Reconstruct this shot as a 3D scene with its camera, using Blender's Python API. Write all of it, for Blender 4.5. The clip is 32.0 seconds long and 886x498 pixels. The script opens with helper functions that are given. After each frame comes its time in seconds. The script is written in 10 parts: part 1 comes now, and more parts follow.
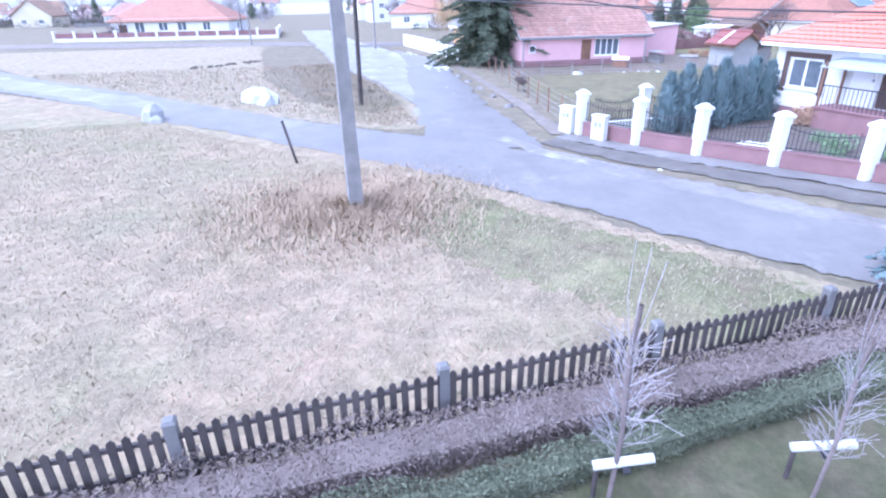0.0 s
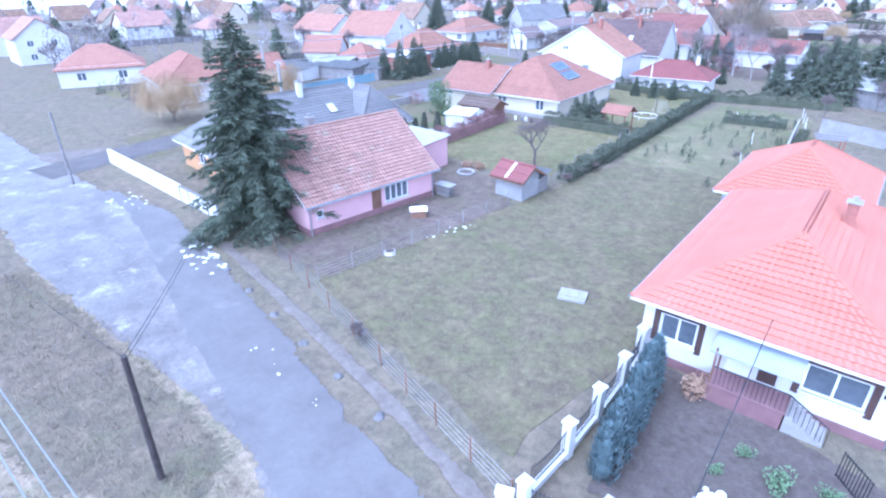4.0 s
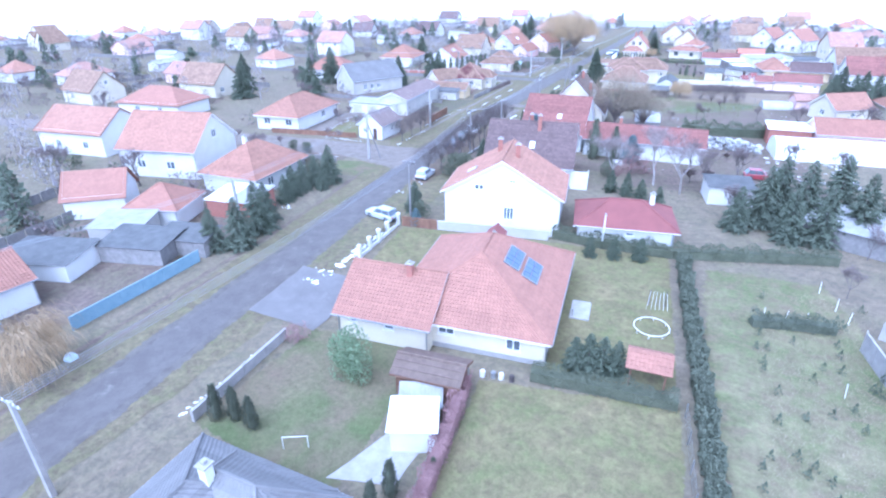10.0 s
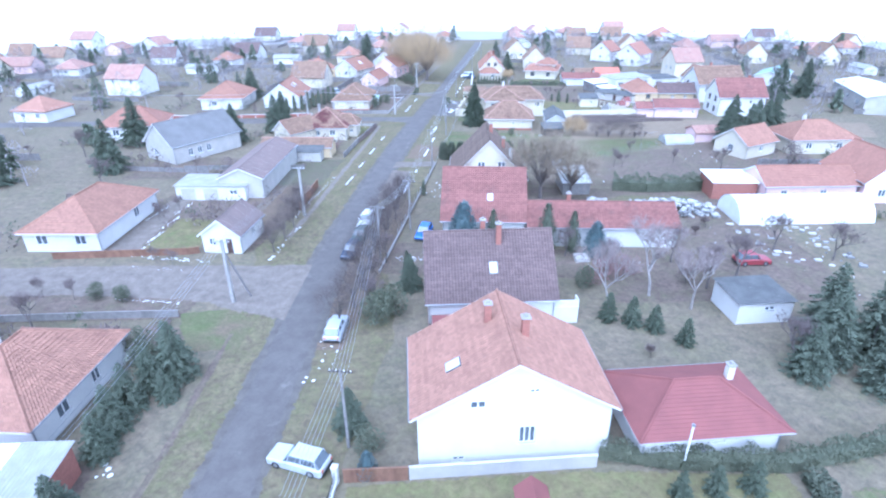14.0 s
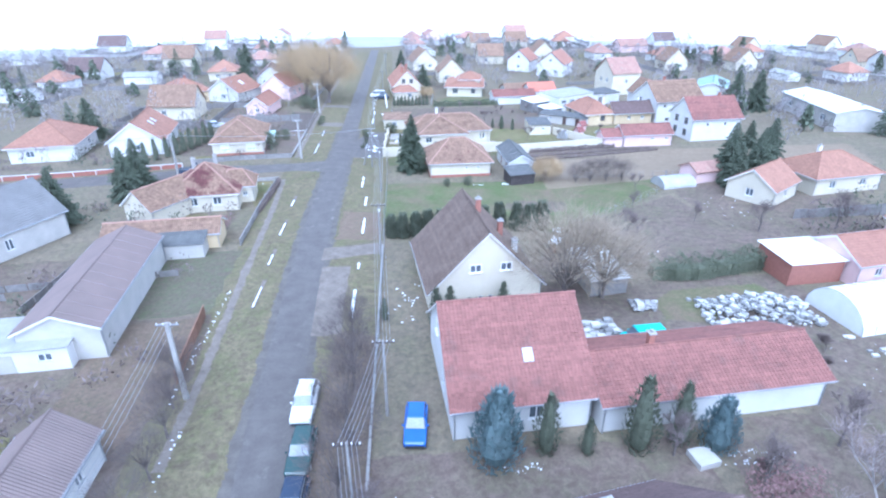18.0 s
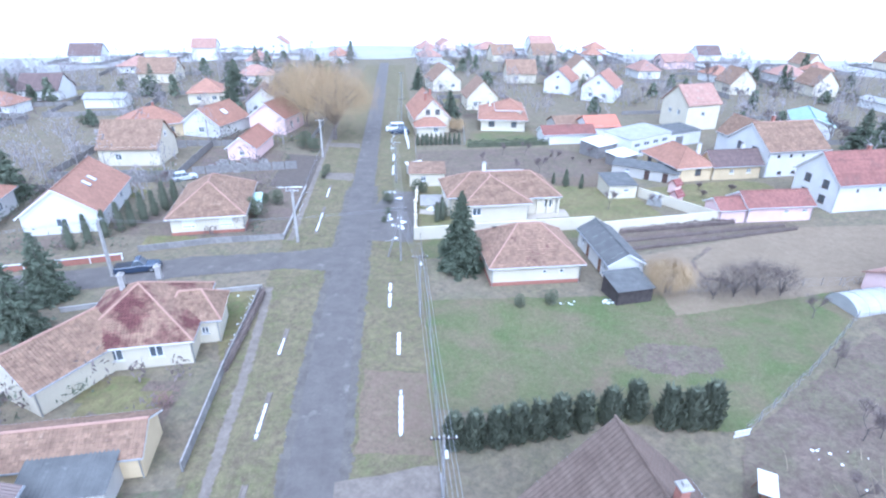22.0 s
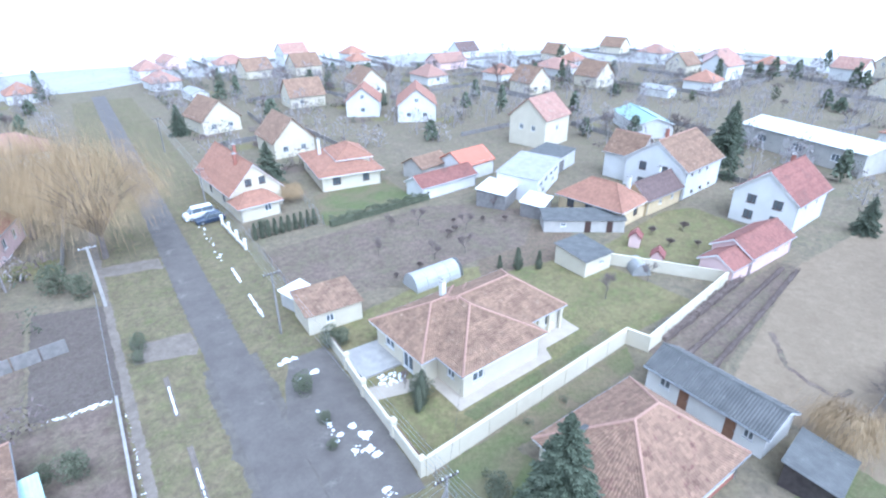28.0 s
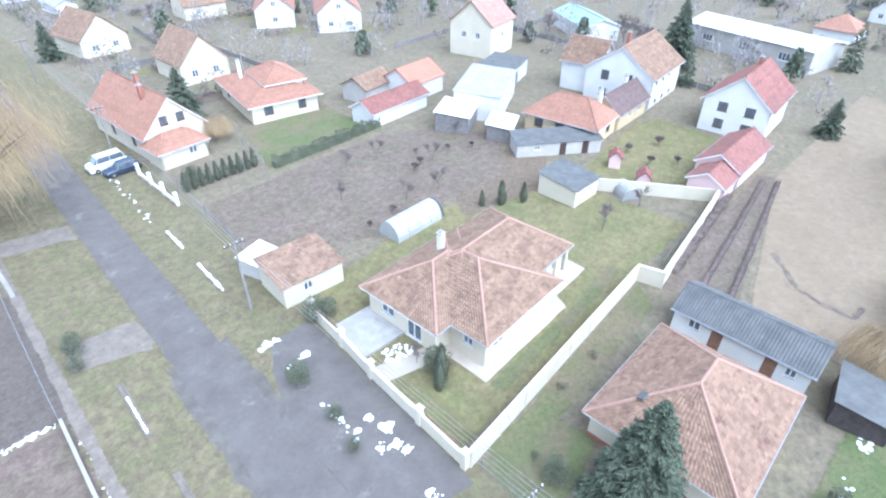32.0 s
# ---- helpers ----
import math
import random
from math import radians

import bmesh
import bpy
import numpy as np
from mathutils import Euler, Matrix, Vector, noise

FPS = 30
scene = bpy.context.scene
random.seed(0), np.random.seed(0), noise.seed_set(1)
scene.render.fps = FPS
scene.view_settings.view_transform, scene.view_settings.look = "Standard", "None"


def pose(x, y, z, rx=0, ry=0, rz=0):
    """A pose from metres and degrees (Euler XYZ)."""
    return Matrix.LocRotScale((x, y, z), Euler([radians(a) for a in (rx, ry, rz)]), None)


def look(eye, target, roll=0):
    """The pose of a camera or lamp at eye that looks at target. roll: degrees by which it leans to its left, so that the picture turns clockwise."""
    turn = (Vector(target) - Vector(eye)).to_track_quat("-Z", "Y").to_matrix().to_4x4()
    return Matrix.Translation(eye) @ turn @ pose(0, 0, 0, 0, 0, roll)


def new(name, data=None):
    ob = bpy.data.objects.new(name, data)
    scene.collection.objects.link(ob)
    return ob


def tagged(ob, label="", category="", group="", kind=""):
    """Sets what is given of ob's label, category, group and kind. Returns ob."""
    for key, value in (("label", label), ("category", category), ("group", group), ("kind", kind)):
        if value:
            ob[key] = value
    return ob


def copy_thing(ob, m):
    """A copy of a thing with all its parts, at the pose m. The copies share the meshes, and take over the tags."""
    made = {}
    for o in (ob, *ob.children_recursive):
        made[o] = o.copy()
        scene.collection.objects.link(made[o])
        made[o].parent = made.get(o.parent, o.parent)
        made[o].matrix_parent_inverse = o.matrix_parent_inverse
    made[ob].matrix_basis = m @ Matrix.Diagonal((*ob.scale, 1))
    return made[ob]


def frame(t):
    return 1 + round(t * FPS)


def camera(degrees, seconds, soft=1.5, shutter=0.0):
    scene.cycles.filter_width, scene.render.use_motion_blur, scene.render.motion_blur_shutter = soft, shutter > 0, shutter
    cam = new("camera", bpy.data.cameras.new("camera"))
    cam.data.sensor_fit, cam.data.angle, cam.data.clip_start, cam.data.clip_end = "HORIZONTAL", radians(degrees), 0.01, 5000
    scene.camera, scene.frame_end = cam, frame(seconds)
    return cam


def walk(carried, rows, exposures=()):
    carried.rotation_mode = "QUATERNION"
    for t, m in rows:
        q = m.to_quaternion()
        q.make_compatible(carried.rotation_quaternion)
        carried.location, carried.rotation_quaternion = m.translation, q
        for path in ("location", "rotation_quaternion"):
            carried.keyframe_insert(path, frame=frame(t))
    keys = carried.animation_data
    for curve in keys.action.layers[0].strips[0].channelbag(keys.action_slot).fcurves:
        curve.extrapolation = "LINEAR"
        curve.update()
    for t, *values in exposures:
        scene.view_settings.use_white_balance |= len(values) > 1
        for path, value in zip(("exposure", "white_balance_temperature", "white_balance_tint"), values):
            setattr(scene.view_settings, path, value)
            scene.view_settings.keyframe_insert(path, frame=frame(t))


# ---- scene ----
cam = camera(78.1, 32.0, soft=2.2)
PATH = [
    (0.0, (91.20, -47.24, 5.22), (82.30, -45.34, 1.07), -0.94),
    (0.5, (90.12, -47.16, 6.62), (81.23, -45.27, 2.45), -0.84),
    (1.0, (88.73, -47.03, 8.11), (79.86, -45.15, 3.88), -0.77),
    (1.5, (87.15, -46.98, 9.61), (78.31, -45.10, 5.33), -0.59),
    (2.0, (85.43, -46.97, 11.00), (76.73, -44.60, 6.68), -0.63),
    (2.5, (83.57, -46.91, 12.08), (75.23, -43.51, 7.73), -1.02),
    (3.0, (81.64, -47.01, 13.20), (74.16, -42.07, 8.78), -1.26),
    (3.5, (79.49, -46.96, 14.41), (72.53, -41.32, 9.96), -0.97),
    (4.0, (77.39, -46.85, 16.17), (70.77, -40.85, 11.66), -0.65),
    (4.5, (75.31, -46.15, 17.67), (69.08, -39.76, 13.16), -0.54),
    (6.5, (66.43, -42.07, 22.55), (60.78, -35.17, 18.02), -0.49),
    (7.0, (63.86, -40.21, 23.65), (58.25, -33.26, 19.16), -0.53),
    (7.5, (60.95, -38.10, 24.75), (55.34, -31.15, 20.25), -0.44),
    (8.0, (57.92, -35.93, 25.17), (52.27, -29.01, 20.68), -0.32),
    (8.5, (55.01, -33.60, 25.30), (49.88, -26.28, 20.81), -0.43),
    (9.0, (52.18, -31.22, 25.57), (48.16, -23.25, 21.06), -0.84),
    (9.5, (49.23, -28.71, 26.11), (45.23, -20.71, 21.65), -0.58),
    (10.0, (46.10, -25.74, 27.23), (42.05, -17.77, 22.77), -0.52),
    (10.5, (43.09, -22.95, 28.10), (39.10, -14.92, 23.66), -0.29),
    (11.0, (39.99, -19.99, 28.61), (36.94, -11.56, 24.18), -0.39),
    (11.5, (36.94, -16.82, 29.48), (34.43, -8.22, 25.06), -0.42),
    (12.0, (34.18, -13.42, 30.53), (31.82, -4.76, 26.11), -0.38),
    (12.5, (31.63, -10.11, 30.86), (29.34, -1.42, 26.46), -0.44),
    (13.0, (29.11, -6.42, 30.86), (27.29, 2.37, 26.45), -0.45),
    (13.5, (26.78, -2.67, 30.97), (25.27, 6.17, 26.54), -0.50),
    (15.5, (19.16, 13.55, 30.68), (18.31, 22.49, 26.28), -0.18),
    (16.0, (17.41, 17.77, 30.77), (16.67, 26.72, 26.36), -0.11),
    (16.5, (16.07, 22.10, 30.96), (15.73, 31.07, 26.54), -0.25),
    (17.0, (14.68, 26.50, 30.91), (14.76, 35.47, 26.48), -0.20),
    (17.5, (13.40, 31.06, 30.89), (13.89, 40.01, 26.45), -0.07),
    (18.0, (12.42, 35.60, 30.68), (13.06, 44.54, 26.26), 0.02),
    (18.5, (11.53, 40.03, 30.66), (12.28, 48.96, 26.24), 0.17),
    (19.0, (10.85, 44.47, 30.56), (11.67, 53.41, 26.16), 0.22),
    (19.5, (10.04, 48.76, 31.17), (10.94, 57.68, 26.75), 0.44),
    (20.0, (9.53, 53.46, 31.41), (10.49, 62.37, 26.98), 0.56),
    (20.5, (9.02, 57.90, 31.31), (9.63, 66.86, 26.90), 0.66),
    (21.0, (8.39, 62.42, 31.32), (8.99, 71.37, 26.91), 0.67),
    (21.5, (7.78, 66.97, 31.45), (8.41, 75.92, 27.03), 0.72),
    (22.0, (7.10, 71.49, 31.34), (7.77, 80.45, 26.95), 0.71),
    (22.5, (6.19, 76.34, 31.25), (6.92, 85.30, 26.87), 0.72),
    (23.0, (5.23, 80.97, 31.39), (6.00, 89.93, 26.99), 0.77),
    (23.5, (4.23, 85.57, 31.34), (5.03, 94.52, 26.96), 0.75),
    (24.0, (2.99, 90.11, 31.55), (3.88, 99.04, 27.14), 0.92),
    (24.5, (1.74, 93.89, 31.66), (2.73, 102.82, 27.27), 0.84),
    (26.5, (-3.23, 105.71, 32.18), (-0.81, 114.37, 27.80), 0.07),
    (27.0, (-4.26, 108.46, 32.18), (-1.07, 116.87, 27.81), -0.13),
    (27.5, (-5.29, 111.34, 32.58), (-0.80, 119.10, 28.15), -0.29),
    (28.0, (-5.81, 113.94, 32.69), (-0.92, 121.43, 28.24), -0.35),
    (28.5, (-6.01, 116.82, 32.47), (-0.96, 124.20, 27.99), -0.13),
    (29.0, (-5.98, 119.42, 32.23), (-0.85, 126.75, 27.76), 0.04),
    (29.5, (-5.75, 121.75, 32.21), (-0.59, 129.05, 27.73), 0.08),
    (30.0, (-5.59, 123.55, 32.23), (-0.34, 130.79, 27.76), 0.06),
    (30.5, (-5.82, 124.60, 32.09), (-0.31, 131.64, 27.61), 0.20),
    (31.0, (-6.30, 124.66, 32.06), (-1.08, 131.30, 26.70), 0.14),
    (31.5, (-6.52, 124.90, 31.86), (-1.41, 131.23, 26.05), 0.32),
    (32.0, (-6.68, 124.96, 31.98), (-1.09, 130.84, 26.14), 0.25),
]
walk(cam, [(t, look(eye, target, roll)) for t, eye, target, roll in PATH],
     [(0, 1.87, 4720, 21), (2.5, 1.7, 4580, 22), (4, 1.66, 4420, 18), (9, 1.72, 4430, 17), (13, 1.6, 4470, 13), (19, 1.53, 4640, 10.5), (24, 1.54, 4760, 12), (28, 1.56, 4820, 7.5), (30.5, 1.56, 4900, 7), (32, 1.82, 5020, 7)])

# ---- sky, sun, exposure ----
world = bpy.data.worlds.new("overcast_sky")
scene.world = world
world.use_nodes = True
wn, wl = world.node_tree.nodes, world.node_tree.links
sky = wn.new("ShaderNodeTexSky")
sky.sky_type = "NISHITA"
sky.sun_disc = False
sky.sun_elevation, sky.sun_rotation = radians(38), radians(150)
sky.air_density, sky.dust_density, sky.ozone_density = 1.0, 1.5, 1.0
wn["Background"].inputs["Strength"].default_value = 0.15
haze = wn.new("ShaderNodeHueSaturation")
haze.inputs["Saturation"].default_value = 0.3
wl.new(sky.outputs["Color"], haze.inputs["Color"])
wl.new(haze.outputs["Color"], wn["Background"].inputs["Color"])
sun = new("sun", bpy.data.lights.new("sun", "SUN"))
sun.data.energy, sun.data.angle, sun.data.color = 1.5, radians(50), (1.0, 0.98, 0.96)
sun.matrix_world = look((0, 0, 100), (25, 45, 0))

# ---- materials ----
def surface(name, a, b, scale=3.0, rough=0.85, bump=0.2, fine=40.0, metal=0.0, spots=None, spot_scale=1.0, spot_at=0.62, vary=0.0, spec=0.3, mottle=0.0, rough_mid=0.0):
    """Two colours mixed by coarse and fine noise, a fine relief, and a third colour in patches."""
    m = bpy.data.materials.new(name)
    m.use_nodes = True
    n, l = m.node_tree.nodes, m.node_tree.links
    p = n["Principled BSDF"]
    geo = n.new("ShaderNodeNewGeometry")
    def noise_node(s, detail, rough_=0.6):
        t = n.new("ShaderNodeTexNoise")
        t.inputs["Scale"].default_value, t.inputs["Detail"].default_value, t.inputs["Roughness"].default_value = s, detail, rough_
        l.new(geo.outputs["Position"], t.inputs["Vector"])
        return t
    def mix(f, x, y):
        k = n.new("ShaderNodeMix")
        k.data_type = "RGBA"
        for sock, v in ((0, f), (6, x), (7, y)):
            if isinstance(v, (tuple, float)):
                k.inputs[sock].default_value = (*v, 1) if isinstance(v, tuple) else v
            else:
                l.new(v, k.inputs[sock])
        return k.outputs[2]
    def ramp(v, lo, hi):
        k = n.new("ShaderNodeMapRange")
        k.inputs[1].default_value, k.inputs[2].default_value = lo, hi
        l.new(v, k.inputs[0])
        return k.outputs[0]
    coarse, grain = noise_node(scale, 5), noise_node(fine, 3, 0.7)
    col = mix(ramp(coarse.outputs[0], 0.35, 0.65), a, b)
    dark = tuple(c * 0.7 for c in a)
    col = mix(ramp(grain.outputs[0], 0.5, 0.9), col, dark)
    if spots:
        s = noise_node(spot_scale, 6, 0.65)
        col = mix(ramp(s.outputs[0], spot_at, spot_at + 0.14), col, spots)
    if rough_mid:
        tuft, clod = noise_node(3.1, 5, 0.62), noise_node(0.9, 4, 0.6)
        both = n.new("ShaderNodeMath")
        both.operation = "ADD"
        l.new(tuft.outputs[0], both.inputs[0])
        l.new(clod.outputs[0], both.inputs[1])
        k = n.new("ShaderNodeMapRange")
        k.inputs[1].default_value, k.inputs[2].default_value = 0.78, 1.22
        k.inputs[3].default_value, k.inputs[4].default_value = 1 - rough_mid, 1 + rough_mid
        l.new(both.outputs[0], k.inputs[0])
        tone = n.new("ShaderNodeHueSaturation")
        l.new(k.outputs[0], tone.inputs["Value"])
        l.new(col, tone.inputs["Color"])
        col = tone.outputs[0]
    if mottle:
        snap = n.new("ShaderNodeVectorMath")
        snap.operation = "SNAP"
        snap.inputs[1].default_value = (0.31, 0.31, 0.24)
        l.new(geo.outputs["Position"], snap.inputs[0])
        cell = n.new("ShaderNodeTexWhiteNoise")
        l.new(snap.outputs[0], cell.inputs["Vector"])
        k = n.new("ShaderNodeMapRange")
        k.inputs[3].default_value, k.inputs[4].default_value = 1 - mottle, 1 + mottle
        l.new(cell.outputs["Value"], k.inputs[0])
        tint = n.new("ShaderNodeHueSaturation")
        l.new(k.outputs[0], tint.inputs["Value"])
        l.new(col, tint.inputs["Color"])
        col = tint.outputs[0]
    if vary:
        info = n.new("ShaderNodeObjectInfo")
        hsv = n.new("ShaderNodeHueSaturation")
        k = n.new("ShaderNodeMapRange")
        k.inputs[3].default_value, k.inputs[4].default_value = 1 - vary, 1 + vary
        l.new(info.outputs["Random"], k.inputs[0])
        l.new(k.outputs[0], hsv.inputs["Value"])
        l.new(col, hsv.inputs["Color"])
        col = hsv.outputs[0]
    l.new(col, p.inputs["Base Color"])
    p.inputs["Roughness"].default_value, p.inputs["Metallic"].default_value = rough, metal
    p.inputs["Specular IOR Level"].default_value = spec
    if bump:
        bn = n.new("ShaderNodeBump")
        bn.inputs["Strength"].default_value, bn.inputs["Distance"].default_value = bump, 0.03
        l.new(grain.outputs[0], bn.inputs["Height"])
        l.new(bn.outputs[0], p.inputs["Normal"])
    return m


def turf(name, cols, scales=(0.09, 0.33, 1.1), bump=0.7, clump=0.17, at=0.5):
    """Ground of several tones: broad drifts, patches and tufts of four colours, broken up by clumps and fine blades."""
    m = bpy.data.materials.new(name)
    m.use_nodes = True
    n, l = m.node_tree.nodes, m.node_tree.links
    p = n["Principled BSDF"]
    pos = n.new("ShaderNodeNewGeometry").outputs["Position"]
    def cloud(scale, detail, rough_, lo, hi, a=0.0, b=1.0):
        t, k = n.new("ShaderNodeTexNoise"), n.new("ShaderNodeMapRange")
        t.inputs["Scale"].default_value, t.inputs["Detail"].default_value, t.inputs["Roughness"].default_value = scale, detail, rough_
        t.inputs["Distortion"].default_value = 0.6
        l.new(pos, t.inputs["Vector"])
        k.inputs[1].default_value, k.inputs[2].default_value, k.inputs[3].default_value, k.inputs[4].default_value = lo, hi, a, b
        l.new(t.outputs[0], k.inputs[0])
        return k.outputs[0]
    col = None
    for c, scale in zip(cols[1:], scales):
        k = n.new("ShaderNodeMix")
        k.data_type = "RGBA"
        l.new(cloud(scale, 6, 0.6, at - 0.14, at + 0.2), k.inputs[0])
        if col is None:
            k.inputs[6].default_value = (*cols[0], 1)
        else:
            l.new(col, k.inputs[6])
        k.inputs[7].default_value = (*c, 1)
        col = k.outputs[2]
    for scale, amount in ((2.6, clump), (11.0, clump * 0.8), (45.0, clump * 0.6)):
        h = n.new("ShaderNodeHueSaturation")
        l.new(cloud(scale, 4, 0.6, 0.3, 0.7, 1 - amount, 1 + amount), h.inputs["Value"])
        l.new(col, h.inputs["Color"])
        col = h.outputs[0]
    l.new(col, p.inputs["Base Color"])
    p.inputs["Roughness"].default_value, p.inputs["Specular IOR Level"].default_value = 0.95, 0.2
    bn = n.new("ShaderNodeBump")
    bn.inputs["Strength"].default_value, bn.inputs["Distance"].default_value = bump, 0.06
    l.new(cloud(9.0, 6, 0.7, 0.0, 1.0), bn.inputs["Height"])
    l.new(bn.outputs[0], p.inputs["Normal"])
    return m


GRASS = turf("winter_grass", [(0.183, 0.152, 0.107), (0.165, 0.156, 0.0878), (0.226, 0.177, 0.128), (0.134, 0.116, 0.0854)])
DRY = turf("dry_grass", [(0.31, 0.244, 0.165), (0.19, 0.203, 0.108), (0.34, 0.25, 0.172), (0.215, 0.17, 0.118)], (0.09, 0.28, 1.0))
LAWN = turf("green_lawn", [(0.172, 0.166, 0.074), (0.124, 0.144, 0.056), (0.228, 0.188, 0.098), (0.142, 0.118, 0.067)], (0.11, 0.3, 1.0))
VERGE = turf("olive_verge_grass", [(0.166, 0.152, 0.08), (0.126, 0.13, 0.06), (0.2, 0.165, 0.1), (0.125, 0.1, 0.07)], (0.16, 0.42, 1.2))
MOSSY = turf("mossy_yard_grass", [(0.108, 0.118, 0.066), (0.138, 0.116, 0.086), (0.118, 0.126, 0.07), (0.13, 0.104, 0.08)], (0.14, 0.4, 1.2))
WETLAWN = turf("dark_wet_grass", [(0.078, 0.078, 0.04), (0.105, 0.092, 0.055), (0.062, 0.072, 0.034), (0.11, 0.095, 0.06)], (0.2, 0.6, 2.0))
FRESH = turf("fresh_green_grass", [(0.112, 0.132, 0.056), (0.158, 0.148, 0.078), (0.095, 0.12, 0.048), (0.178, 0.13, 0.095)], (0.12, 0.35, 0.16), at=0.52)
SOIL = turf("garden_soil", [(0.165, 0.126, 0.105), (0.21, 0.161, 0.129), (0.144, 0.132, 0.083), (0.122, 0.0915, 0.0756)], (0.16, 0.3, 1.2))
DARKSOIL = turf("dark_soil", [(0.11, 0.0858, 0.0792), (0.143, 0.112, 0.101), (0.0935, 0.0748, 0.066), (0.127, 0.11, 0.088)], (0.4, 1.1, 3.0))
ROUGH = turf("rough_weedy_grass", [(0.27, 0.218, 0.155), (0.2, 0.165, 0.12), (0.205, 0.195, 0.115), (0.3, 0.236, 0.165)], (0.22, 0.5, 1.3), clump=0.25)
LITTER = turf("leaf_littered_soil", [(0.127, 0.0935, 0.0748), (0.165, 0.123, 0.0935), (0.11, 0.099, 0.0638), (0.187, 0.138, 0.099)], (0.3, 0.8, 2.4))
SAND = turf("bare_field", [(0.236, 0.186, 0.13), (0.206, 0.162, 0.113), (0.248, 0.198, 0.14), (0.196, 0.15, 0.104)], (0.06, 0.2, 0.8), 0.4, 0.08)
ASPHALT = surface("worn_asphalt", (0.112, 0.098, 0.09), (0.142, 0.126, 0.114), 0.5, 0.7, 0.25, 30.0, spots=(0.21, 0.19, 0.172), spot_scale=0.4, spot_at=0.6, spec=0.25, rough_mid=0.07)
WETROAD = surface("muddy_wet_road", (0.15, 0.132, 0.12), (0.23, 0.208, 0.19), 0.35, 0.45, 0.35, 8.0, spots=(0.42, 0.395, 0.37), spot_scale=0.42, spot_at=0.56, spec=0.35, rough_mid=0.14)
PATHM = surface("trodden_path", (0.165, 0.138, 0.115), (0.21, 0.178, 0.15), 0.8, 0.9, 0.3, 20.0, rough_mid=0.16)
CONC = surface("concrete", (0.3, 0.285, 0.27), (0.38, 0.36, 0.34), 1.2, 0.8, 0.2, 25.0, spots=(0.22, 0.21, 0.2), spot_scale=0.8)
SNOW = surface("old_snow", (0.82, 0.84, 0.88), (0.72, 0.75, 0.80), 2.0, 0.7, 0.3, 15.0, spec=0.4)
WHITE = surface("white_render", (0.68, 0.67, 0.65), (0.62, 0.61, 0.59), 0.5, 0.9, 0.1, 30.0)
CREAM = surface("cream_render", (0.62, 0.565, 0.45), (0.57, 0.515, 0.405), 0.5, 0.9, 0.1, 30.0)
YELLOW = surface("yellow_render", (0.62, 0.5, 0.32), (0.55, 0.44, 0.28), 0.5, 0.9, 0.1, 30.0)
PINK = surface("pink_render", (0.66, 0.42, 0.43), (0.6, 0.38, 0.39), 0.5, 0.9, 0.1, 30.0)
PALEPINK = surface("pale_pink_render", (0.74, 0.55, 0.52), (0.68, 0.50, 0.48), 0.5, 0.9, 0.1, 30.0)
ORANGE = surface("orange_render", (0.62, 0.36, 0.18), (0.55, 0.31, 0.15), 0.5, 0.9, 0.1, 30.0)
GREYWALL = surface("grey_render", (0.5, 0.475, 0.44), (0.42, 0.4, 0.37), 0.6, 0.9, 0.15, 25.0)
PLINTH = surface("dark_red_plinth", (0.26, 0.15, 0.15), (0.21, 0.12, 0.12), 1.0, 0.85, 0.1, 30.0)
REDTILE = surface("bright_red_tiles", (0.46, 0.175, 0.115), (0.42, 0.155, 0.1), 0.6, 0.6, 0.15, 25.0, vary=0.05, spec=0.4)
BRICKTILE = surface("brick_red_tiles", (0.25, 0.118, 0.098), (0.215, 0.1, 0.084), 0.5, 0.85, 0.15, 25.0, spots=(0.18, 0.1, 0.085), spot_scale=0.5, spot_at=0.55, vary=0.08, mottle=0.14)
SALMON = surface("salmon_red_tiles", (0.32, 0.165, 0.118), (0.278, 0.145, 0.104), 0.6, 0.8, 0.15, 25.0, spots=(0.27, 0.15, 0.118), spot_scale=0.8, vary=0.05, mottle=0.08)
OLDTILE = surface("weathered_clay_tiles", (0.255, 0.168, 0.115), (0.19, 0.122, 0.086), 0.8, 0.9, 0.3, 12.0, spots=(0.3, 0.215, 0.155), spot_scale=1.4, spot_at=0.58, vary=0.06, mottle=0.2)
PINKTILE = surface("faded_pink_tiles", (0.35, 0.21, 0.165), (0.285, 0.172, 0.138), 0.7, 0.9, 0.3, 12.0, spots=(0.33, 0.28, 0.22), spot_scale=0.9, spot_at=0.57, vary=0.06, mottle=0.14)
DARKTILE = surface("dark_brown_tiles", (0.122, 0.086, 0.067), (0.158, 0.115, 0.09), 0.6, 0.75, 0.2, 20.0, vary=0.08, mottle=0.1)
BROWNTILE = surface("brown_tiles", (0.155, 0.108, 0.098), (0.128, 0.09, 0.083), 0.8, 0.8, 0.2, 20.0, vary=0.07, mottle=0.14)
GREYTILE = surface("grey_tiles", (0.168, 0.16, 0.155), (0.208, 0.2, 0.194), 0.6, 0.7, 0.2, 20.0, vary=0.1)
MAROON = surface("maroon_bitumen_shingles", (0.235, 0.092, 0.083), (0.2, 0.08, 0.074), 0.6, 0.85, 0.2, 20.0, vary=0.05)
ORTILE = surface("orange_red_tiles", (0.33, 0.18, 0.125), (0.28, 0.152, 0.108), 0.6, 0.85, 0.15, 20.0, spots=(0.23, 0.142, 0.105), spot_scale=0.9, vary=0.06, mottle=0.12)
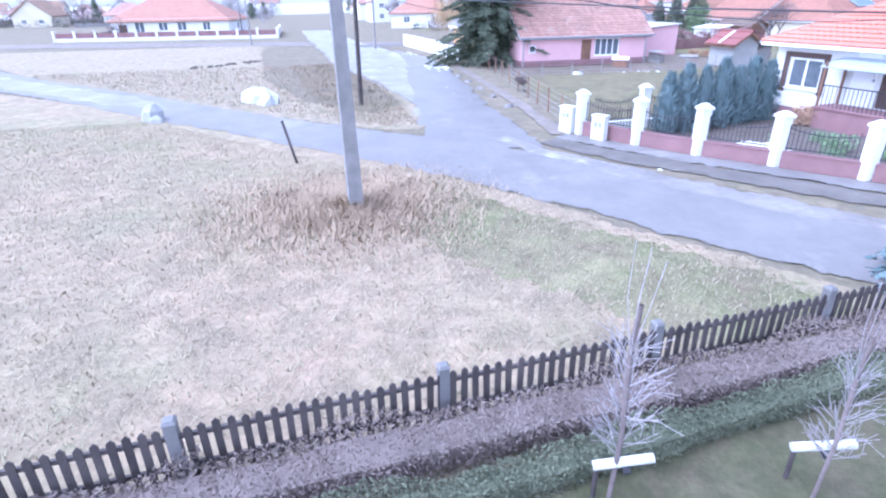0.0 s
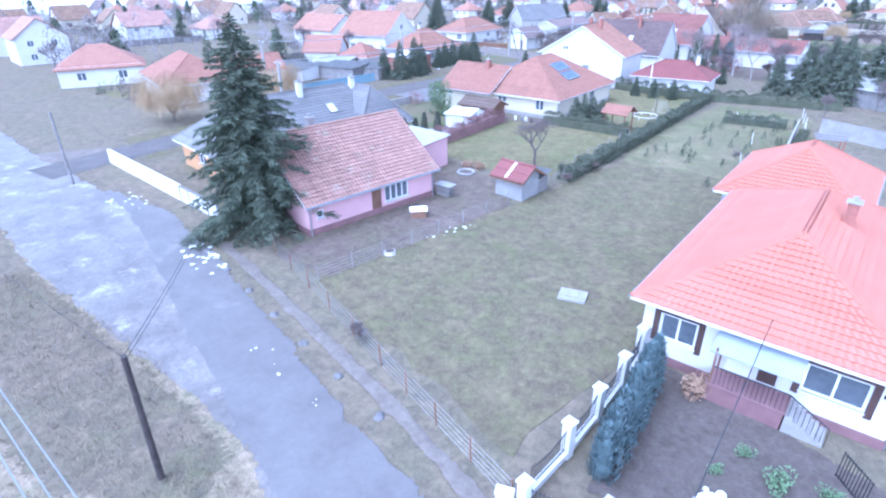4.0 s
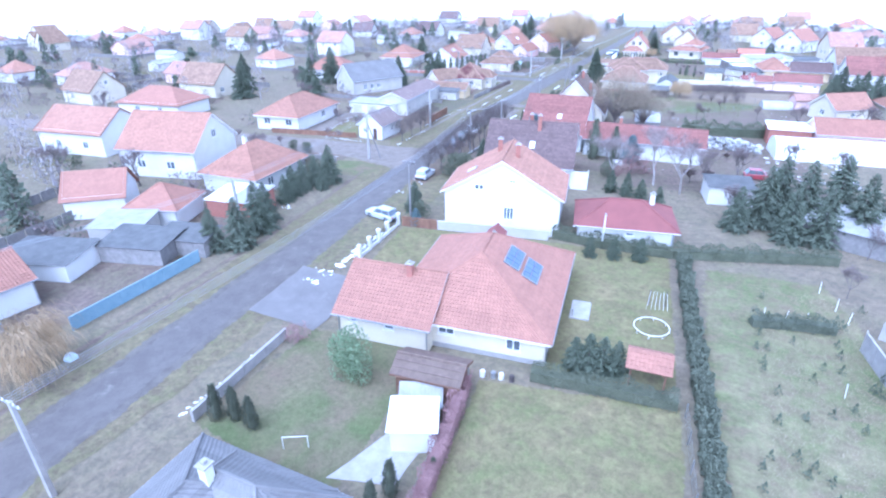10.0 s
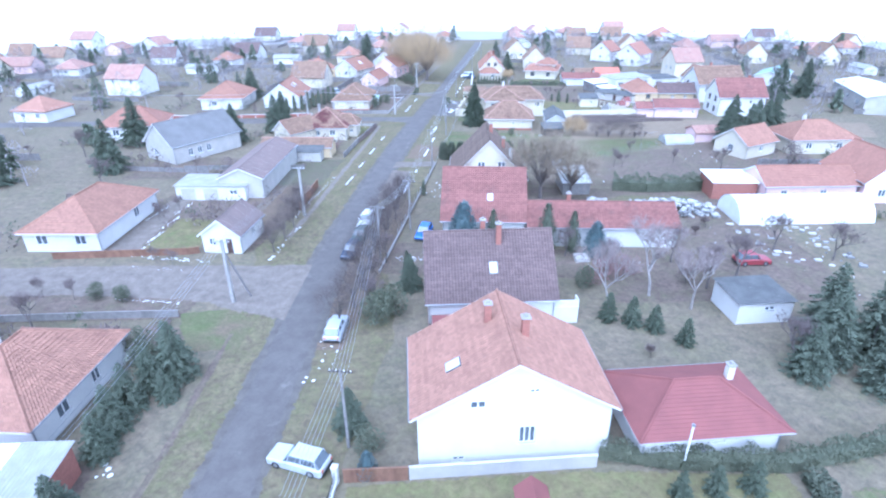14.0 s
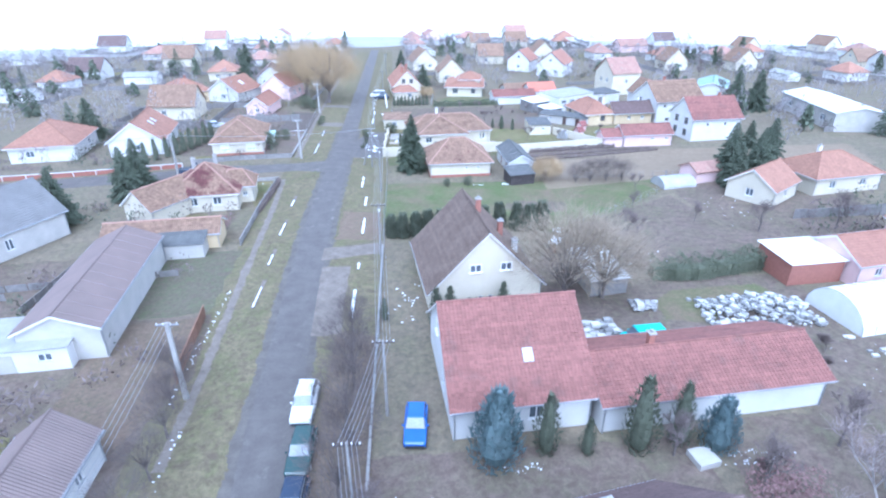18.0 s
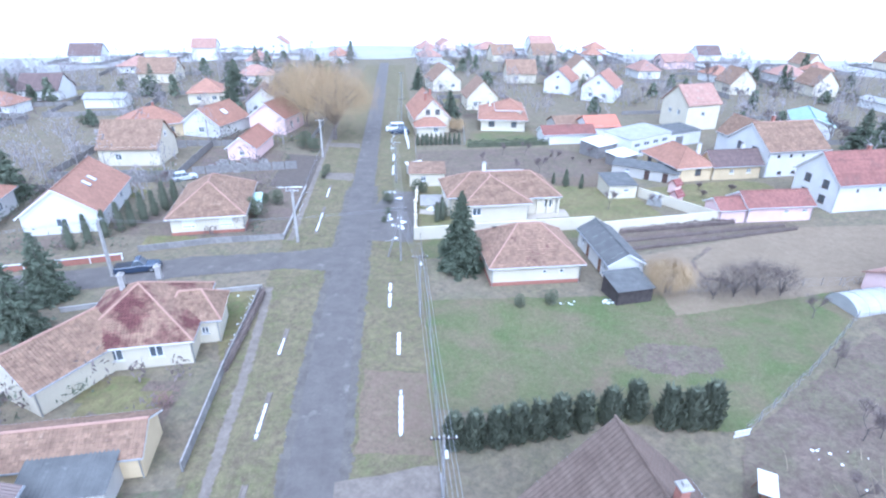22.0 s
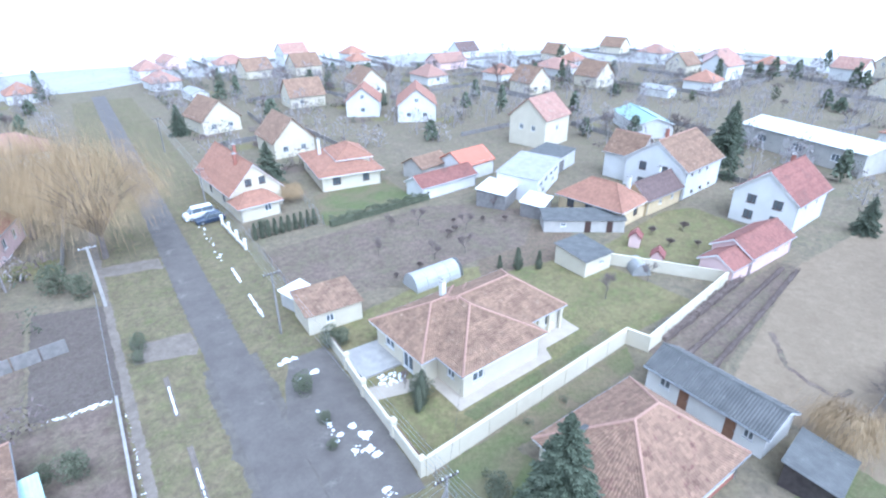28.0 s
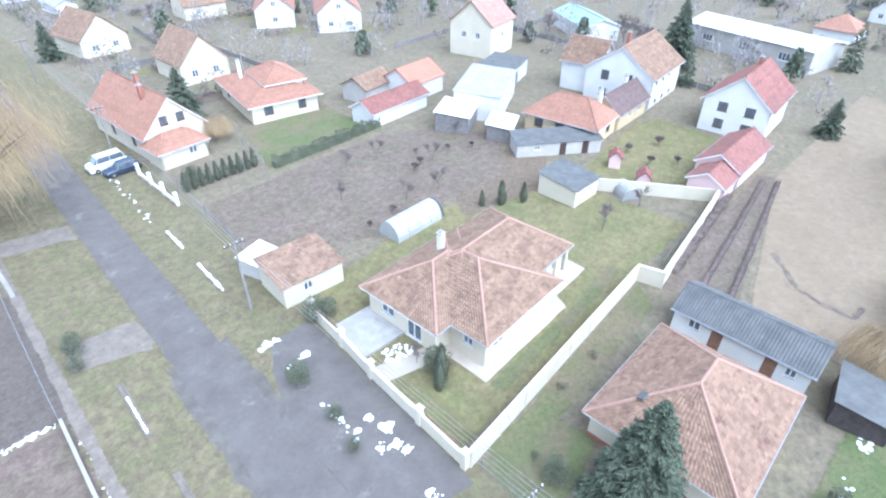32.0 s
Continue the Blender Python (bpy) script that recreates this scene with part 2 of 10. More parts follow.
ETERNIT = surface("grey_corrugated_sheet", (0.35, 0.345, 0.335), (0.28, 0.275, 0.27), 0.8, 0.85, 0.15, 25.0, spots=(0.22, 0.215, 0.21), spot_scale=1.0)
DARKSHEET = surface("dark_corrugated_sheet", (0.1, 0.1, 0.098), (0.14, 0.138, 0.135), 1.0, 0.85, 0.15, 25.0, spots=(0.2, 0.195, 0.19), spot_scale=1.4)
LIGHTSHEET = surface("pale_sheet_roof", (0.74, 0.74, 0.73), (0.66, 0.66, 0.66), 0.6, 0.6, 0.1, 20.0)
PURPLESHEET = surface("mauve_sheet_roof", (0.2, 0.15, 0.135), (0.17, 0.13, 0.117), 0.5, 0.6, 0.1, 20.0)
BRICK = surface("red_brick", (0.36, 0.16, 0.12), (0.28, 0.13, 0.10), 4.0, 0.9, 0.3, 30.0)
WOODDARK = surface("dark_stained_wood", (0.055, 0.045, 0.045), (0.09, 0.075, 0.07), 2.0, 0.8, 0.3, 40.0, vary=0.25)
WOOD = surface("brown_wood", (0.24, 0.14, 0.09), (0.18, 0.10, 0.07), 2.0, 0.8, 0.3, 40.0, vary=0.15)
WOODGREY = surface("weathered_grey_wood", (0.28, 0.26, 0.25), (0.20, 0.19, 0.18), 2.0, 0.9, 0.3, 40.0, vary=0.15)
FRAMEW = surface("white_painted_frame", (0.80, 0.80, 0.80), (0.76, 0.76, 0.76), 3.0, 0.4, 0.0, 30.0, spec=0.5)
FRAMEB = surface("brown_frame", (0.10, 0.065, 0.055), (0.08, 0.05, 0.045), 3.0, 0.5, 0.0, 30.0)
GLASS = surface("window_glass", (0.1, 0.115, 0.135), (0.14, 0.16, 0.18), 0.8, 0.1, 0.0, 5.0, spec=0.8)
METAL = surface("grey_metal", (0.42, 0.43, 0.45), (0.35, 0.36, 0.38), 2.0, 0.4, 0.05, 30.0, metal=0.7)
BLACK = surface("black_iron", (0.03, 0.03, 0.035), (0.045, 0.045, 0.05), 3.0, 0.5, 0.05, 30.0)
BARK = surface("grey_bark", (0.13, 0.11, 0.1), (0.185, 0.16, 0.15), 3.0, 0.95, 0.4, 30.0)
BIRCH = surface("white_birch_bark", (0.38, 0.345, 0.325), (0.27, 0.245, 0.23), 3.0, 0.8, 0.2, 30.0)
TWIG = surface("fine_twigs", (0.15, 0.12, 0.115), (0.21, 0.17, 0.16), 2.0, 0.95, 0.0, 20.0)
GOLDTWIG = surface("golden_willow_twigs", (0.35, 0.25, 0.14), (0.43, 0.32, 0.19), 0.6, 0.95, 0.0, 20.0)
SPRUCE = surface("spruce_needles", (0.082, 0.1, 0.066), (0.128, 0.145, 0.1), 0.9, 0.9, 0.0, 20.0)
BLUESPRUCE = surface("blue_cypress_foliage", (0.12, 0.17, 0.175), (0.17, 0.22, 0.225), 1.2, 0.9, 0.0, 20.0)
THUJA = surface("thuja_foliage", (0.1, 0.112, 0.077), (0.14, 0.15, 0.105), 1.2, 0.9, 0.0, 20.0)
HEDGE = surface("hedge_leaves", (0.105, 0.115, 0.075), (0.15, 0.157, 0.105), 1.0, 0.9, 0.0, 20.0)
BROWNHEDGE = surface("leafless_hedge_twigs", (0.17, 0.135, 0.12), (0.23, 0.185, 0.165), 1.0, 0.95, 0.0, 20.0)
REDHEDGE = surface("russet_hedge", (0.235, 0.14, 0.135), (0.29, 0.18, 0.17), 1.0, 0.95, 0.0, 20.0)
PAMPAS = surface("dry_pampas_grass", (0.44, 0.30, 0.20), (0.34, 0.22, 0.15), 1.5, 0.95, 0.0, 20.0)
PATCHTILE = surface("flaking_clay_tiles", (0.27, 0.175, 0.122), (0.22, 0.14, 0.1), 0.8, 0.9, 0.3, 12.0, spots=(0.11, 0.045, 0.042), spot_scale=0.35, spot_at=0.45, vary=0.06, mottle=0.18)
PALETWIG = surface("pale_mauve_twigs", (0.26, 0.235, 0.235), (0.33, 0.3, 0.3), 0.3, 1.0, 0.0, 5.0)
LANE = surface("damp_lane_asphalt", (0.15, 0.136, 0.128), (0.185, 0.17, 0.16), 0.4, 0.55, 0.3, 20.0, spots=(0.25, 0.233, 0.22), spot_scale=0.3, spot_at=0.6, spec=0.35, rough_mid=0.07)


def island_grey(name, lo, hi):
    """Pale stone whose brightness differs from block to block."""
    m = surface(name, (0.6, 0.59, 0.57), (0.5, 0.49, 0.48), 2.0, 0.9, 0.2, 20.0)
    n, l = m.node_tree.nodes, m.node_tree.links
    geo, k, hsv = n.new("ShaderNodeNewGeometry"), n.new("ShaderNodeMapRange"), n.new("ShaderNodeHueSaturation")
    k.inputs[3].default_value, k.inputs[4].default_value = lo, hi
    p = n["Principled BSDF"]
    src = p.inputs["Base Color"].links[0].from_socket
    l.new(geo.outputs["Random Per Island"], k.inputs[0])
    l.new(k.outputs[0], hsv.inputs["Value"])
    l.new(src, hsv.inputs["Color"])
    l.new(hsv.outputs[0], p.inputs["Base Color"])
    return m


STONES = island_grey("quarried_stone_blocks", 0.35, 1.1)
RUST = surface("rusty_painted_steel", (0.16, 0.095, 0.085), (0.11, 0.075, 0.07), 3.0, 0.75, 0.2, 30.0)
RIDGE = surface("pale_clay_ridge_tiles", (0.38, 0.24, 0.185), (0.32, 0.2, 0.155), 1.0, 0.9, 0.2, 15.0)
POLY = surface("milky_plastic_sheet", (0.42, 0.42, 0.41), (0.35, 0.35, 0.345), 0.8, 0.5, 0.1, 10.0)
CONIFER = surface("greyish_conifer_foliage", (0.108, 0.128, 0.088), (0.16, 0.178, 0.128), 1.0, 0.9, 0.0, 20.0)
STRIP = turf("tufty_strip_grass", [(0.13, 0.15, 0.064), (0.34, 0.28, 0.175), (0.118, 0.138, 0.058), (0.17, 0.135, 0.09)], (0.08, 0.35, 0.7), at=0.5)

# ---- building helpers ----
class Shape:
    """Collects vertices and faces for one mesh."""
    def __init__(self):
        self.v, self.f = [], []

    def quad(self, *pts):
        k = len(self.v)
        self.v += [tuple(p) for p in pts]
        self.f.append(tuple(range(k, k + len(pts))))
        return self

    def box(self, x0, y0, z0, x1, y1, z1, taper=0.0):
        k, t = len(self.v), taper
        self.v += [(x0, y0, z0), (x1, y0, z0), (x1, y1, z0), (x0, y1, z0), (x0 + t, y0 + t, z1), (x1 - t, y0 + t, z1), (x1 - t, y1 - t, z1), (x0 + t, y1 - t, z1)]
        self.f += [tuple(k + i for i in q) for q in ((3, 2, 1, 0), (4, 5, 6, 7), (0, 1, 5, 4), (1, 2, 6, 5), (2, 3, 7, 6), (3, 0, 4, 7))]
        return self

    def tube(self, a, b, ra, rb, n=5, cap=True):
        a, b = Vector(a), Vector(b)
        w = (b - a).normalized()
        u = w.cross(Vector((0, 0, 1)) if abs(w.z) < 0.9 else Vector((1, 0, 0))).normalized()
        s, k = w.cross(u), len(self.v)
        for c, r in ((a, ra), (b, rb)):
            for i in range(n):
                g = 2 * math.pi * i / n
                self.v.append(tuple(c + (u * math.cos(g) + s * math.sin(g)) * r))
        self.f += [(k + i, k + (i + 1) % n, k + n + (i + 1) % n, k + n + i) for i in range(n)]
        if cap:
            self.f += [tuple(k + n + i for i in range(n)), tuple(k + i for i in reversed(range(n)))]
        return self

    def path(self, pts, r, n=4):
        """One continuous tube through a line of places."""
        pts, k0 = [Vector(p) for p in pts], len(self.v)
        for i, p in enumerate(pts):
            w = (pts[min(i + 1, len(pts) - 1)] - pts[max(i - 1, 0)]).normalized()
            u = w.cross(Vector((0, 0, 1)) if abs(w.z) < 0.9 else Vector((1, 0, 0))).normalized()
            s = w.cross(u)
            for j in range(n):
                a = 2 * math.pi * j / n
                self.v.append(tuple(p + (u * math.cos(a) + s * math.sin(a)) * r))
        for i in range(len(pts) - 1):
            k = k0 + i * n
            self.f += [(k + j, k + (j + 1) % n, k + n + (j + 1) % n, k + n + j) for j in range(n)]
        return self

    def prism(self, outline, z0, z1):
        k, n = len(self.v), len(outline)
        self.v += [(x, y, z0) for x, y in outline] + [(x, y, z1) for x, y in outline]
        self.f += [tuple(k + n + i for i in range(n)), tuple(k + i for i in reversed(range(n)))]
        self.f += [(k + i, k + (i + 1) % n, k + n + (i + 1) % n, k + n + i) for i in range(n)]
        return self

    def mesh(self, name, material):
        me = bpy.data.meshes.new(name)
        me.from_pydata(self.v, [], self.f)
        me.materials.append(material)
        return me


def part(name, shape, material, parent=None, label="", at=None):
    """Links a shape, or a mesh made before, as one mesh object under a thing or a part."""
    me = shape if isinstance(shape, bpy.types.Mesh) else shape.mesh(name, material)
    ob = new(name, me)
    ob.parent = parent
    if at is not None:
        ob.matrix_basis = at
    if label:
        ob["label"] = label
    return ob


def root(name, label, category, at, group="", kind=""):
    return_ob = new(name)
    return_ob.empty_display_size = 0.3
    return_ob.matrix_basis = at
    return tagged(return_ob, label, category, group, kind)


def roof_slope(a, b, c, d, course=0.36, tile=0.0, lift=0.035, thick=0.05):
    """Overlapping courses on the slope from the eave a-b to the ridge d-c; each is one shape. tile: width of a tile, 0 for plain bands."""
    a, b, c, d = (Vector(p) for p in (a, b, c, d))
    nrm = (b - a).cross((d + c) / 2 - (a + b) / 2).normalized()
    if nrm.z < 0:
        nrm = -nrm
    rows = max(2, round(((c + d) / 2 - (a + b) / 2).length / course))
    out = []
    for i in range(rows):
        s, t = i / rows, min(1.0, (i + 1.12) / rows)
        p, q, r, w = a.lerp(d, s), b.lerp(c, s), b.lerp(c, t), a.lerp(d, t)
        sh = Shape()
        n = max(1, round((q - p).length / tile)) if tile else 1
        steps = n * 2 if tile else 1
        low, top, base = [], [], []
        for j in range(steps + 1):
            u = j / steps
            h = lift + (0.04 if tile and j % 2 else 0.0)
            low.append(p.lerp(q, u) + nrm * (h + 0.02))
            base.append(p.lerp(q, u) - nrm * thick)
            top.append(w.lerp(r, u) + nrm * (h - lift))
        k = steps + 1
        sh.v = [tuple(x) for x in low + top + base]
        for j in range(steps):
            sh.f.append((j, j + 1, k + j + 1, k + j))
            sh.f.append((2 * k + j, 2 * k + j + 1, j + 1, j))
        sh.f.append((2 * k, 0, k))
        sh.f.append((2 * k - 1 + 0, steps, 2 * k + steps))
        out.append(sh)
    return out


def stepped_slope(a, b, c, d, course=0.36, lift=0.04):
    """One sheet of stepped courses on the slope from the eave a-b to the ridge d-c."""
    a, b, c, d = (Vector(p) for p in (a, b, c, d))
    nrm = (b - a).cross((d + c) / 2 - (a + b) / 2).normalized()
    nrm = -nrm if nrm.z < 0 else nrm
    rows = max(2, round(((c + d) / 2 - (a + b) / 2).length / course))
    sh = Shape()
    for i in range(rows):
        for s, h in ((i / rows, lift + 0.01), ((i + 1) / rows, 0.01)):
            sh.v += [tuple(a.lerp(d, s) + nrm * h), tuple(b.lerp(c, s) + nrm * h)]
    sh.f = [(2 * i, 2 * i + 1, 2 * i + 3, 2 * i + 2) for i in range(2 * rows - 1)]
    return sh


def wall_panel(sh, length, height, openings, m, deep=0.16):
    """A wall's outer face in its own x-z plane, centred on x, with openings (u, z, w, h) cut through and their reveals; y points inwards."""
    us = sorted({-length / 2, length / 2, *(v for u, z, w, h in openings for v in (u - w / 2, u + w / 2))})
    zs = sorted({0.0, height, *(v for u, z, w, h in openings for v in (z, z + h))})
    for u0, u1 in zip(us, us[1:]):
        for z0, z1 in zip(zs, zs[1:]):
            cu, cz = (u0 + u1) / 2, (z0 + z1) / 2
            if any(abs(cu - u) < w / 2 and z < cz < z + h for u, z, w, h in openings):
                continue
            sh.quad(*(m @ Vector(p) for p in ((u0, 0, z0), (u1, 0, z0), (u1, 0, z1), (u0, 0, z1))))
    for u, z, w, h in openings:
        l, r, b, t = u - w / 2, u + w / 2, z, z + h
        for p, q in (((l, b), (r, b)), ((r, b), (r, t)), ((r, t), (l, t)), ((l, t), (l, b))):
            sh.quad(*(m @ Vector(x) for x in ((p[0], 0, p[1]), (p[0], deep, p[1]), (q[0], deep, q[1]), (q[0], 0, q[1]))))


WINDOWS = {}


def window_meshes(w, h, frame_mat, panes):
    key = (round(w, 2), round(h, 2), frame_mat.name, panes)
    if key not in WINDOWS:
        f, g = Shape(), Shape()
        b = 0.09
        pw = (w - b * (panes + 1)) / panes
        wall_panel(f, w, h, [(-w / 2 + b + pw / 2 + (pw + b) * i, b, pw, h - 2 * b) for i in range(panes)], Matrix.Translation((0, 0.065, 0)), 0.06)
        for p, q in (((-w / 2, 0), (w / 2, 0)), ((w / 2, 0), (w / 2, h)), ((w / 2, h), (-w / 2, h)), ((-w / 2, h), (-w / 2, 0))):
            f.quad((p[0], 0.125, p[1]), (q[0], 0.125, q[1]), (q[0], 0.065, q[1]), (p[0], 0.065, p[1]))
        g.box(-w / 2 + 0.02, 0.115, 0.02, w / 2 - 0.02, 0.15, h - 0.02)
        s = Shape().box(-w / 2 - 0.06, -0.06, -0.05, w / 2 + 0.06, 0.12, 0.0)
        WINDOWS[key] = f.mesh("window", frame_mat), g.mesh("pane", GLASS), s.mesh("sill", frame_mat)
    return WINDOWS[key]


def add_window(house_root, m, u, z, w, h, frame_mat, panes=2, sill=True, shutter=None):
    fm, pm, sm = window_meshes(w, h, frame_mat, panes)
    win = part("window", fm, None, house_root, at=m @ Matrix.Translation((u, 0, z)))
    part("pane", pm, None, win)
    if sill:
        part("sill", sm, None, win)
    if shutter:
        s = Shape().box(-w / 2 + 0.02, 0.06, h * (1 - shutter), w / 2 - 0.02, 0.09, h - 0.02)
        part("roller_blind", s, frame_mat, win, "lowered roller blind")
    return win


def add_door(house_root, m, u, w, h, mat, z=0.0):
    d = Shape().box(-w / 2, 0.05, 0, w / 2, 0.12, h)
    d.box(-w / 2 + 0.12, 0.02, 0.15, w / 2 - 0.12, 0.06, h * 0.42).box(-w / 2 + 0.12, 0.02, h * 0.5, w / 2 - 0.12, 0.06, h - 0.15)
    door = part("door", d, mat, house_root, at=m @ Matrix.Translation((u, 0, z)))
    part("door_handle", Shape().box(w / 2 - 0.12, -0.04, 1.0, w / 2 - 0.06, 0.03, 1.08), METAL, door, "small metal door handle")
    return door


def house(label, at, L, D, eave, ridge, roof, wall, kind="gable", over=0.45, hip=None, tile=0.0, course=0.36, windows=(), doors=(), chimneys=(), plinth=None, frame_mat=None,
          gable_mat=None, skylights=(), detail=True, category="house", name="house", gutters=True, group="", onto=None, ribbed=False):
    """A house with its ridge along local x. windows: (side, u, z, w, h[, panes]); sides s, n (along x) and w, e (the ends)."""
    frame_mat = frame_mat or FRAMEW
    hs = onto or root(name, label, category, at, group)
    M = hs.matrix_basis.inverted() @ at if onto else Matrix()
    sides = {"s": (L, pose(0, -D / 2, 0)), "n": (L, pose(0, D / 2, 0, 0, 0, 180)), "e": (D, pose(L / 2, 0, 0, 0, 0, 90)), "w": (D, pose(-L / 2, 0, 0, 0, 0, -90))}
    sides = {key: (length, M @ m) for key, (length, m) in sides.items()}
    every = Shape()
    for key, (length, m) in sides.items():
        holes = [(wn_[1], wn_[2], wn_[3], wn_[4]) for wn_ in windows if wn_[0] == key and wn_[2] + wn_[4] < eave] + [(d[1], d[4] if len(d) > 4 else 0, d[2], d[3]) for d in doors if d[0] == key]
        sh = Shape() if detail else every
        wall_panel(sh, length, eave, holes, m)
        if kind == "gable" and key in "ew":
            rise = ridge - eave
            ups = [wn_ for wn_ in windows if wn_[0] == key and wn_[2] + wn_[4] >= eave]
            sh.quad(*(m @ Vector(p) for p in ((-length / 2, 0, eave), (length / 2, 0, eave), (0, 0, eave + rise))))
            for wn_ in ups:
                wm = m @ Matrix.Translation((0, -0.12, 0))
                add_window(hs, wm, *wn_[1:5], frame_mat, wn_[5] if len(wn_) > 5 else 2, detail)
        if detail:
            part("wall", sh, (gable_mat if gable_mat and key in "ew" else wall), hs)
        for wn_ in windows:
            if wn_[0] == key and wn_[2] + wn_[4] < eave:
                add_window(hs, m, *wn_[1:5], frame_mat, wn_[5] if len(wn_) > 5 else 2, detail, shutter=wn_[6] if len(wn_) > 6 else None)
        for d in doors:
            if d[0] == key:
                add_door(hs, m, d[1], d[2], d[3], d[5] if len(d) > 5 else FRAMEB, d[4] if len(d) > 4 else 0)
        if plinth:
            part("plinth", Shape().box(-length / 2 - 0.03, -0.04, 0, length / 2 + 0.03, 0.02, 0.45), plinth, hs, at=m)
    if not detail:
        part("wall", every, wall, hs)
    # the roof
    slope = (ridge - eave) / (D / 2)
    ez = eave - over * slope
    X, Y = L / 2 + (over if kind == "hip" else min(over, 0.35)), D / 2 + over
    if kind == "hip":
        hx = (L / 2 - (hip if hip is not None else D / 2))
        hx = max(hx, 0.01)
        pl = [((-X, -Y, ez), (X, -Y, ez), (hx, 0, ridge), (-hx, 0, ridge)), ((X, Y, ez), (-X, Y, ez), (-hx, 0, ridge), (hx, 0, ridge)),
              ((X, -Y, ez), (X, Y, ez), (hx, 0, ridge), (hx, 0, ridge)), ((-X, Y, ez), (-X, -Y, ez), (-hx, 0, ridge), (-hx, 0, ridge))]
        lines = [((-hx, 0, ridge), (hx, 0, ridge))] + [((sx * X, sy * Y, ez), (sx * hx, 0, ridge)) for sx in (-1, 1) for sy in (-1, 1)]
    else:
        pl = [((-X, -Y, ez), (X, -Y, ez), (X, 0, ridge), (-X, 0, ridge)), ((X, Y, ez), (-X, Y, ez), (-X, 0, ridge), (X, 0, ridge))]
        lines = [((-X, 0, ridge), (X, 0, ridge))]
    base = Shape()
    for q in pl:
        drop = Vector((0, 0, -0.03))
        base.quad(*(Vector(p) + drop for p in q))
        base.quad(*(Vector(p) + drop * 5 for p in reversed(q)))
    base.quad((-X, -Y, ez - 0.14), (-X, Y, ez - 0.14), (X, Y, ez - 0.14), (X, -Y, ez - 0.14)) if kind == "hip" else None
    if kind == "gable":
        for sx in (-1, 1):
            for sy in (-1, 1):
                base.quad((sx * X, sy * Y, ez - 0.16), (sx * X, sy * Y, ez + 0.03), (sx * X, 0, ridge + 0.03), (sx * X, 0, ridge - 0.16))
    else:
        base.quad((-X, -Y, ez - 0.14), (X, -Y, ez - 0.14), (X, -Y, ez), (-X, -Y, ez)).quad((-X, Y, ez - 0.14), (X, Y, ez - 0.14), (X, Y, ez), (-X, Y, ez))
        base.quad((X, -Y, ez - 0.14), (X, Y, ez - 0.14), (X, Y, ez), (X, -Y, ez)).quad((-X, -Y, ez - 0.14), (-X, Y, ez - 0.14), (-X, Y, ez), (-X, -Y, ez))
    rf = part("roof", base, roof if not detail else (FRAMEW if gutters else WOOD), hs, at=M)
    if detail:
        for q in pl:
            if ribbed:
                a_, b_, c_, d_ = (Vector(p) for p in q)
                strips = max(2, round((b_ - a_).length / 0.95))
                for i in range(strips):
                    sh, steps = Shape(), 8
                    for j in range(steps + 1):
                        u = (i + j / steps) / strips
                        up = Vector((0, 0, 0.06 + 0.05 * (j % 2) + 0.012 * (i % 2)))
                        sh.v += [tuple(a_.lerp(b_, u) + up), tuple(d_.lerp(c_, u) + up)]
                    sh.f = [(2 * j, 2 * j + 2, 2 * j + 3, 2 * j + 1) for j in range(steps)]
                    part("roof_sheet", sh, roof, rf)
            elif tile:
                for sh in roof_slope(*q, course=course, tile=tile):
                    part("tile_course", sh, roof, rf)
            else:
                part("roof_face", stepped_slope(*q, course=course), roof, rf)
        for p, q in lines:
            sh, n = Shape(), max(2, round((Vector(q) - Vector(p)).length / 0.4))
            for i in range(n):
                sh.tube(Vector(p).lerp(Vector(q), i / n) + Vector((0, 0, 0.03)), Vector(p).lerp(Vector(q), (i + 1.1) / n) + Vector((0, 0, 0.03)), 0.13, 0.10, 6, False)
            part("ridge_tiles", sh, RIDGE if roof.name in ("weathered_clay_tiles", "faded_pink_tiles", "patched_clay_tiles", "flaking_clay_tiles") else roof, rf)
        if gutters:
            for sy in (-1, 1):
                part("gutter", Shape().tube((-X, sy * (Y + 0.05), ez - 0.02), (X, sy * (Y + 0.05), ez - 0.02), 0.07, 0.07, 6), METAL, rf)
            for sx in (-1, 1):
                part("downpipe", Shape().tube((sx * (L / 2 - 0.1), -D / 2 - 0.08, 0), (sx * (L / 2 - 0.1), -D / 2 - 0.08, ez), 0.05, 0.05, 6).tube((sx * (L / 2 - 0.1), -D / 2 - 0.08, ez), (sx * (L / 2 - 0.1), -Y, ez), 0.05, 0.05, 6), METAL, hs, at=M)
    for c in chimneys:
        u, v, h = c[:3]
        cm = c[3] if len(c) > 3 else BRICK
        z0 = ridge - abs(v) * slope - 0.3
        ch = part("chimney", Shape().box(u - 0.25, v - 0.25, z0, u + 0.25, v + 0.25, ridge + h, 0.01), cm, hs, at=M)
        part("chimney_cap", Shape().box(u - 0.33, v - 0.33, ridge + h, u + 0.33, v + 0.33, ridge + h + 0.08).box(u - 0.12, v - 0.12, ridge + h + 0.08, u + 0.12, v + 0.12, ridge + h + 0.3), CONC, ch)
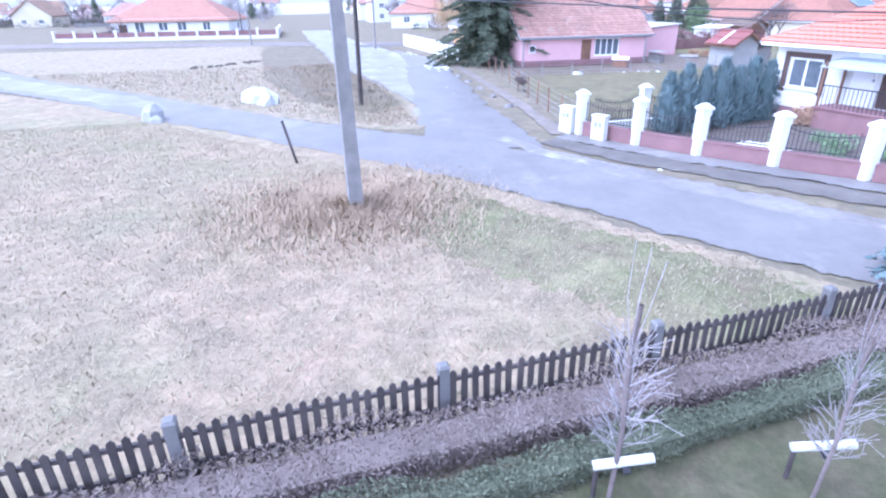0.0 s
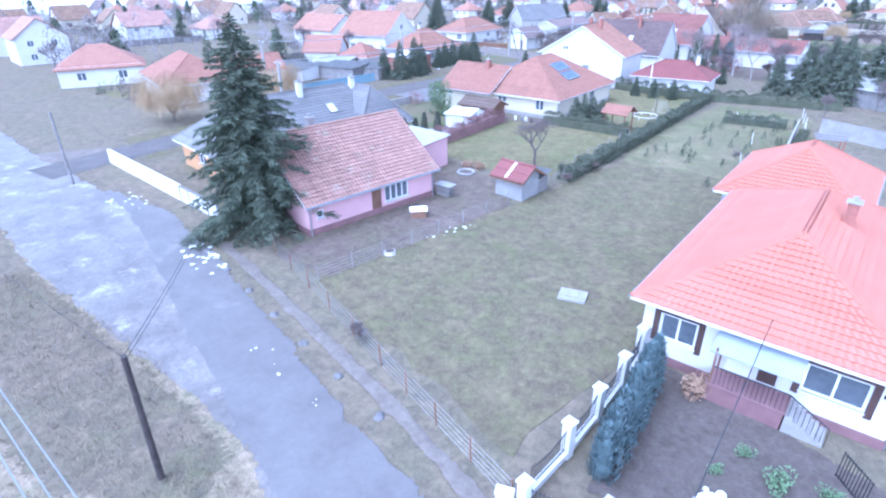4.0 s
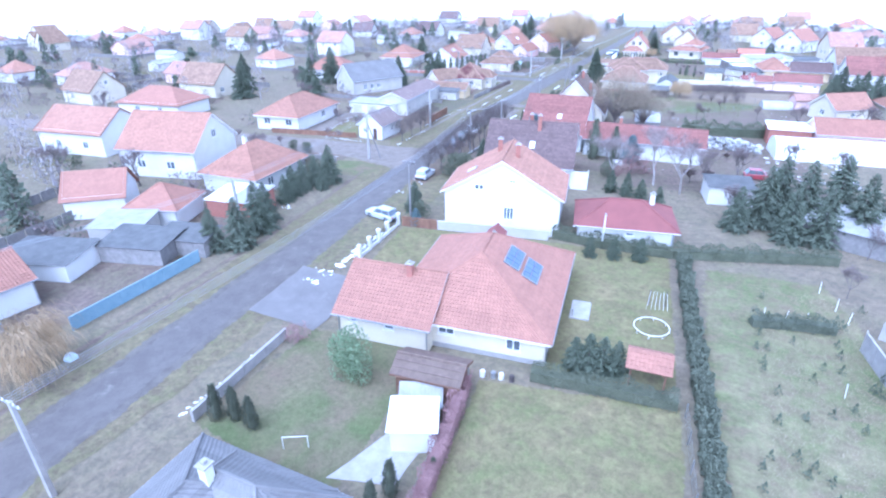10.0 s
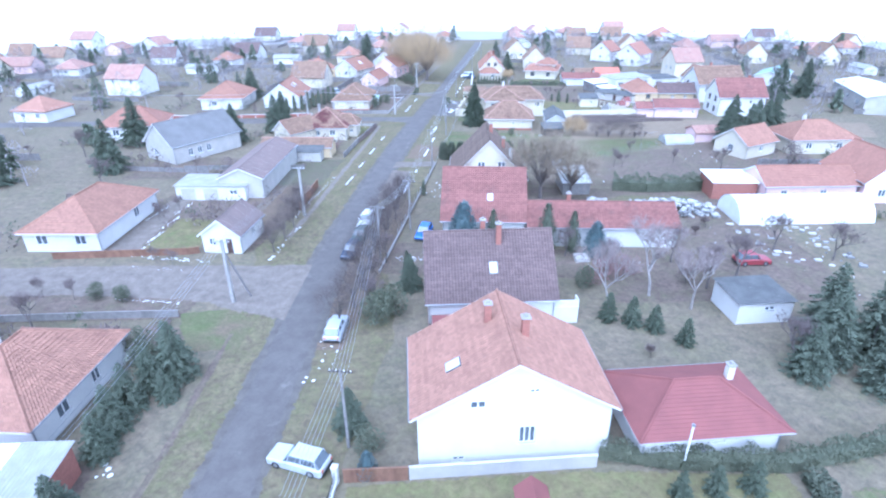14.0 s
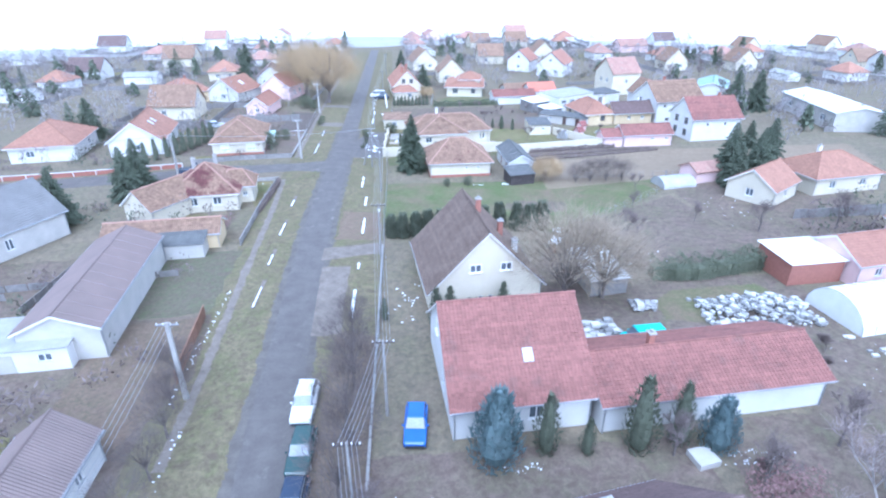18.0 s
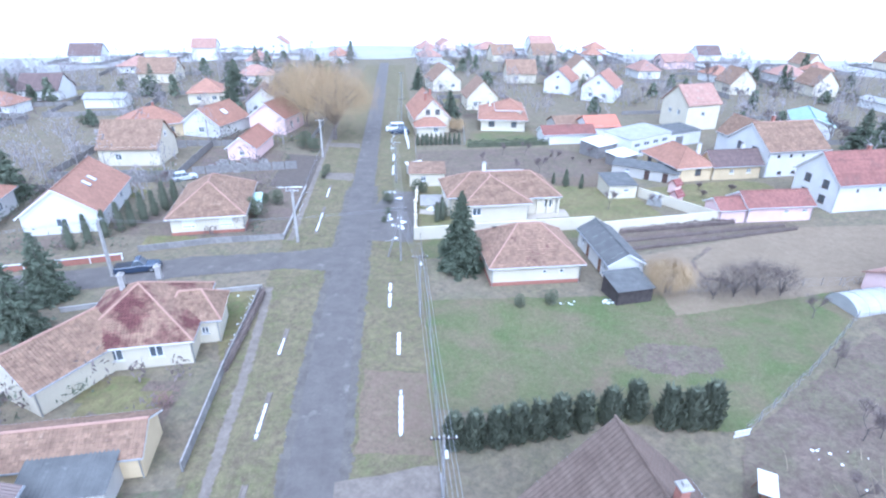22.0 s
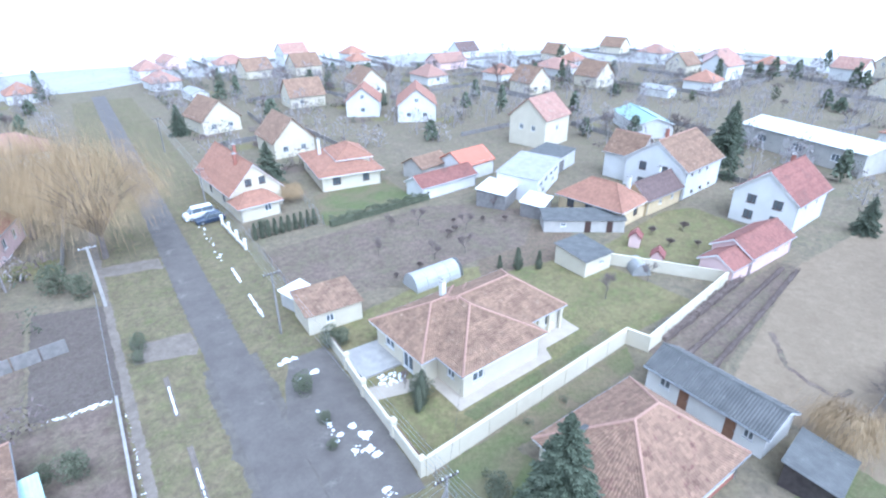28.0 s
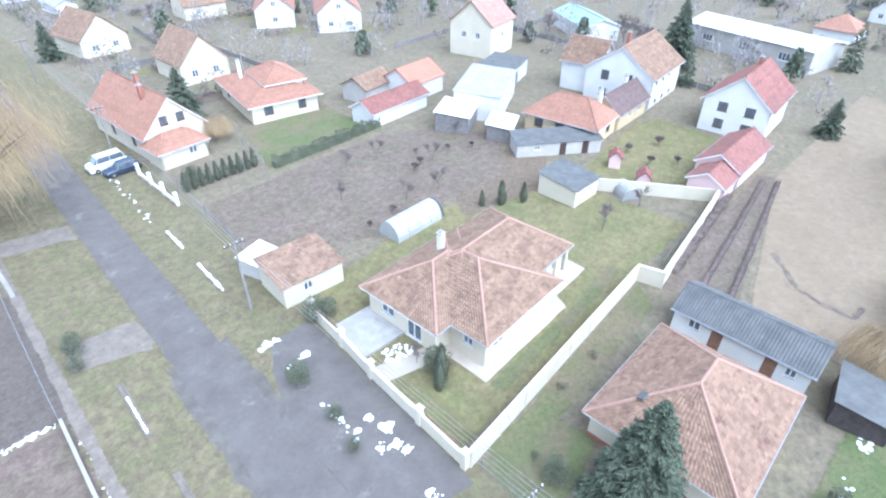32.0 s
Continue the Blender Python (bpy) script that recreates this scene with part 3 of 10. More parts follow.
    for u, v, w, h in skylights:
        ang = math.degrees(math.atan(slope)) * (1 if v < 0 else -1)
        z0 = ridge - abs(v) * slope
        sk = part("skylight", Shape().box(-w / 2, -h / 2, 0, w / 2, -h / 2 + 0.08, 0.14).box(-w / 2, h / 2 - 0.08, 0, w / 2, h / 2, 0.14).box(-w / 2, -h / 2, 0, -w / 2 + 0.08, h / 2, 0.14).box(w / 2 - 0.08, -h / 2, 0, w / 2, h / 2, 0.14), METAL, hs, at=M @ pose(u, v, z0 + 0.02, ang))
        part("pane", Shape().box(-w / 2 + 0.06, -h / 2 + 0.06, 0.05, w / 2 - 0.06, h / 2 - 0.06, 0.11), LIGHTSHEET, sk, "pale opaque skylight pane")
    return hs


def lean_to(label, at, L, D, low, high, roof, wall, category="shed", name="shed", sheets=True, over=0.25, doors=(), windows=(), wave=0.2):
    """A small building with one sloping sheet roof, high at the back (+y)."""
    hs = root(name, label, category, at)
    for key, (length, m, h) in {"s": (L, pose(0, -D / 2, 0), low), "n": (L, pose(0, D / 2, 0, 0, 0, 180), high), "e": (D, pose(L / 2, 0, 0, 0, 0, 90), low), "w": (D, pose(-L / 2, 0, 0, 0, 0, -90), low)}.items():
        sh = Shape()
        holes = [w[1:5] for w in windows if w[0] == key] + [(d[1], 0, d[2], d[3]) for d in doors if d[0] == key]
        wall_panel(sh, length, h, holes, m)
        if key == "e":
            sh.quad(*(m @ Vector(p) for p in ((-D / 2, 0, low), (D / 2, 0, low), (D / 2, 0, high))))
        if key == "w":
            sh.quad(*(m @ Vector(p) for p in ((-D / 2, 0, low), (D / 2, 0, low), (-D / 2, 0, high))))
        part("wall", sh, wall, hs)
        for w in windows:
            if w[0] == key:
                add_window(hs, m, *w[1:5], FRAMEW)
        for d in doors:
            if d[0] == key:
                add_door(hs, m, d[1], d[2], d[3], d[4] if len(d) > 4 else FRAMEB)
    rise = (high - low) / D
    n = max(1, round(L / 1.1))
    for i in range(n):
        x0, x1 = -L / 2 - over + (L + 2 * over) * i / n, -L / 2 - over + (L + 2 * over) * (i + 1) / n
        sh, steps = Shape(), 8
        for j in range(steps + 1):
            x = x0 + (x1 - x0) * j / steps + (0.0 if j < steps else -0.006)
            dz = 0.03 * (j % 2)
            for y in (-D / 2 - over, D / 2 + over):
                z = low + (y + D / 2) * rise + 0.03
                sh.v += [(x, y, z + dz), (x, y, z + dz - 0.03)]
        for j in range(steps):
            k = 4 * j
            sh.f += [(k, k + 4, k + 6, k + 2), (k + 1, k + 3, k + 7, k + 5), (k, k + 1, k + 5, k + 4), (k + 2, k + 6, k + 7, k + 3)]
        part("roof_sheet", sh, roof, hs)
    return hs


# ---- plants ----
def rnd(a, b):
    return random.uniform(a, b)


def leaf_cloud(sh, n, place, size):
    """n small leaf quads at places from place(), turned at random."""
    for _ in range(n):
        c, s = place(), rnd(0.6, 1.3) * size
        u = Vector((rnd(-1, 1), rnd(-1, 1), rnd(-1, 1))).normalized() * s
        w = u.cross(Vector((rnd(-1, 1), rnd(-1, 1), rnd(-1, 1)))).normalized() * s * 0.7
        c = Vector(c)
        sh.quad(c - u, c + w * 0.6, c + u, c - w * 0.6)


def make_spruce(h, r, n_branch, twigs, mat, label, seed=1, skirt=0.8, ragged=0.35, fine=0.08):
    """A spruce: trunk, and whorled boughs that carry hanging sprays of needles on both sides."""
    random.seed(seed)
    t = root("spruce", label, "tree", Matrix())
    part("trunk", Shape().tube((0, 0, 0), (0, 0, h * 0.6), 0.018 * h, 0.011 * h, 7).tube((0, 0, h * 0.6), (0, 0, h * 0.98), 0.011 * h, 0.003 * h, 5), BARK, t)
    sh = Shape()
    for i in range(n_branch):
        k = (i + rnd(0, 1)) / n_branch
        z = skirt + (h - skirt) * k ** 1.05
        ln = r * (1 - k) ** 0.8 * rnd(1 - ragged, 1.1) + 0.1
        g = i * 2.4 + rnd(-0.4, 0.4)
        way = Vector((math.cos(g), math.sin(g), 0))
        side = Vector((-way.y, way.x, 0))
        rise = 0.45 * k - 0.12 + rnd(-0.08, 0.08)
        for j in range(max(5, round(twigs * (0.25 + 0.75 * ln / r)))):
            s = rnd(0.02, 1.0) ** 0.75
            c = Vector((0, 0, z + ln * s * (rise - 0.22 * s))) + way * ln * s + side * rnd(-0.05, 0.05) * ln
            tl = (0.16 + 0.34 * (1 - s)) * min(ln, 2.6) * rnd(0.5, 1.1) + fine
            d = (way * rnd(0.35, 1.1) + side * rnd(-1.1, 1.1) + Vector((0, 0, rnd(-0.75, 0.12)))).normalized() * tl
            o = d.cross(Vector((rnd(-1, 1), rnd(-1, 1), rnd(-1, 1)))).normalized() * fine * (0.5 + h / 26) * rnd(0.6, 1.3)
            sh.quad(c, c + d * 0.45 + o, c + d, c + d * 0.45 - o)
    part("crown", sh, mat, t)
    return t


def make_airy(h, r, n, twig, label, seed, name, hang, length, wide, low=0.25, lobes=36):
    """A leafless crown of fine twigs in loose lobes on arching limbs; hang 1 lets the twigs fall, 0 sends them outwards."""
    random.seed(seed)
    t = root(name, label, "tree", Matrix())
    z0, zr = h * (0.5 + low * 0.45), h * (0.5 - low * 0.45)
    part("trunk", Shape().tube((0, 0, 0), (0.01 * h, 0, h * low), 0.028 * h, 0.019 * h, 8), BARK, t)
    limbs, crown, spots_ = Shape(), Shape(), []
    for i in range(lobes):
        g, up = i * 2.4 + rnd(-0.5, 0.5), rnd(-0.45, 1.0)
        q, k = math.sqrt(max(0.0, 1 - up * up)), rnd(0.45, 0.86)
        p = Vector((math.cos(g) * q * r * k, math.sin(g) * q * r * k, z0 + up * zr * k))
        foot = Vector((0.01 * h, 0, h * low * rnd(0.85, 1.25)))
        mid = foot.lerp(p, 0.5) + Vector((0, 0, 0.07 * h))
        limbs.tube(foot, mid, 0.008 * h, 0.005 * h, 4).tube(mid, p, 0.005 * h, 0.0015 * h, 3)
        spots_.append((p, rnd(0.14, 0.24) * r))
    tagged(part("branchwork", limbs, BARK, t), kind="stuff")
    for i in range(n):
        p, wd = spots_[i % lobes]
        c = p + Vector((random.gauss(0, wd), random.gauss(0, wd), random.gauss(0, wd * 0.75)))
        out = Vector((c.x, c.y, (c.z - z0) * 0.6 + 0.25 * h * (1 - hang))).normalized()
        d = (out + Vector((rnd(-1, 1), rnd(-1, 1), rnd(-1, 1))) * 0.7).normalized()
        ln, side = length * rnd(0.5, 1.2), Vector((rnd(-1, 1), rnd(-1, 1), rnd(-0.3, 0.3))).normalized() * wide * rnd(0.7, 1.2)
        pts = [c]
        for j in range(4):
            d = (d * (1 - 0.62 * hang) + Vector((0, 0, -1)) * 0.62 * hang + Vector((rnd(-1, 1), rnd(-1, 1), rnd(-1, 1))) * 0.1).normalized()
            pts.append(pts[-1] + d * ln / 4)
        if pts[-1].z < 0.4:
            continue
        b = len(crown.v)
        for j, q in enumerate(pts):
            crown.v += [tuple(q - side * (1 - 0.2 * j)), tuple(q + side * (1 - 0.2 * j))]
        crown.f += [(b + 2 * j, b + 2 * j + 1, b + 2 * j + 3, b + 2 * j + 2) for j in range(4)]
    part("crown", crown, twig, t)
    return t


def make_thuja(h, r, n, mat, label, seed=1, name="thuja", size=0.13, blunt=0.6):
    """A narrow columnar evergreen: a dense, uneven skin of upright sprays on a dark core."""
    random.seed(seed)
    t = root(name, label, "tree", Matrix())
    lump = [(rnd(0, 6.28), rnd(0.1, 0.95), rnd(-0.3, 0.28)) for _ in range(12)]
    def wide(z, g):
        k = z / h
        base = r * min(1.0, (1 - k) ** blunt * 1.25) * min(1.0, 0.65 + k * 2.2)
        return base * (1 + sum(a * math.exp(-((k - q) * 6) ** 2 - (math.sin((g - p) / 2) * 3) ** 2) for p, q, a in lump))
    core, m = Shape(), 9
    zs = [0.05 * h, 0.2 * h, 0.45 * h, 0.7 * h, 0.9 * h, 0.97 * h]
    for z in zs:
        core.v += [(math.cos(g) * wide(z, g) * 0.6, math.sin(g) * wide(z, g) * 0.6, z) for g in (2 * math.pi * i / m for i in range(m))]
    for j in range(len(zs) - 1):
        core.f += [(j * m + i, j * m + (i + 1) % m, (j + 1) * m + (i + 1) % m, (j + 1) * m + i) for i in range(m)]
    core.f.append(tuple((len(zs) - 1) * m + i for i in range(m)))
    for _ in range(n):
        z, g = h * rnd(0.01, 0.97), rnd(0, 2 * math.pi)
        w = wide(z, g) * rnd(0.62, 1.14)
        c = Vector((math.cos(g) * w, math.sin(g) * w, z))
        s = size * rnd(0.6, 1.4)
        out = Vector((math.cos(g), math.sin(g), 0))
        side = Vector((-out.y, out.x, 0)) * rnd(-1, 1) + out * rnd(-0.6, 0.6)
        up = Vector((0, 0, 1)) + out * rnd(0.0, 0.7) + side * 0.4
        core.quad(c - up * s * 0.5, c + side * s * 0.45, c + up * s * 1.3, c - side * s * 0.45)
    part("trunk", Shape().tube((0, 0, 0), (0, 0, h * 0.3), 0.05, 0.04, 6), BARK, t)
    part("crown", core, mat, t)
    return t


def make_bare(h, spread, depth, label, bark, seed=1, name="bare_tree", twig=None, up=0.55, forks=3, thick=0.022, drop=0.0, stem=0.28, spray=0, spray_len=0.5, hang=0.0, strand=0.0):
    """A leafless tree: limbs that fork again and again into fine twigs."""
    random.seed(seed)
    t = root(name, label, "tree", Matrix())
    limbs, twigs = Shape(), Shape()
    def grow(p, way, ln, rad, level):
        bend = Vector((rnd(-1, 1), rnd(-1, 1), rnd(-0.3, 0.6))) * 0.25
        mid = p + way * ln * 0.5
        w2 = (way + bend).normalized()
        end = mid + w2 * ln * 0.5
        tgt = limbs if level < depth - 1 else twigs
        n = 6 if level == 0 else 4 if level < 3 else 3
        tgt.tube(p, mid, rad, rad * 0.85, n, False)
        tgt.tube(mid, end, rad * 0.85, rad * 0.62, n, level >= depth)
        if level >= depth - 1:
            for _ in range(spray):
                c = p.lerp(end, rnd(0.1, 1.0))
                d = (w2 * 0.6 + Vector((rnd(-1, 1), rnd(-1, 1), rnd(-0.6, 1) - 2.2 * hang))).normalized() * spray_len * rnd(0.5, 1.3)
                o = d.cross(Vector((rnd(-1, 1), rnd(-1, 1), rnd(-1, 1)))).normalized() * (0.006 + 0.0009 * h)
                twigs.quad(c - o, c + o, c + d)
        if level >= depth - 1 and strand:
            for _ in range(6):
                c = p.lerp(end, rnd(0.2, 1.0))
                dz = -min(strand * rnd(0.2, 1.5), c.z * rnd(0.5, 0.9))
                e = c + Vector((rnd(-0.5, 0.5), rnd(-0.5, 0.5), dz))
                o = Vector((rnd(-1, 1), rnd(-1, 1), 0)).normalized() * 0.011
                twigs.quad(c - o, c + o, c.lerp(e, 0.6) + o * 0.9 + Vector((0.1, 0, 0)), e)
        if level >= depth:
            return
        for i in range(forks + (1 if level == 1 else 0)):
            g, s = rnd(0, 2 * math.pi), rnd(0.45, 1.0)
            out = Vector((math.cos(g), math.sin(g), 0)) * spread
            nw = (w2 * 0.75 + out * rnd(0.5, 1.1) + Vector((0, 0, up * rnd(0.2, 1.0) - drop * level))).normalized()
            grow(mid.lerp(end, s), nw, ln * rnd(0.62, 0.86), max(rad * 0.58, 0.006), level + 1)
    grow(Vector((0, 0, 0)), Vector((rnd(-0.08, 0.08), rnd(-0.08, 0.08), 1)).normalized(), h * stem, h * thick, 0)
    part("trunk", limbs, bark, t)
    part("crown", twigs, twig or TWIG, t)
    return t


def make_sapling(h, label, seed=1):
    """A young leafless tree: a slim stem, crowded side shoots and a few long upright whips."""
    random.seed(seed)
    t = root("sapling", label, "tree", Matrix())
    stem, twigs = Shape(), Shape()
    stem.path([(0, 0, 0), (0.03, 0.02, h * 0.3), (-0.02, 0.03, h * 0.6), (0.03, 0, h * 0.78)], 0.028, 6)
    for i in range(46):
        k = rnd(0.2, 0.62)
        g, ln = rnd(0, 6.28), rnd(0.25, 0.62) * (1.1 - k)
        way = Vector((math.cos(g), math.sin(g), rnd(0.3, 1.1))).normalized()
        p = Vector((0.01, 0.02, h * k))
        q = p + way * ln + Vector((0, 0, 0.05))
        twigs.path([p, p.lerp(q, 0.5) + Vector((0, 0, -0.02)), q], 0.006, 3)
        for j in range(4):
            c = p.lerp(q, rnd(0.3, 1.0))
            d = (way + Vector((rnd(-1, 1), rnd(-1, 1), rnd(-0.3, 1)))).normalized() * rnd(0.1, 0.3)
            twigs.path([c, c + d], 0.004, 3)
    for i in range(4):
        g = rnd(0, 6.28)
        twigs.path([(0, 0, h * 0.6), (math.cos(g) * 0.12, math.sin(g) * 0.12, h * 0.78), (math.cos(g) * 0.16 + 0.05, math.sin(g) * 0.16, h * rnd(0.88, 1.0))], 0.005, 3)
    part("trunk", stem, TWIG, t)
    part("crown", twigs, PALETWIG, t)
    return t


def make_bush(r, h, n, mat, label, seed=1, name="bush", size=0.09, category="shrub"):
    """A rounded, lumpy shrub of small leaves."""
    random.seed(seed)
    t = root(name, label, category, Matrix())
    lumps = [(rnd(-0.5, 0.5) * r, rnd(-0.5, 0.5) * r, rnd(0.35, 0.7) * h, rnd(0.45, 0.65)) for _ in range(7)]
    sh = Shape()
    def place():
        x, y, z, k = random.choice(lumps)
        d = Vector((rnd(-1, 1), rnd(-1, 1), rnd(-1, 1))).normalized() * rnd(0.75, 1.0)
        return (x + d.x * r * k, y + d.y * r * k, max(0.03, z + d.z * h * k * 0.8))
    leaf_cloud(sh, n, place, size)
    part("crown", sh, mat, t)
    part("trunk", Shape().tube((0, 0, 0), (0, 0, h * 0.4), 0.05, 0.03, 5), BARK, t)
    return t


def hedge_row(label, pts, w, h, mat, per_m=160, size=0.09, name="hedge", seed=3, category="hedge"):
    """A hedge of small leaves or twigs along a line of places."""
    random.seed(seed)
    sh = Shape()
    for (x0, y0), (x1, y1) in zip(pts, pts[1:]):
        ln = math.hypot(x1 - x0, y1 - y0)
        ux, uy = (x1 - x0) / ln, (y1 - y0) / ln
        k = max(1, round(ln / 1.2))
        for i in range(k):
            a, b = i / k * ln, (i + 1) / k * ln
            hh, ww = h * rnd(0.62, 0.72), w * rnd(0.3, 0.36)
            c = [(x0 + ux * s + uy * q * ww, y0 + uy * s - ux * q * ww) for s, q in ((a, -1), (b, -1), (b, 1), (a, 1))]
            sh.prism(list(reversed(c)), 0.0, hh)
        def place():
            s, q, z = rnd(0, ln), rnd(-1, 1), rnd(0.0, 1.0)
            wob = 1 + 0.16 * math.sin(s * 1.7 + x0) + 0.1 * math.sin(s * 4.1)
            if random.random() < 0.55:
                q = math.copysign(rnd(0.75, 1.05), q)
            else:
                z = rnd(0.86, 1.06)
            return (x0 + ux * s + uy * q * w / 2 * wob, y0 + uy * s - ux * q * w / 2 * wob, max(0.03, z * h * wob))
        leaf_cloud(sh, int(per_m * ln), place, size)
    return tagged(part(name, sh, mat), label, category)


def strip(name, label, pts, width, mat, z=0.02, kind="structure", category="road"):
    """A ribbon of ground along a line; width may be one number or one for each place."""
    sh, n = Shape(), len(pts)
    ws = width if isinstance(width, (list, tuple)) else [width] * n
    for i, (x, y) in enumerate(pts):
        a, b = pts[max(0, i - 1)], pts[min(n - 1, i + 1)]
        d = Vector((b[0] - a[0], b[1] - a[1], 0)).normalized()
        rim = min(0.34, ws[i] * 0.25)
        for s, up in ((-ws[i] / 2 - rim * 0.6, 0.024), (-ws[i] / 2 + rim, z), (ws[i] / 2 - rim, z), (ws[i] / 2 + rim * 0.6, 0.024)):
            sh.v.append((x - d.y * s, y + d.x * s, up))
    sh.f = [(4 * i + k + 1, 4 * i + k, 4 * i + k + 4, 4 * i + k + 5) for i in range(n - 1) for k in range(3)]
    fray(mat)
    ob = part(name, sh, mat)
    ob.data.attributes.new("rim", "FLOAT", "POINT").data.foreach_set("value", [1.0, 0.0, 0.0, 1.0] * n)
    return tagged(ob, label, category, kind=kind)


def ragged_strip(name, label, pts, width, mat, z=0.02, step=1.2, rag=0.25, seed=5, kind="structure", category="road"):
    """A ribbon with uneven edges."""
    random.seed(seed)
    fine, ws = [], []
    w = width if isinstance(width, (list, tuple)) else [width] * len(pts)
    for i in range(len(pts) - 1):
        (x0, y0), (x1, y1) = pts[i], pts[i + 1]
        k = max(1, round(math.hypot(x1 - x0, y1 - y0) / step))
        for j in range(k):
            s = j / k
            fine.append((x0 + (x1 - x0) * s + rnd(-rag, rag) * 0.3, y0 + (y1 - y0) * s + rnd(-rag, rag) * 0.3))
            ws.append(w[i] + (w[i + 1] - w[i]) * s + rnd(-rag, rag))
    fine.append(pts[-1])
    ws.append(w[-1])
    return strip(name, label, fine, ws, mat, z, kind, category)


LOOSE = {"winter_grass", "dry_grass", "green_lawn", "dark_wet_grass", "fresh_green_grass", "garden_soil", "dark_soil", "bare_field", "tufty_strip_grass", "leaf_littered_soil", "rough_weedy_grass"}


def fray(m):
    """Lets the rim of a patch of grass or soil break up into tufts and clods."""
    n, l = m.node_tree.nodes, m.node_tree.links
    if "fray" in n:
        return
    rim, tuft, cut = n.new("ShaderNodeAttribute"), n.new("ShaderNodeTexNoise"), n.new("ShaderNodeMath")
    rim.attribute_name = "rim"
    tuft.inputs["Scale"].default_value, tuft.inputs["Detail"].default_value, tuft.inputs["Roughness"].default_value = 1.6, 7, 0.72
    l.new(n.new("ShaderNodeNewGeometry").outputs["Position"], tuft.inputs["Vector"])
    spread = n.new("ShaderNodeMapRange")
    spread.inputs[1].default_value, spread.inputs[2].default_value = 0.3, 0.7
    spread.inputs[3].default_value, spread.inputs[4].default_value = 0.06, 0.97
    l.new(tuft.outputs[0], spread.inputs[0])
    cut.operation, cut.name = "GREATER_THAN", "fray"
    l.new(rim.outputs["Fac"], cut.inputs[0])
    l.new(spread.outputs[0], cut.inputs[1])
    both, clear = n.new("ShaderNodeMixShader"), n.new("ShaderNodeBsdfTransparent")
    l.new(cut.outputs[0], both.inputs[0])
    l.new(n["Principled BSDF"].outputs[0], both.inputs[1])
    l.new(clear.outputs[0], both.inputs[2])
    l.new(both.outputs[0], n["Material Output"].inputs["Surface"])


def patch(name, label, outline, mat, z=0.012, rag=0.25, step=1.5, seed=7, kind="structure", category="ground"):
    """A piece of ground with a ragged outline."""
    random.seed(seed)
    pts, jag = [], 0.0 if mat.name in LOOSE else rag
    for i, (x0, y0) in enumerate(outline):
        x1, y1 = outline[(i + 1) % len(outline)]
        k = max(1, round(math.hypot(x1 - x0, y1 - y0) / step))
        pts += [(x0 + (x1 - x0) * j / k + rnd(-jag, jag), y0 + (y1 - y0) * j / k + rnd(-jag, jag)) for j in range(k)]
    if mat.name not in LOOSE:
        return tagged(part(name, Shape().quad(*((x, y, z) for x, y in pts)), mat), label, category, kind=kind)
    fray(mat)
    n = len(pts)
    turn = 1 if sum(pts[i - 1][0] * pts[i][1] - pts[i][0] * pts[i - 1][1] for i in range(n)) > 0 else -1
    soft = (0.32 + 0.65 * rag) * turn
    inner, outer = [], []
    for i, (x, y) in enumerate(pts):
        dx, dy = pts[(i + 1) % n][0] - pts[i - 1][0], pts[(i + 1) % n][1] - pts[i - 1][1]
        ln = max(0.01, math.hypot(dx, dy))
        far = soft * rnd(0.7, 1.3)
        inner.append((x, y, z))
        outer.append((x + dy / ln * far, y - dx / ln * far, z))
    sh = Shape().quad(*inner)
    sh.v += outer
    sh.f += [(i, n + i, n + (i + 1) % n, (i + 1) % n) if turn > 0 else (i, (i + 1) % n, n + (i + 1) % n, n + i) for i in range(n)]
    ob = part(name, sh, mat)
    rim = ob.data.attributes.new("rim", "FLOAT", "POINT")
    rim.data.foreach_set("value", [0.0] * n + [1.0] * n)
    return tagged(ob, label, category, kind=kind)


def blob(sh, x, y, z, r, squash=0.4, n=7):
    """A low, lumpy clod."""
    k = len(sh.v)
    for lv, (rr, zz) in enumerate(((1.0, 0.0), (0.8, 0.6), (0.35, 1.0))):
        for i in range(n):
            g = 2 * math.pi * i / n
            q = rr * r * rnd(0.75, 1.2)
            sh.v.append((x + math.cos(g) * q, y + math.sin(g) * q, z + zz * r * squash))
    for lv in range(2):
        sh.f += [(k + lv * n + i, k + lv * n + (i + 1) % n, k + (lv + 1) * n + (i + 1) % n, k + (lv + 1) * n + i) for i in range(n)]
    sh.f.append(tuple(k + 2 * n + i for i in range(n)))

# ---- ground, roads, yards ----
g = Shape()
N = 40
xs = [-2500 + 5000 * i / N for i in range(N + 1)]
for y in xs:
    g.v += [(x, y, 0.0) for x in xs]
g.f = [(j * (N + 1) + i, j * (N + 1) + i + 1, (j + 1) * (N + 1) + i + 1, (j + 1) * (N + 1) + i) for j in range(N) for i in range(N)]
tagged(part("ground", g, GRASS), "flat winter ground of short yellow-green grass", "ground", kind="structure")

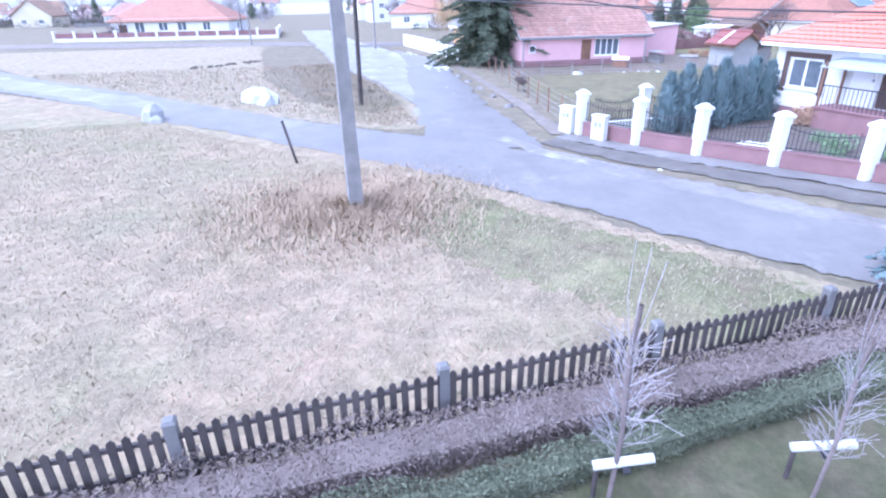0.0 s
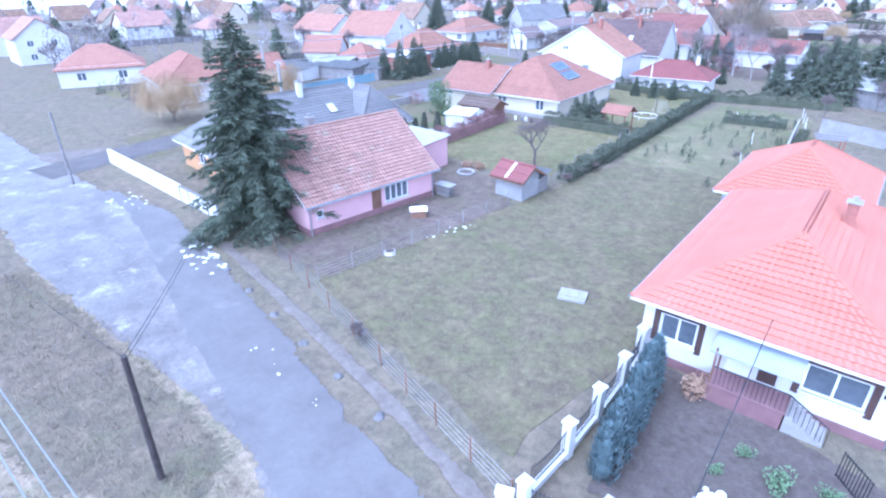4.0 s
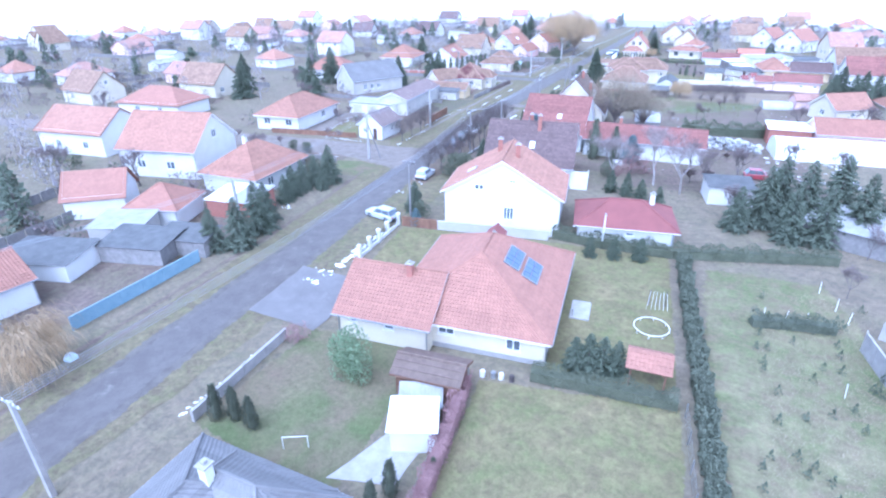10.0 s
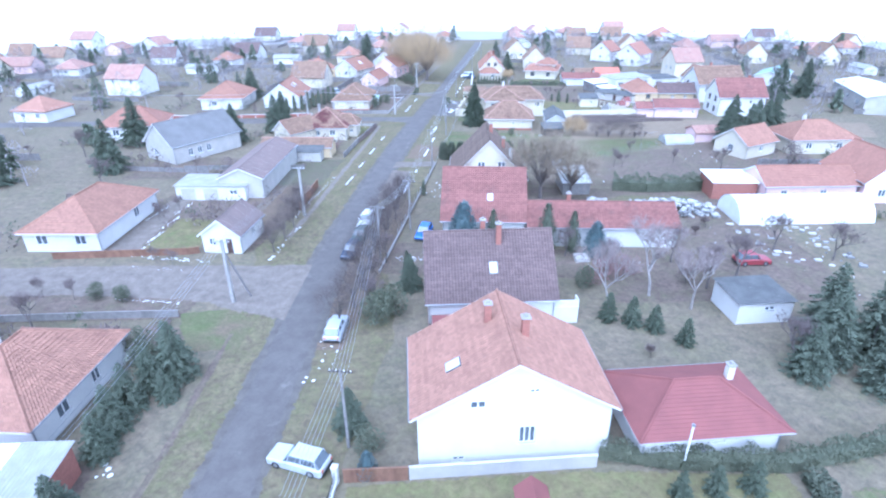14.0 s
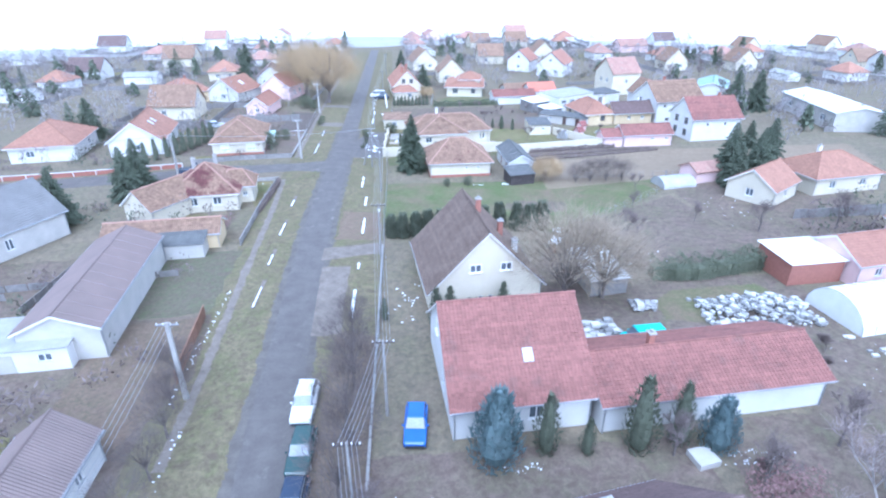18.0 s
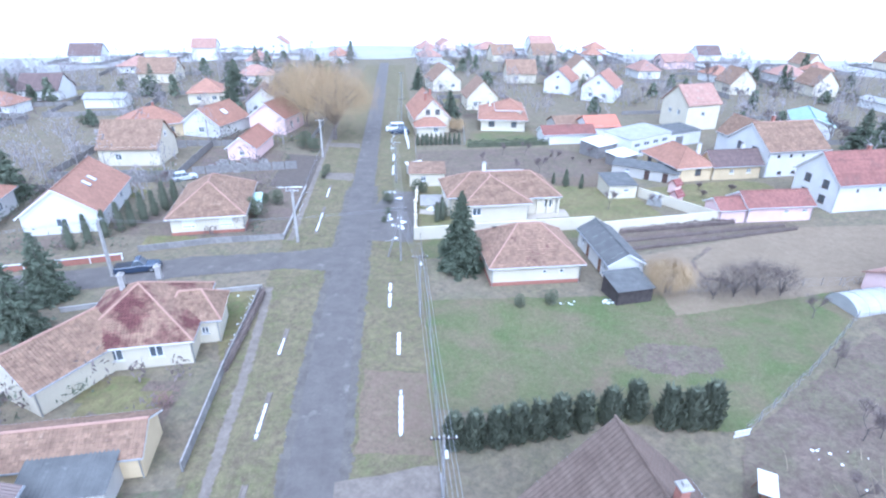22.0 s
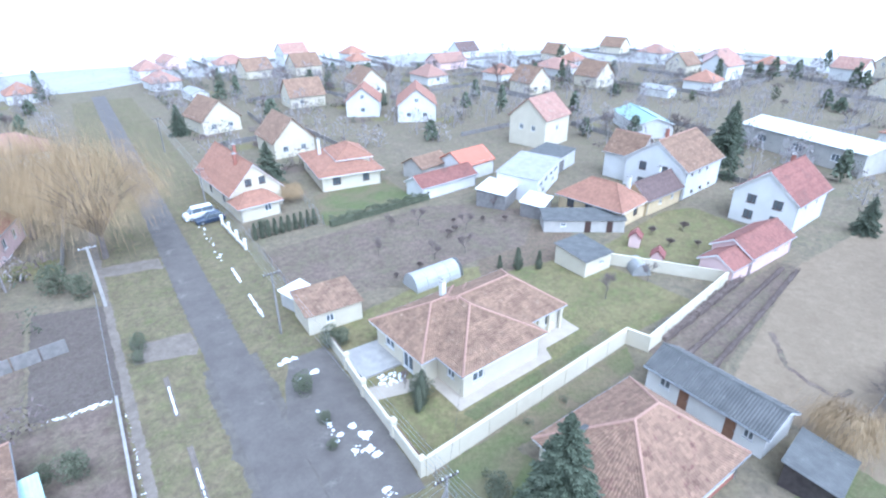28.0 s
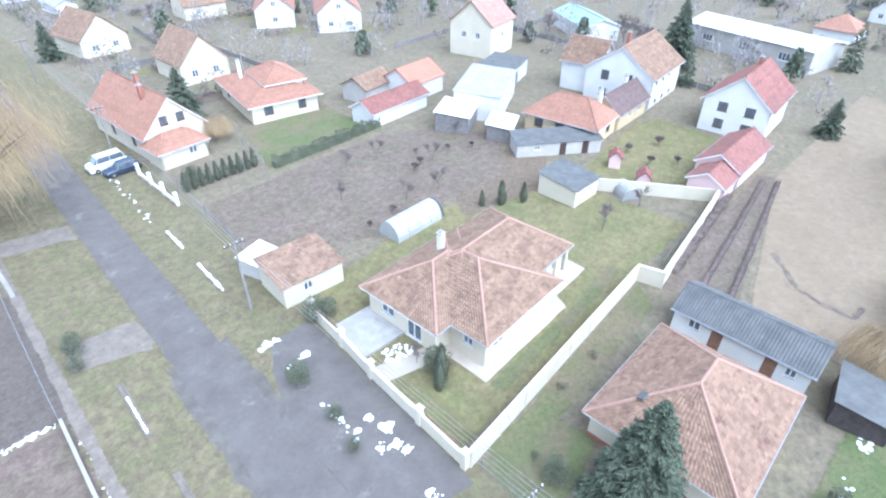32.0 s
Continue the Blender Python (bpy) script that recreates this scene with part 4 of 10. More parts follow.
MAIN = [(17, -42), (14, -30), (10.6, -16), (9.8, -8), (8.3, 6), (7.2, 17), (5.9, 27), (4.7, 38), (3.4, 48), (2.3, 58), (1.6, 68), (1.1, 79), (0.5, 90), (0.2, 101), (0, 113), (0, 160), (-0.3, 250), (-0.6, 318)]
patch("verge", "wide grass verges beside the village road", [(19, -33), (14.5, -16), (14.2, 0), (13.5, 20), (13.6, 44), (9.2, 60), (9.2, 200), (8, 310), (-8, 310), (-9.2, 140), (-9, 100), (-8, 60), (-4, 50), (-2, 40), (1.5, 20), (3.5, 0), (5, -18), (9, -33)], VERGE, 0.02, seed=11)
ragged_strip("road", "narrow worn grey asphalt village road with cracked edges", MAIN, 3.95, ASPHALT, 0.054, rag=0.09)
ragged_strip("road", "wet muddy street with pale puddled patches", [(70, -41.4), (66, -41.0), (60, -40.5), (55, -40.6), (47, -41.2), (36, -41.8), (24, -42.8), (8, -44.5), (-30, -47)], [3.4, 3.6, 3.8, 4.8, 6.4, 8.2, 7.6, 6.5, 5.5], WETROAD, 0.035, rag=0.4, seed=12)
ragged_strip("road", "damp grey asphalt street between muddy shoulders", [(71.2, -41.6), (68.6, -40.8), (63.5, -40.6), (58, -39.9), (50, -39.2), (43, -38.2), (34, -37.6), (26, -38.6)], [5.4, 4.6, 3.9, 3.9, 3.9, 3.6, 2.6, 0.6], LANE, 0.0385, rag=0.3, seed=93)
ragged_strip("road", "damp asphalt lane curving past the brick-walled garden", [(20, -88), (44, -69), (54, -59.4), (61, -53.3), (65.8, -48.8), (69.2, -45.6), (72.6, -42.3), (77.3, -39.0), (80.9, -36.6), (86, -32.8), (110, -14)], [4.5, 4.4, 4.0, 3.7, 3.7, 4.0, 4.3, 4.3, 4.2, 4.0, 4.0], LANE, 0.042, rag=0.2, seed=13)
ragged_strip("road", "pale muddy stretch of the lane with puddles", [(36, -75.4), (44, -69), (54, -59.4), (58.6, -55.4)], [2.5, 3.2, 3.0, 0.6], WETROAD, 0.0455, rag=0.5, seed=94)
ragged_strip("road_shoulder", "pale worn muddy edge of the lane", [(69.8, -40.2), (72.4, -39.4), (75.8, -37.7), (79.4, -35.5), (84, -32.2)], [0.8, 1.3, 1.5, 1.4, 1.2], WETROAD, 0.0475, rag=0.4, seed=95)
ragged_strip("road", "damp unpaved cross street", [(13.4, -36), (10.6, -46), (6.6, -56), (-1.6, -83), (-9, -108)], [4.5, 8, 8.5, 8, 7], PATHM, 0.033, rag=0.5, seed=110)
patch("yard", "bare brown strip of soil under the power lines", [(14.5, -53.2), (16.6, -47.6), (41, -46.0), (53, -44.2), (60, -43.2), (62, -44.6), (58, -47.6), (47, -50.6), (34.8, -51.8)], GRASS, 0.027, 1.0, seed=111)
ragged_strip("road", "pale dirt side street", [(-120, 31), (-60, 43), (-45, 46.5), (-24, 50), (-10, 51.4), (-4, 51.2), (2.8, 51.0)], [6, 6.5, 7, 7, 8, 10, 13], PATHM, 0.046, rag=0.4, seed=14)
ragged_strip("road", "grey asphalt side street", [(-140, 110), (-60, 124), (-30, 129.5), (-19, 132), (-8, 133.2), (0, 133.4)], [5, 5.2, 5.4, 5.4, 4.6, 7.5], ASPHALT, 0.049, rag=0.2, seed=15)
ragged_strip("footpath", "trodden grey footpath beside the verge", [(-5.4, 64), (-5.6, 74), (-6.6, 93), (-7.4, 112), (-8.4, 126.5)], 0.95, PATHM, 0.045, rag=0.15, seed=16, category="path")
ragged_strip("footpath", "trodden grey footpath beside the verge", [(-8.4, 139), (-8.6, 160), (-9, 185), (-9.3, 230)], 0.9, PATHM, 0.045, rag=0.15, seed=17, category="path")
ragged_strip("footpath", "trodden grey footpath along wire fences", [(42.7, -35.5), (54.5, -36.2), (59.3, -36.5), (63.1, -36.8), (66.9, -37.2), (70.0, -37.7)], 0.75, PATHM, 0.045, rag=0.12, seed=18, category="path")
patch("driveway", "pale gravelly lay-by beside the road", [(2.4, 79.5), (5.6, 80), (5.5, 93.6), (2.2, 94)], PATHM, 0.045, 0.25, seed=113)
patch("driveway", "gravelly driveway across the verge", [(1.9, 95.5), (9.2, 97), (9.2, 100), (1.9, 99)], PATHM, 0.06, 0.15)
patch("driveway", "dark damp forecourt before a cream garden wall", [(1.9, 138.6), (8.2, 137.5), (8.6, 148), (8.6, 157.5), (4.6, 157), (1.9, 150)], ASPHALT, 0.06, 0.2)
patch("driveway", "pale concrete driveway with snow at its edge", [(11, 4), (18.5, 4), (18.5, 13), (10, 13)], LANE, 0.06, 0.1)
# yards
patch("yard", "dark bare flowerbed soil behind the white pillars", [(71, -34.2), (77.8, -31.4), (82, -27.5), (69.2, -26.2)], DARKSOIL, 0.04, 0.15)
patch("yard", "dry yellowed grass of the open meadow", [(30, -90), (51, -66), (58, -57.5), (66, -49.6), (74, -44), (80, -40.5), (85, -37), (85.5, -55), (84, -90)], DRY, 0.02, 0.5)
patch("yard", "dry yellowed grass between the two streets", [(10, -56), (19, -47.4), (36, -46.0), (44, -44.8), (53.4, -43.1), (62.1, -42.2), (66.3, -42.5), (66.9, -43.2), (66.4, -45.0), (60, -51.8), (45, -66), (10, -90)], ROUGH, 0.02, 0.5)
patch("yard", "short green lawn of the empty plot", [(51.5, -33.5), (68, -35), (68, -26), (64.5, -10), (62, 6), (52, 2)], VERGE, 0.025, 0.3)
patch("yard", "mown square lawn with a bare apple tree", [(36.2, -11), (49.5, -11), (47.5, 7.5), (34, 4.2)], LAWN, 0.025, 0.2)
patch("yard", "trodden yard soil beside the pink house", [(47, -33.5), (51.5, -32.5), (51.5, -17), (49, -12), (43, -13.5), (42, -18), (46.5, -19)], SOIL, 0.03, 0.3)
patch("yard", "rough pale grass strip with small seedlings", [(51.8, 0), (64, 2.5), (61, 20), (58, 31), (48.5, 30), (49.5, 10)], STRIP, 0.03, 1.2, seed=9)
patch("yard", "green lawn round the salmon-roofed house", [(16, 16.5), (38.5, 7.5), (47, 9.5), (44, 31), (31, 29.5), (14.5, 26)], LAWN, 0.025, 0.2)
patch("yard", "garden soil of the neglected plot", [(9.4, 56), (33, 58), (33, 64.5), (9.4, 64)], SOIL, 0.025, 0.3)
patch("yard", "ploughed brown garden soil", [(-9.5, 66), (-6.6, 74), (-8, 84), (-18, 83), (-17, 72), (-22, 66)], SOIL, 0.03, 0.3)
patch("yard", "mossy green yard", [(-8, 84.5), (-8.6, 99), (-17, 99), (-17.5, 83.5)], MOSSY, 0.03, 0.3, seed=21)
patch("yard", "dark soil yard beside the white stone heap", [(26, 73.5), (54, 75), (56, 88), (27, 88)], SOIL, 0.03, 0.4, seed=22)
patch("yard", "mossy green grass beside the stone heap", [(38.4, 80.2), (42.4, 79.2), (47, 84), (52, 84.6), (51, 86), (41, 85.2), (38.6, 83.4)], FRESH, 0.034, 0.3, seed=52)
patch("yard", "bare soil garden behind the brown-roofed house", [(26, 89), (57, 92), (54, 114), (33, 101)], SOIL, 0.03, 0.4, seed=23)
patch("yard", "wide fresh green grass plot", [(9.3, 106), (33, 102), (53, 116), (55, 122), (9.3, 122.5)], FRESH, 0.03, 0.4, seed=24)
patch("yard", "pale bare field", [(35.5, 118.5), (56, 122.5), (100, 128), (104, 141), (64, 139.8), (37, 132)], SAND, 0.035, 0.2, seed=25)
patch("yard", "tilled vegetable rows", [(35, 133), (64, 140.2), (63, 141.8), (34.6, 139)], SOIL, 0.036, 0.1, seed=26)
patch("yard", "yellowish garden lawn behind the cream wall", [(9.4, 140), (33.5, 142), (46, 142.5), (44, 158), (28, 163), (9.4, 160)], LAWN, 0.025, 0.2, seed=27)
patch("yard", "bare brown orchard soil", [(9.4, 167), (20, 164), (40, 164), (49, 172), (42, 180), (36, 183), (10, 181)], SOIL, 0.03, 0.3, seed=28)
patch("yard", "bright mown lawn", [(20.2, 185), (36.2, 185.5), (37, 198), (23, 197.5)], FRESH, 0.03, 0.15, seed=29)
patch("yard", "dug garden plot with a snow-rimmed edge", [(-15.8, 161), (-9.2, 160.5), (-9.4, 178), (-15.8, 180)], DARKSOIL, 0.03, 0.15, seed=30)
patch("yard", "rough dug yard", [(-31, 142), (-9.5, 140), (-9.4, 159.5), (-30, 160)], SOIL, 0.025, 0.3, seed=31)
patch("yard", "small green yard", [(-9.5, 112), (-8.8, 125.5), (-14, 125.5), (-12, 119.5)], LAWN, 0.03, 0.2, seed=32)
patch("yard", "brown soil yard round the small cottage", [(-31, 57), (-8.5, 59.5), (-8.2, 73), (-10, 76), (-30, 80)], SOIL, 0.025, 0.3, seed=33)
patch("yard", "mown green lawn beside the small cottage", [(-22.4, 57.4), (-15.6, 58.4), (-17.6, 68), (-23.4, 68.2)], LAWN, 0.031, 0.15, seed=34)
patch("driveway", "pale trodden drive between two lines of snow", [(-27, 56.5), (-23.2, 57.2), (-26.0, 75.4), (-29.4, 74.6)], PATHM, 0.032, 0.15, seed=35)
patch("yard", "fresh green grass at the street corner", [(-9.0, 44.6), (-4.6, 46.0), (-1.6, 44.6), (-0.6, 40), (-5, 39)], FRESH, 0.033, 0.2, seed=36)
patch("yard", "leafy brown soil of the back yards", [(36, 53), (62, 57), (60, 75), (50, 76), (44, 66), (35, 66)], SOIL, 0.025, 0.5, seed=37)
patch("yard", "bare brown yard of the farm sheds", [(-25, 2), (-2.5, 4), (-2.2, 14), (-4, 25), (-10, 26), (-26, 22)], SOIL, 0.025, 0.4, seed=38)
patch("yard", "brown dug garden beside the white bungalow", [(-38, 39), (-9, 44), (-9, 49), (-38, 44)], SOIL, 0.025, 0.3, seed=39)
patch("yard", "soil garden behind the mauve-roofed shed", [(-44, 84), (-24, 86), (-24, 98), (-44, 96)], SOIL, 0.025, 0.4, seed=40)
patch("yard", "brown yard between the orange-roofed houses", [(-34, 166), (-16.5, 162), (-17, 182), (-34, 186)], SOIL, 0.024, 0.4, seed=41)
patch("yard", "green grass between the white houses", [(54.5, 147.5), (70, 147.5), (70.5, 159), (66, 160.5), (57, 159), (47.5, 157), (46.5, 154)], LAWN, 0.026, 0.4, seed=98)
patch("yard", "brown garden soil below the sheds", [(30, 160), (41, 158.5), (48, 163), (44, 171), (34, 166)], LITTER, 0.027, 0.4, seed=99)
patch("driveway", "worn dirt crossing over the west verge", [(-2.2, 163), (-7.4, 164.5), (-7.6, 168.5), (-2.0, 167)], PATHM, 0.0465, 0.3, seed=100)
patch("driveway", "worn dirt crossing over the west verge", [(-2.2, 184), (-8.6, 185.5), (-8.6, 188.5), (-2.2, 187.5)], PATHM, 0.0465, 0.3, seed=101)
patch("yard", "dug brown gardens east of the field", [(57, 95), (78, 100), (80, 116), (60, 121), (55.5, 116)], SOIL, 0.024, 0.4, seed=42)

patch("yard", "dark green lawn inside the picket fence", [(87.4, -62), (100, -62), (100, -26), (86.2, -30), (86.6, -42)], WETLAWN, 0.03, 0.1, seed=43)
patch("yard", "damp green grass beside the lane", [(74.5, -45.2), (80, -41.6), (84.2, -38.4), (84.6, -41), (80, -44.4), (76.6, -46.2)], STRIP, 0.026, 0.9, seed=44)
patch("yard", "green strip along the cream wall", [(15, 141.2), (33.4, 143.0), (33.6, 144.2), (27, 143.0), (14.6, 142.0)], FRESH, 0.032, 0.15, seed=45)
patch("yard", "brown patch of dead weeds in the green plot", [(27.5, 110.6), (31, 109.2), (35.6, 110), (36.2, 112.2), (31, 113), (28, 112.4)], SOIL, 0.031, 1.2, seed=112)
patch("yard", "green yard south of the cream wall", [(9.6, 133), (16, 134), (15.6, 137), (31, 138.4), (33, 140.6), (9.4, 138)], FRESH, 0.03, 0.3, seed=46)

patch("yard", "green garden behind the grey roof", [(18.2, -8), (30, -9.5), (29, -1), (27, 6), (18.6, 4)], FRESH, 0.026, 0.3, seed=47)
patch("yard", "dark soil yard behind the blue fence", [(-2.2, -5), (-1.8, 9), (-12, 10), (-16, 0), (-8, -8)], SOIL, 0.0275, 0.4, seed=48)

# ---- the houses ----
def spot(x, y, turn=0.0, z=0.0):
    return pose(x, y, z, 0, 0, turn)


base = house("white bungalow with a bright red hipped roof and dark window surrounds", spot(71.6, -17.4, 98), 16.2, 9.4, 3.5, 5.85, REDTILE, WHITE, "hip", 0.55, tile=0.3, course=0.34,
      windows=[("w", -3.15, 1.3, 1.6, 1.3), ("w", 2.75, 1.3, 2.1, 1.3), ("n", 5.5, 1.3, 1.4, 1.3)], doors=[("w", -0.5, 1.0, 2.05, 0.95, FRAMEW), ("w", 0.55, 0.7, 2.05, 0.95, FRAMEB)], chimneys=[(0.9, -1.3, 0.45)], plinth=PLINTH)
house("", spot(67.7, -4.6, 98), 9.6, 7.6, 3.4, 5.7, REDTILE, WHITE, "hip", 0.5, tile=0.3, course=0.34, onto=base)
house("pink farmhouse with a faded pink tile roof", spot(41.1, -25, 90), 11.3, 9.6, 2.65, 6.1, PINKTILE, PINK, "gable", 0.5, tile=0.28, course=0.33,
      windows=[("s", -4.7, 1.1, 0.6, 0.6, 1), ("s", 2.0, 0.7, 2.3, 1.4, 4)], doors=[("s", 0.1, 0.9, 2.0, 0, WOOD)], chimneys=[(-1.2, 1.6, 0.3, CONC), (2.5, 4.4, -1.6, WHITE)], plinth=PLINTH)
base = house("orange house with a large grey hipped tile roof", spot(27.1, -20.8, 92), 20, 8.6, 2.9, 6.0, GREYTILE, ORANGE, "hip", 0.6, tile=0.32, course=0.36,
      windows=[("s", -8, 0.9, 1.0, 1.5), ("s", 4, 0.9, 1.2, 1.4), ("w", 0, 0.9, 1.6, 1.3), ("w", 2.5, 0.9, 0.8, 1.5)], chimneys=[(0.3, -0.6, 0.9, WHITE), (6.5, -0.6, 0.6, WHITE)], skylights=[(2.6, -2.4, 0.9, 1.2)])
house("", spot(30.6, -26.0, 2), 8.4, 7.4, 2.85, 5.3, GREYTILE, ORANGE, "hip", 0.5, tile=0.32, course=0.36, windows=[("e", -1.4, 0.9, 1.2, 1.4), ("s", 1.5, 0.9, 1.4, 1.4)], onto=base)
house("", spot(28.7, -13.8, 2), 7.0, 6.2, 2.85, 5.9, GREYTILE, ORANGE, "hip", 0.5, hip=2.2, tile=0.32, course=0.36, windows=[("e", -1.2, 0.7, 0.9, 1.7), ("e", 1.2, 0.7, 0.9, 1.7)], onto=base)
for sh in roof_slope((34.0, -15.6, 2.15), (33.8, -23.2, 2.15), (30.6, -23.3, 3.8), (30.8, -15.5, 3.8), 0.36, 0.32):
    part("tile_course", sh, GREYTILE, base, at=base.matrix_basis.inverted())
for y in (-22.8, -19.4, -16.0):
    part("post", Shape().box(33.5, y - 0.08, 0, 33.66, y + 0.08, 2.2), WHITE, base, at=base.matrix_basis.inverted())
base = house("cream bungalow with a salmon hipped tile roof", spot(30.1, 14.5, 98.5), 15.0, 13.0, 2.7, 6.3, SALMON, CREAM, "hip", 0.5, tile=0.3, course=0.34, hip=5.5,
      windows=[("w", -1.5, 1.3, 1.4, 0.8), ("w", 4, 0.9, 1.2, 1.3), ("s", 2, 0.8, 1.4, 1.5)], plinth=CONC)
house("", spot(24.2, 9.2, 8), 8.0, 8.4, 2.65, 5.2, SALMON, CREAM, "gable", 0.45, tile=0.3, course=0.34,
      windows=[("s", -2.6, 1.6, 0.7, 0.4, 1), ("s", 0.6, 1.5, 0.9, 0.5, 1)], chimneys=[(1.2, -0.6, 0.7)], onto=base)
house("white two-storey house with an old orange gable roof", spot(24.5, 34.2, 102), 8.8, 13.4, 4.9, 8.8, ORTILE, WHITE, "gable", 0.5, tile=0.28, course=0.33,
      windows=[("w", 0.9, 1.7, 1.2, 1.5, 3), ("w", -3.9, 0.35, 0.9, 0.4, 2), ("w", 1.2, 6.2, 0.8, 0.4, 2), ("w", -2.6, 5.1, 1.1, 0.7, 2), ("n", 0, 2.8, 1.4, 1.3)], chimneys=[(1.5, 1.2, 0.8), (-0.5, -1.2, 0.8)], skylights=[(-1.5, 4.0, 1.0, 1.2)])
house("low white garage block with a maroon hipped roof", spot(38.5, 35.4, 13), 10.2, 6.8, 2.6, 4.4, MAROON, WHITE, "hip", 0.5, tile=0, course=0.3, chimneys=[(2.8, 0.4, 0.7, WHITE)], windows=[("s", -3, 1.4, 0.9, 0.4, 1), ("s", 0.5, 1.4, 0.9, 0.4, 1)])
house("white house with a steep dark brown gable roof", spot(21.9, 51.8, 10.8), 12.4, 10.2, 3.4, 8.1, BROWNTILE, WHITE, "gable", 0.5, tile=0.3, course=0.34,
      windows=[("s", -0.6, 2.2, 1.7, 0.5, 1), ("s", -0.8, 0.9, 1.7, 0.5, 1)], chimneys=[(1.0, -1.0, 1.1, BRICK), (-0.4, 0.8, 0.8, BRICK)], skylights=[(0.3, -3.0, 0.8, 1.2)], plinth=PLINTH)
house("white house with a steep red gable roof", spot(20.1, 72.3, 4.5), 10.6, 12.6, 3.3, 8.1, BRICKTILE, WHITE, "gable", 0.45, tile=0.3, course=0.34, windows=[("w", 1.5, 1.0, 1.2, 1.4), ("w", -1.5, 4.3, 1.1, 1.2), ("s", 1, 1.2, 1.2, 1.2)], skylights=[(0.8, -3.8, 0.8, 1.1)])
house("long low workshop with a red tile roof", spot(35.4, 70.2, 5.2), 18.6, 7.6, 2.9, 4.7, BRICKTILE, WHITE, "gable", 0.4, tile=0.3, course=0.34, chimneys=[(-4.0, 0.2, 1.0)])
house("cream house with a steep dark brown gable roof", spot(19.5, 88.3, 96.5), 11.8, 11.2, 3.5, 9.2, DARKTILE, CREAM, "gable", 0.5, tile=0.3, course=0.34,
      windows=[("w", -1.2, 4.9, 1.2, 0.9, 2), ("w", 1.9, 4.9, 1.2, 0.9, 2), ("w", -0.6, 1.4, 0.5, 0.8, 1), ("w", 0.4, 1.4, 0.5, 0.8, 1)], chimneys=[(0.5, -0.5, 0.9), (-1.5, -2.4, -0.9), (-3.6, -3.4, -2.2, WHITE)])
house("low cream house with a patched clay tile pyramid roof", spot(21.7, 130.4, 3), 10.5, 9.3, 2.75, 5.7, surface("patched_clay_tiles", (0.27, 0.175, 0.122), (0.215, 0.138, 0.098), 0.8, 0.9, 0.3, 12.0, spots=(0.14, 0.07, 0.06), spot_scale=1.1, spot_at=0.57, vary=0.06, mottle=0.2), CREAM, "hip", 0.45, hip=3.9, tile=0.26, course=0.32, windows=[("s", 3.0, 1.3, 0.5, 0.5, 1), ("s", 1.0, 1.3, 0.5, 0.5, 1)], plinth=BRICK)
house("white shed with a dark corrugated gable roof and brown doors", spot(32.3, 131.0, 92.5), 10.2, 4.2, 2.4, 3.6, DARKSHEET, WHITE, "gable", 0.3, course=0.9, ribbed=True, windows=[("n", -3.4, 1.0, 1.0, 0.9), ("n", 3.8, 1.0, 0.8, 0.8)], doors=[("n", -1.6, 0.9, 1.9, 0, WOOD), ("n", 2.4, 0.9, 1.9, 0, WOOD)], category="shed", name="shed")
base = house("cream villa with a brown tile roof of three hips", spot(19.77, 149.43, 95), 10.7, 9.3, 3.13, 5.5, OLDTILE, CREAM, "hip", 0.55, hip=4.65, tile=0.28, course=0.33, windows=[("w", -2.9, 1.1, 1.3, 1.2, 2), ("n", 3.6, 1.2, 1.0, 1.0), ("n", -1.0, 1.2, 0.9, 0.9)])
house("", spot(22.97, 150.76, 5), 13.1, 8.6, 3.13, 5.5, OLDTILE, CREAM, "hip", 0.55, hip=3.25, tile=0.28, course=0.33, windows=[("s", 5.2, 1.0, 1.2, 1.3), ("e", -1.0, 1.0, 1.3, 1.2)], onto=base)
house("", spot(18.10, 151.34, 5), 9.5, 7.6, 3.13, 5.25, OLDTILE, CREAM, "hip", 0.55, hip=3.8, tile=0.28, course=0.33, windows=[("w", -1.6, 1.0, 1.5, 1.3), ("w", 1.4, 0.2, 1.6, 2.1)], chimneys=[(1.4, 1.2, 1.0, WHITE)], onto=base)
lean_to("small cream outbuilding with a sloping patched roof", spot(10.9, 162.1, -1), 5.9, 4.5, 2.3, 2.9, OLDTILE, CREAM, windows=[("s", -0.6, 0.9, 0.9, 0.9)])
lean_to("tiny grey shed with a pale sheet roof", spot(9.2, 166.3, 20), 2.8, 2.6, 1.7, 2.0, LIGHTSHEET, GREYWALL)
base = house("orange-roofed house with a gabled front and a projecting porch", spot(12.9, 204.8, 96), 16.2, 7.8, 3.6, 7.5, ORTILE, CREAM, "gable", 0.5, tile=0.32, course=0.4, windows=[("w", -1.1, 4.2, 1.0, 1.1), ("w", 1.1, 4.2, 1.0, 1.1), ("n", 4, 1.1, 1.2, 1.3), ("n", -2, 1.1, 1.2, 1.3)], chimneys=[(1.5, -0.8, 0.8), (-3.5, 1.0, 0.7)], frame_mat=FRAMEB)
house("", spot(12.9, 195.0, 6), 6.2, 3.6, 2.6, 3.9, ORTILE, CREAM, "hip", 0.45, hip=1.8, tile=0.32, course=0.4, windows=[("s", 1.2, 0.9, 1.1, 1.1)], onto=base)
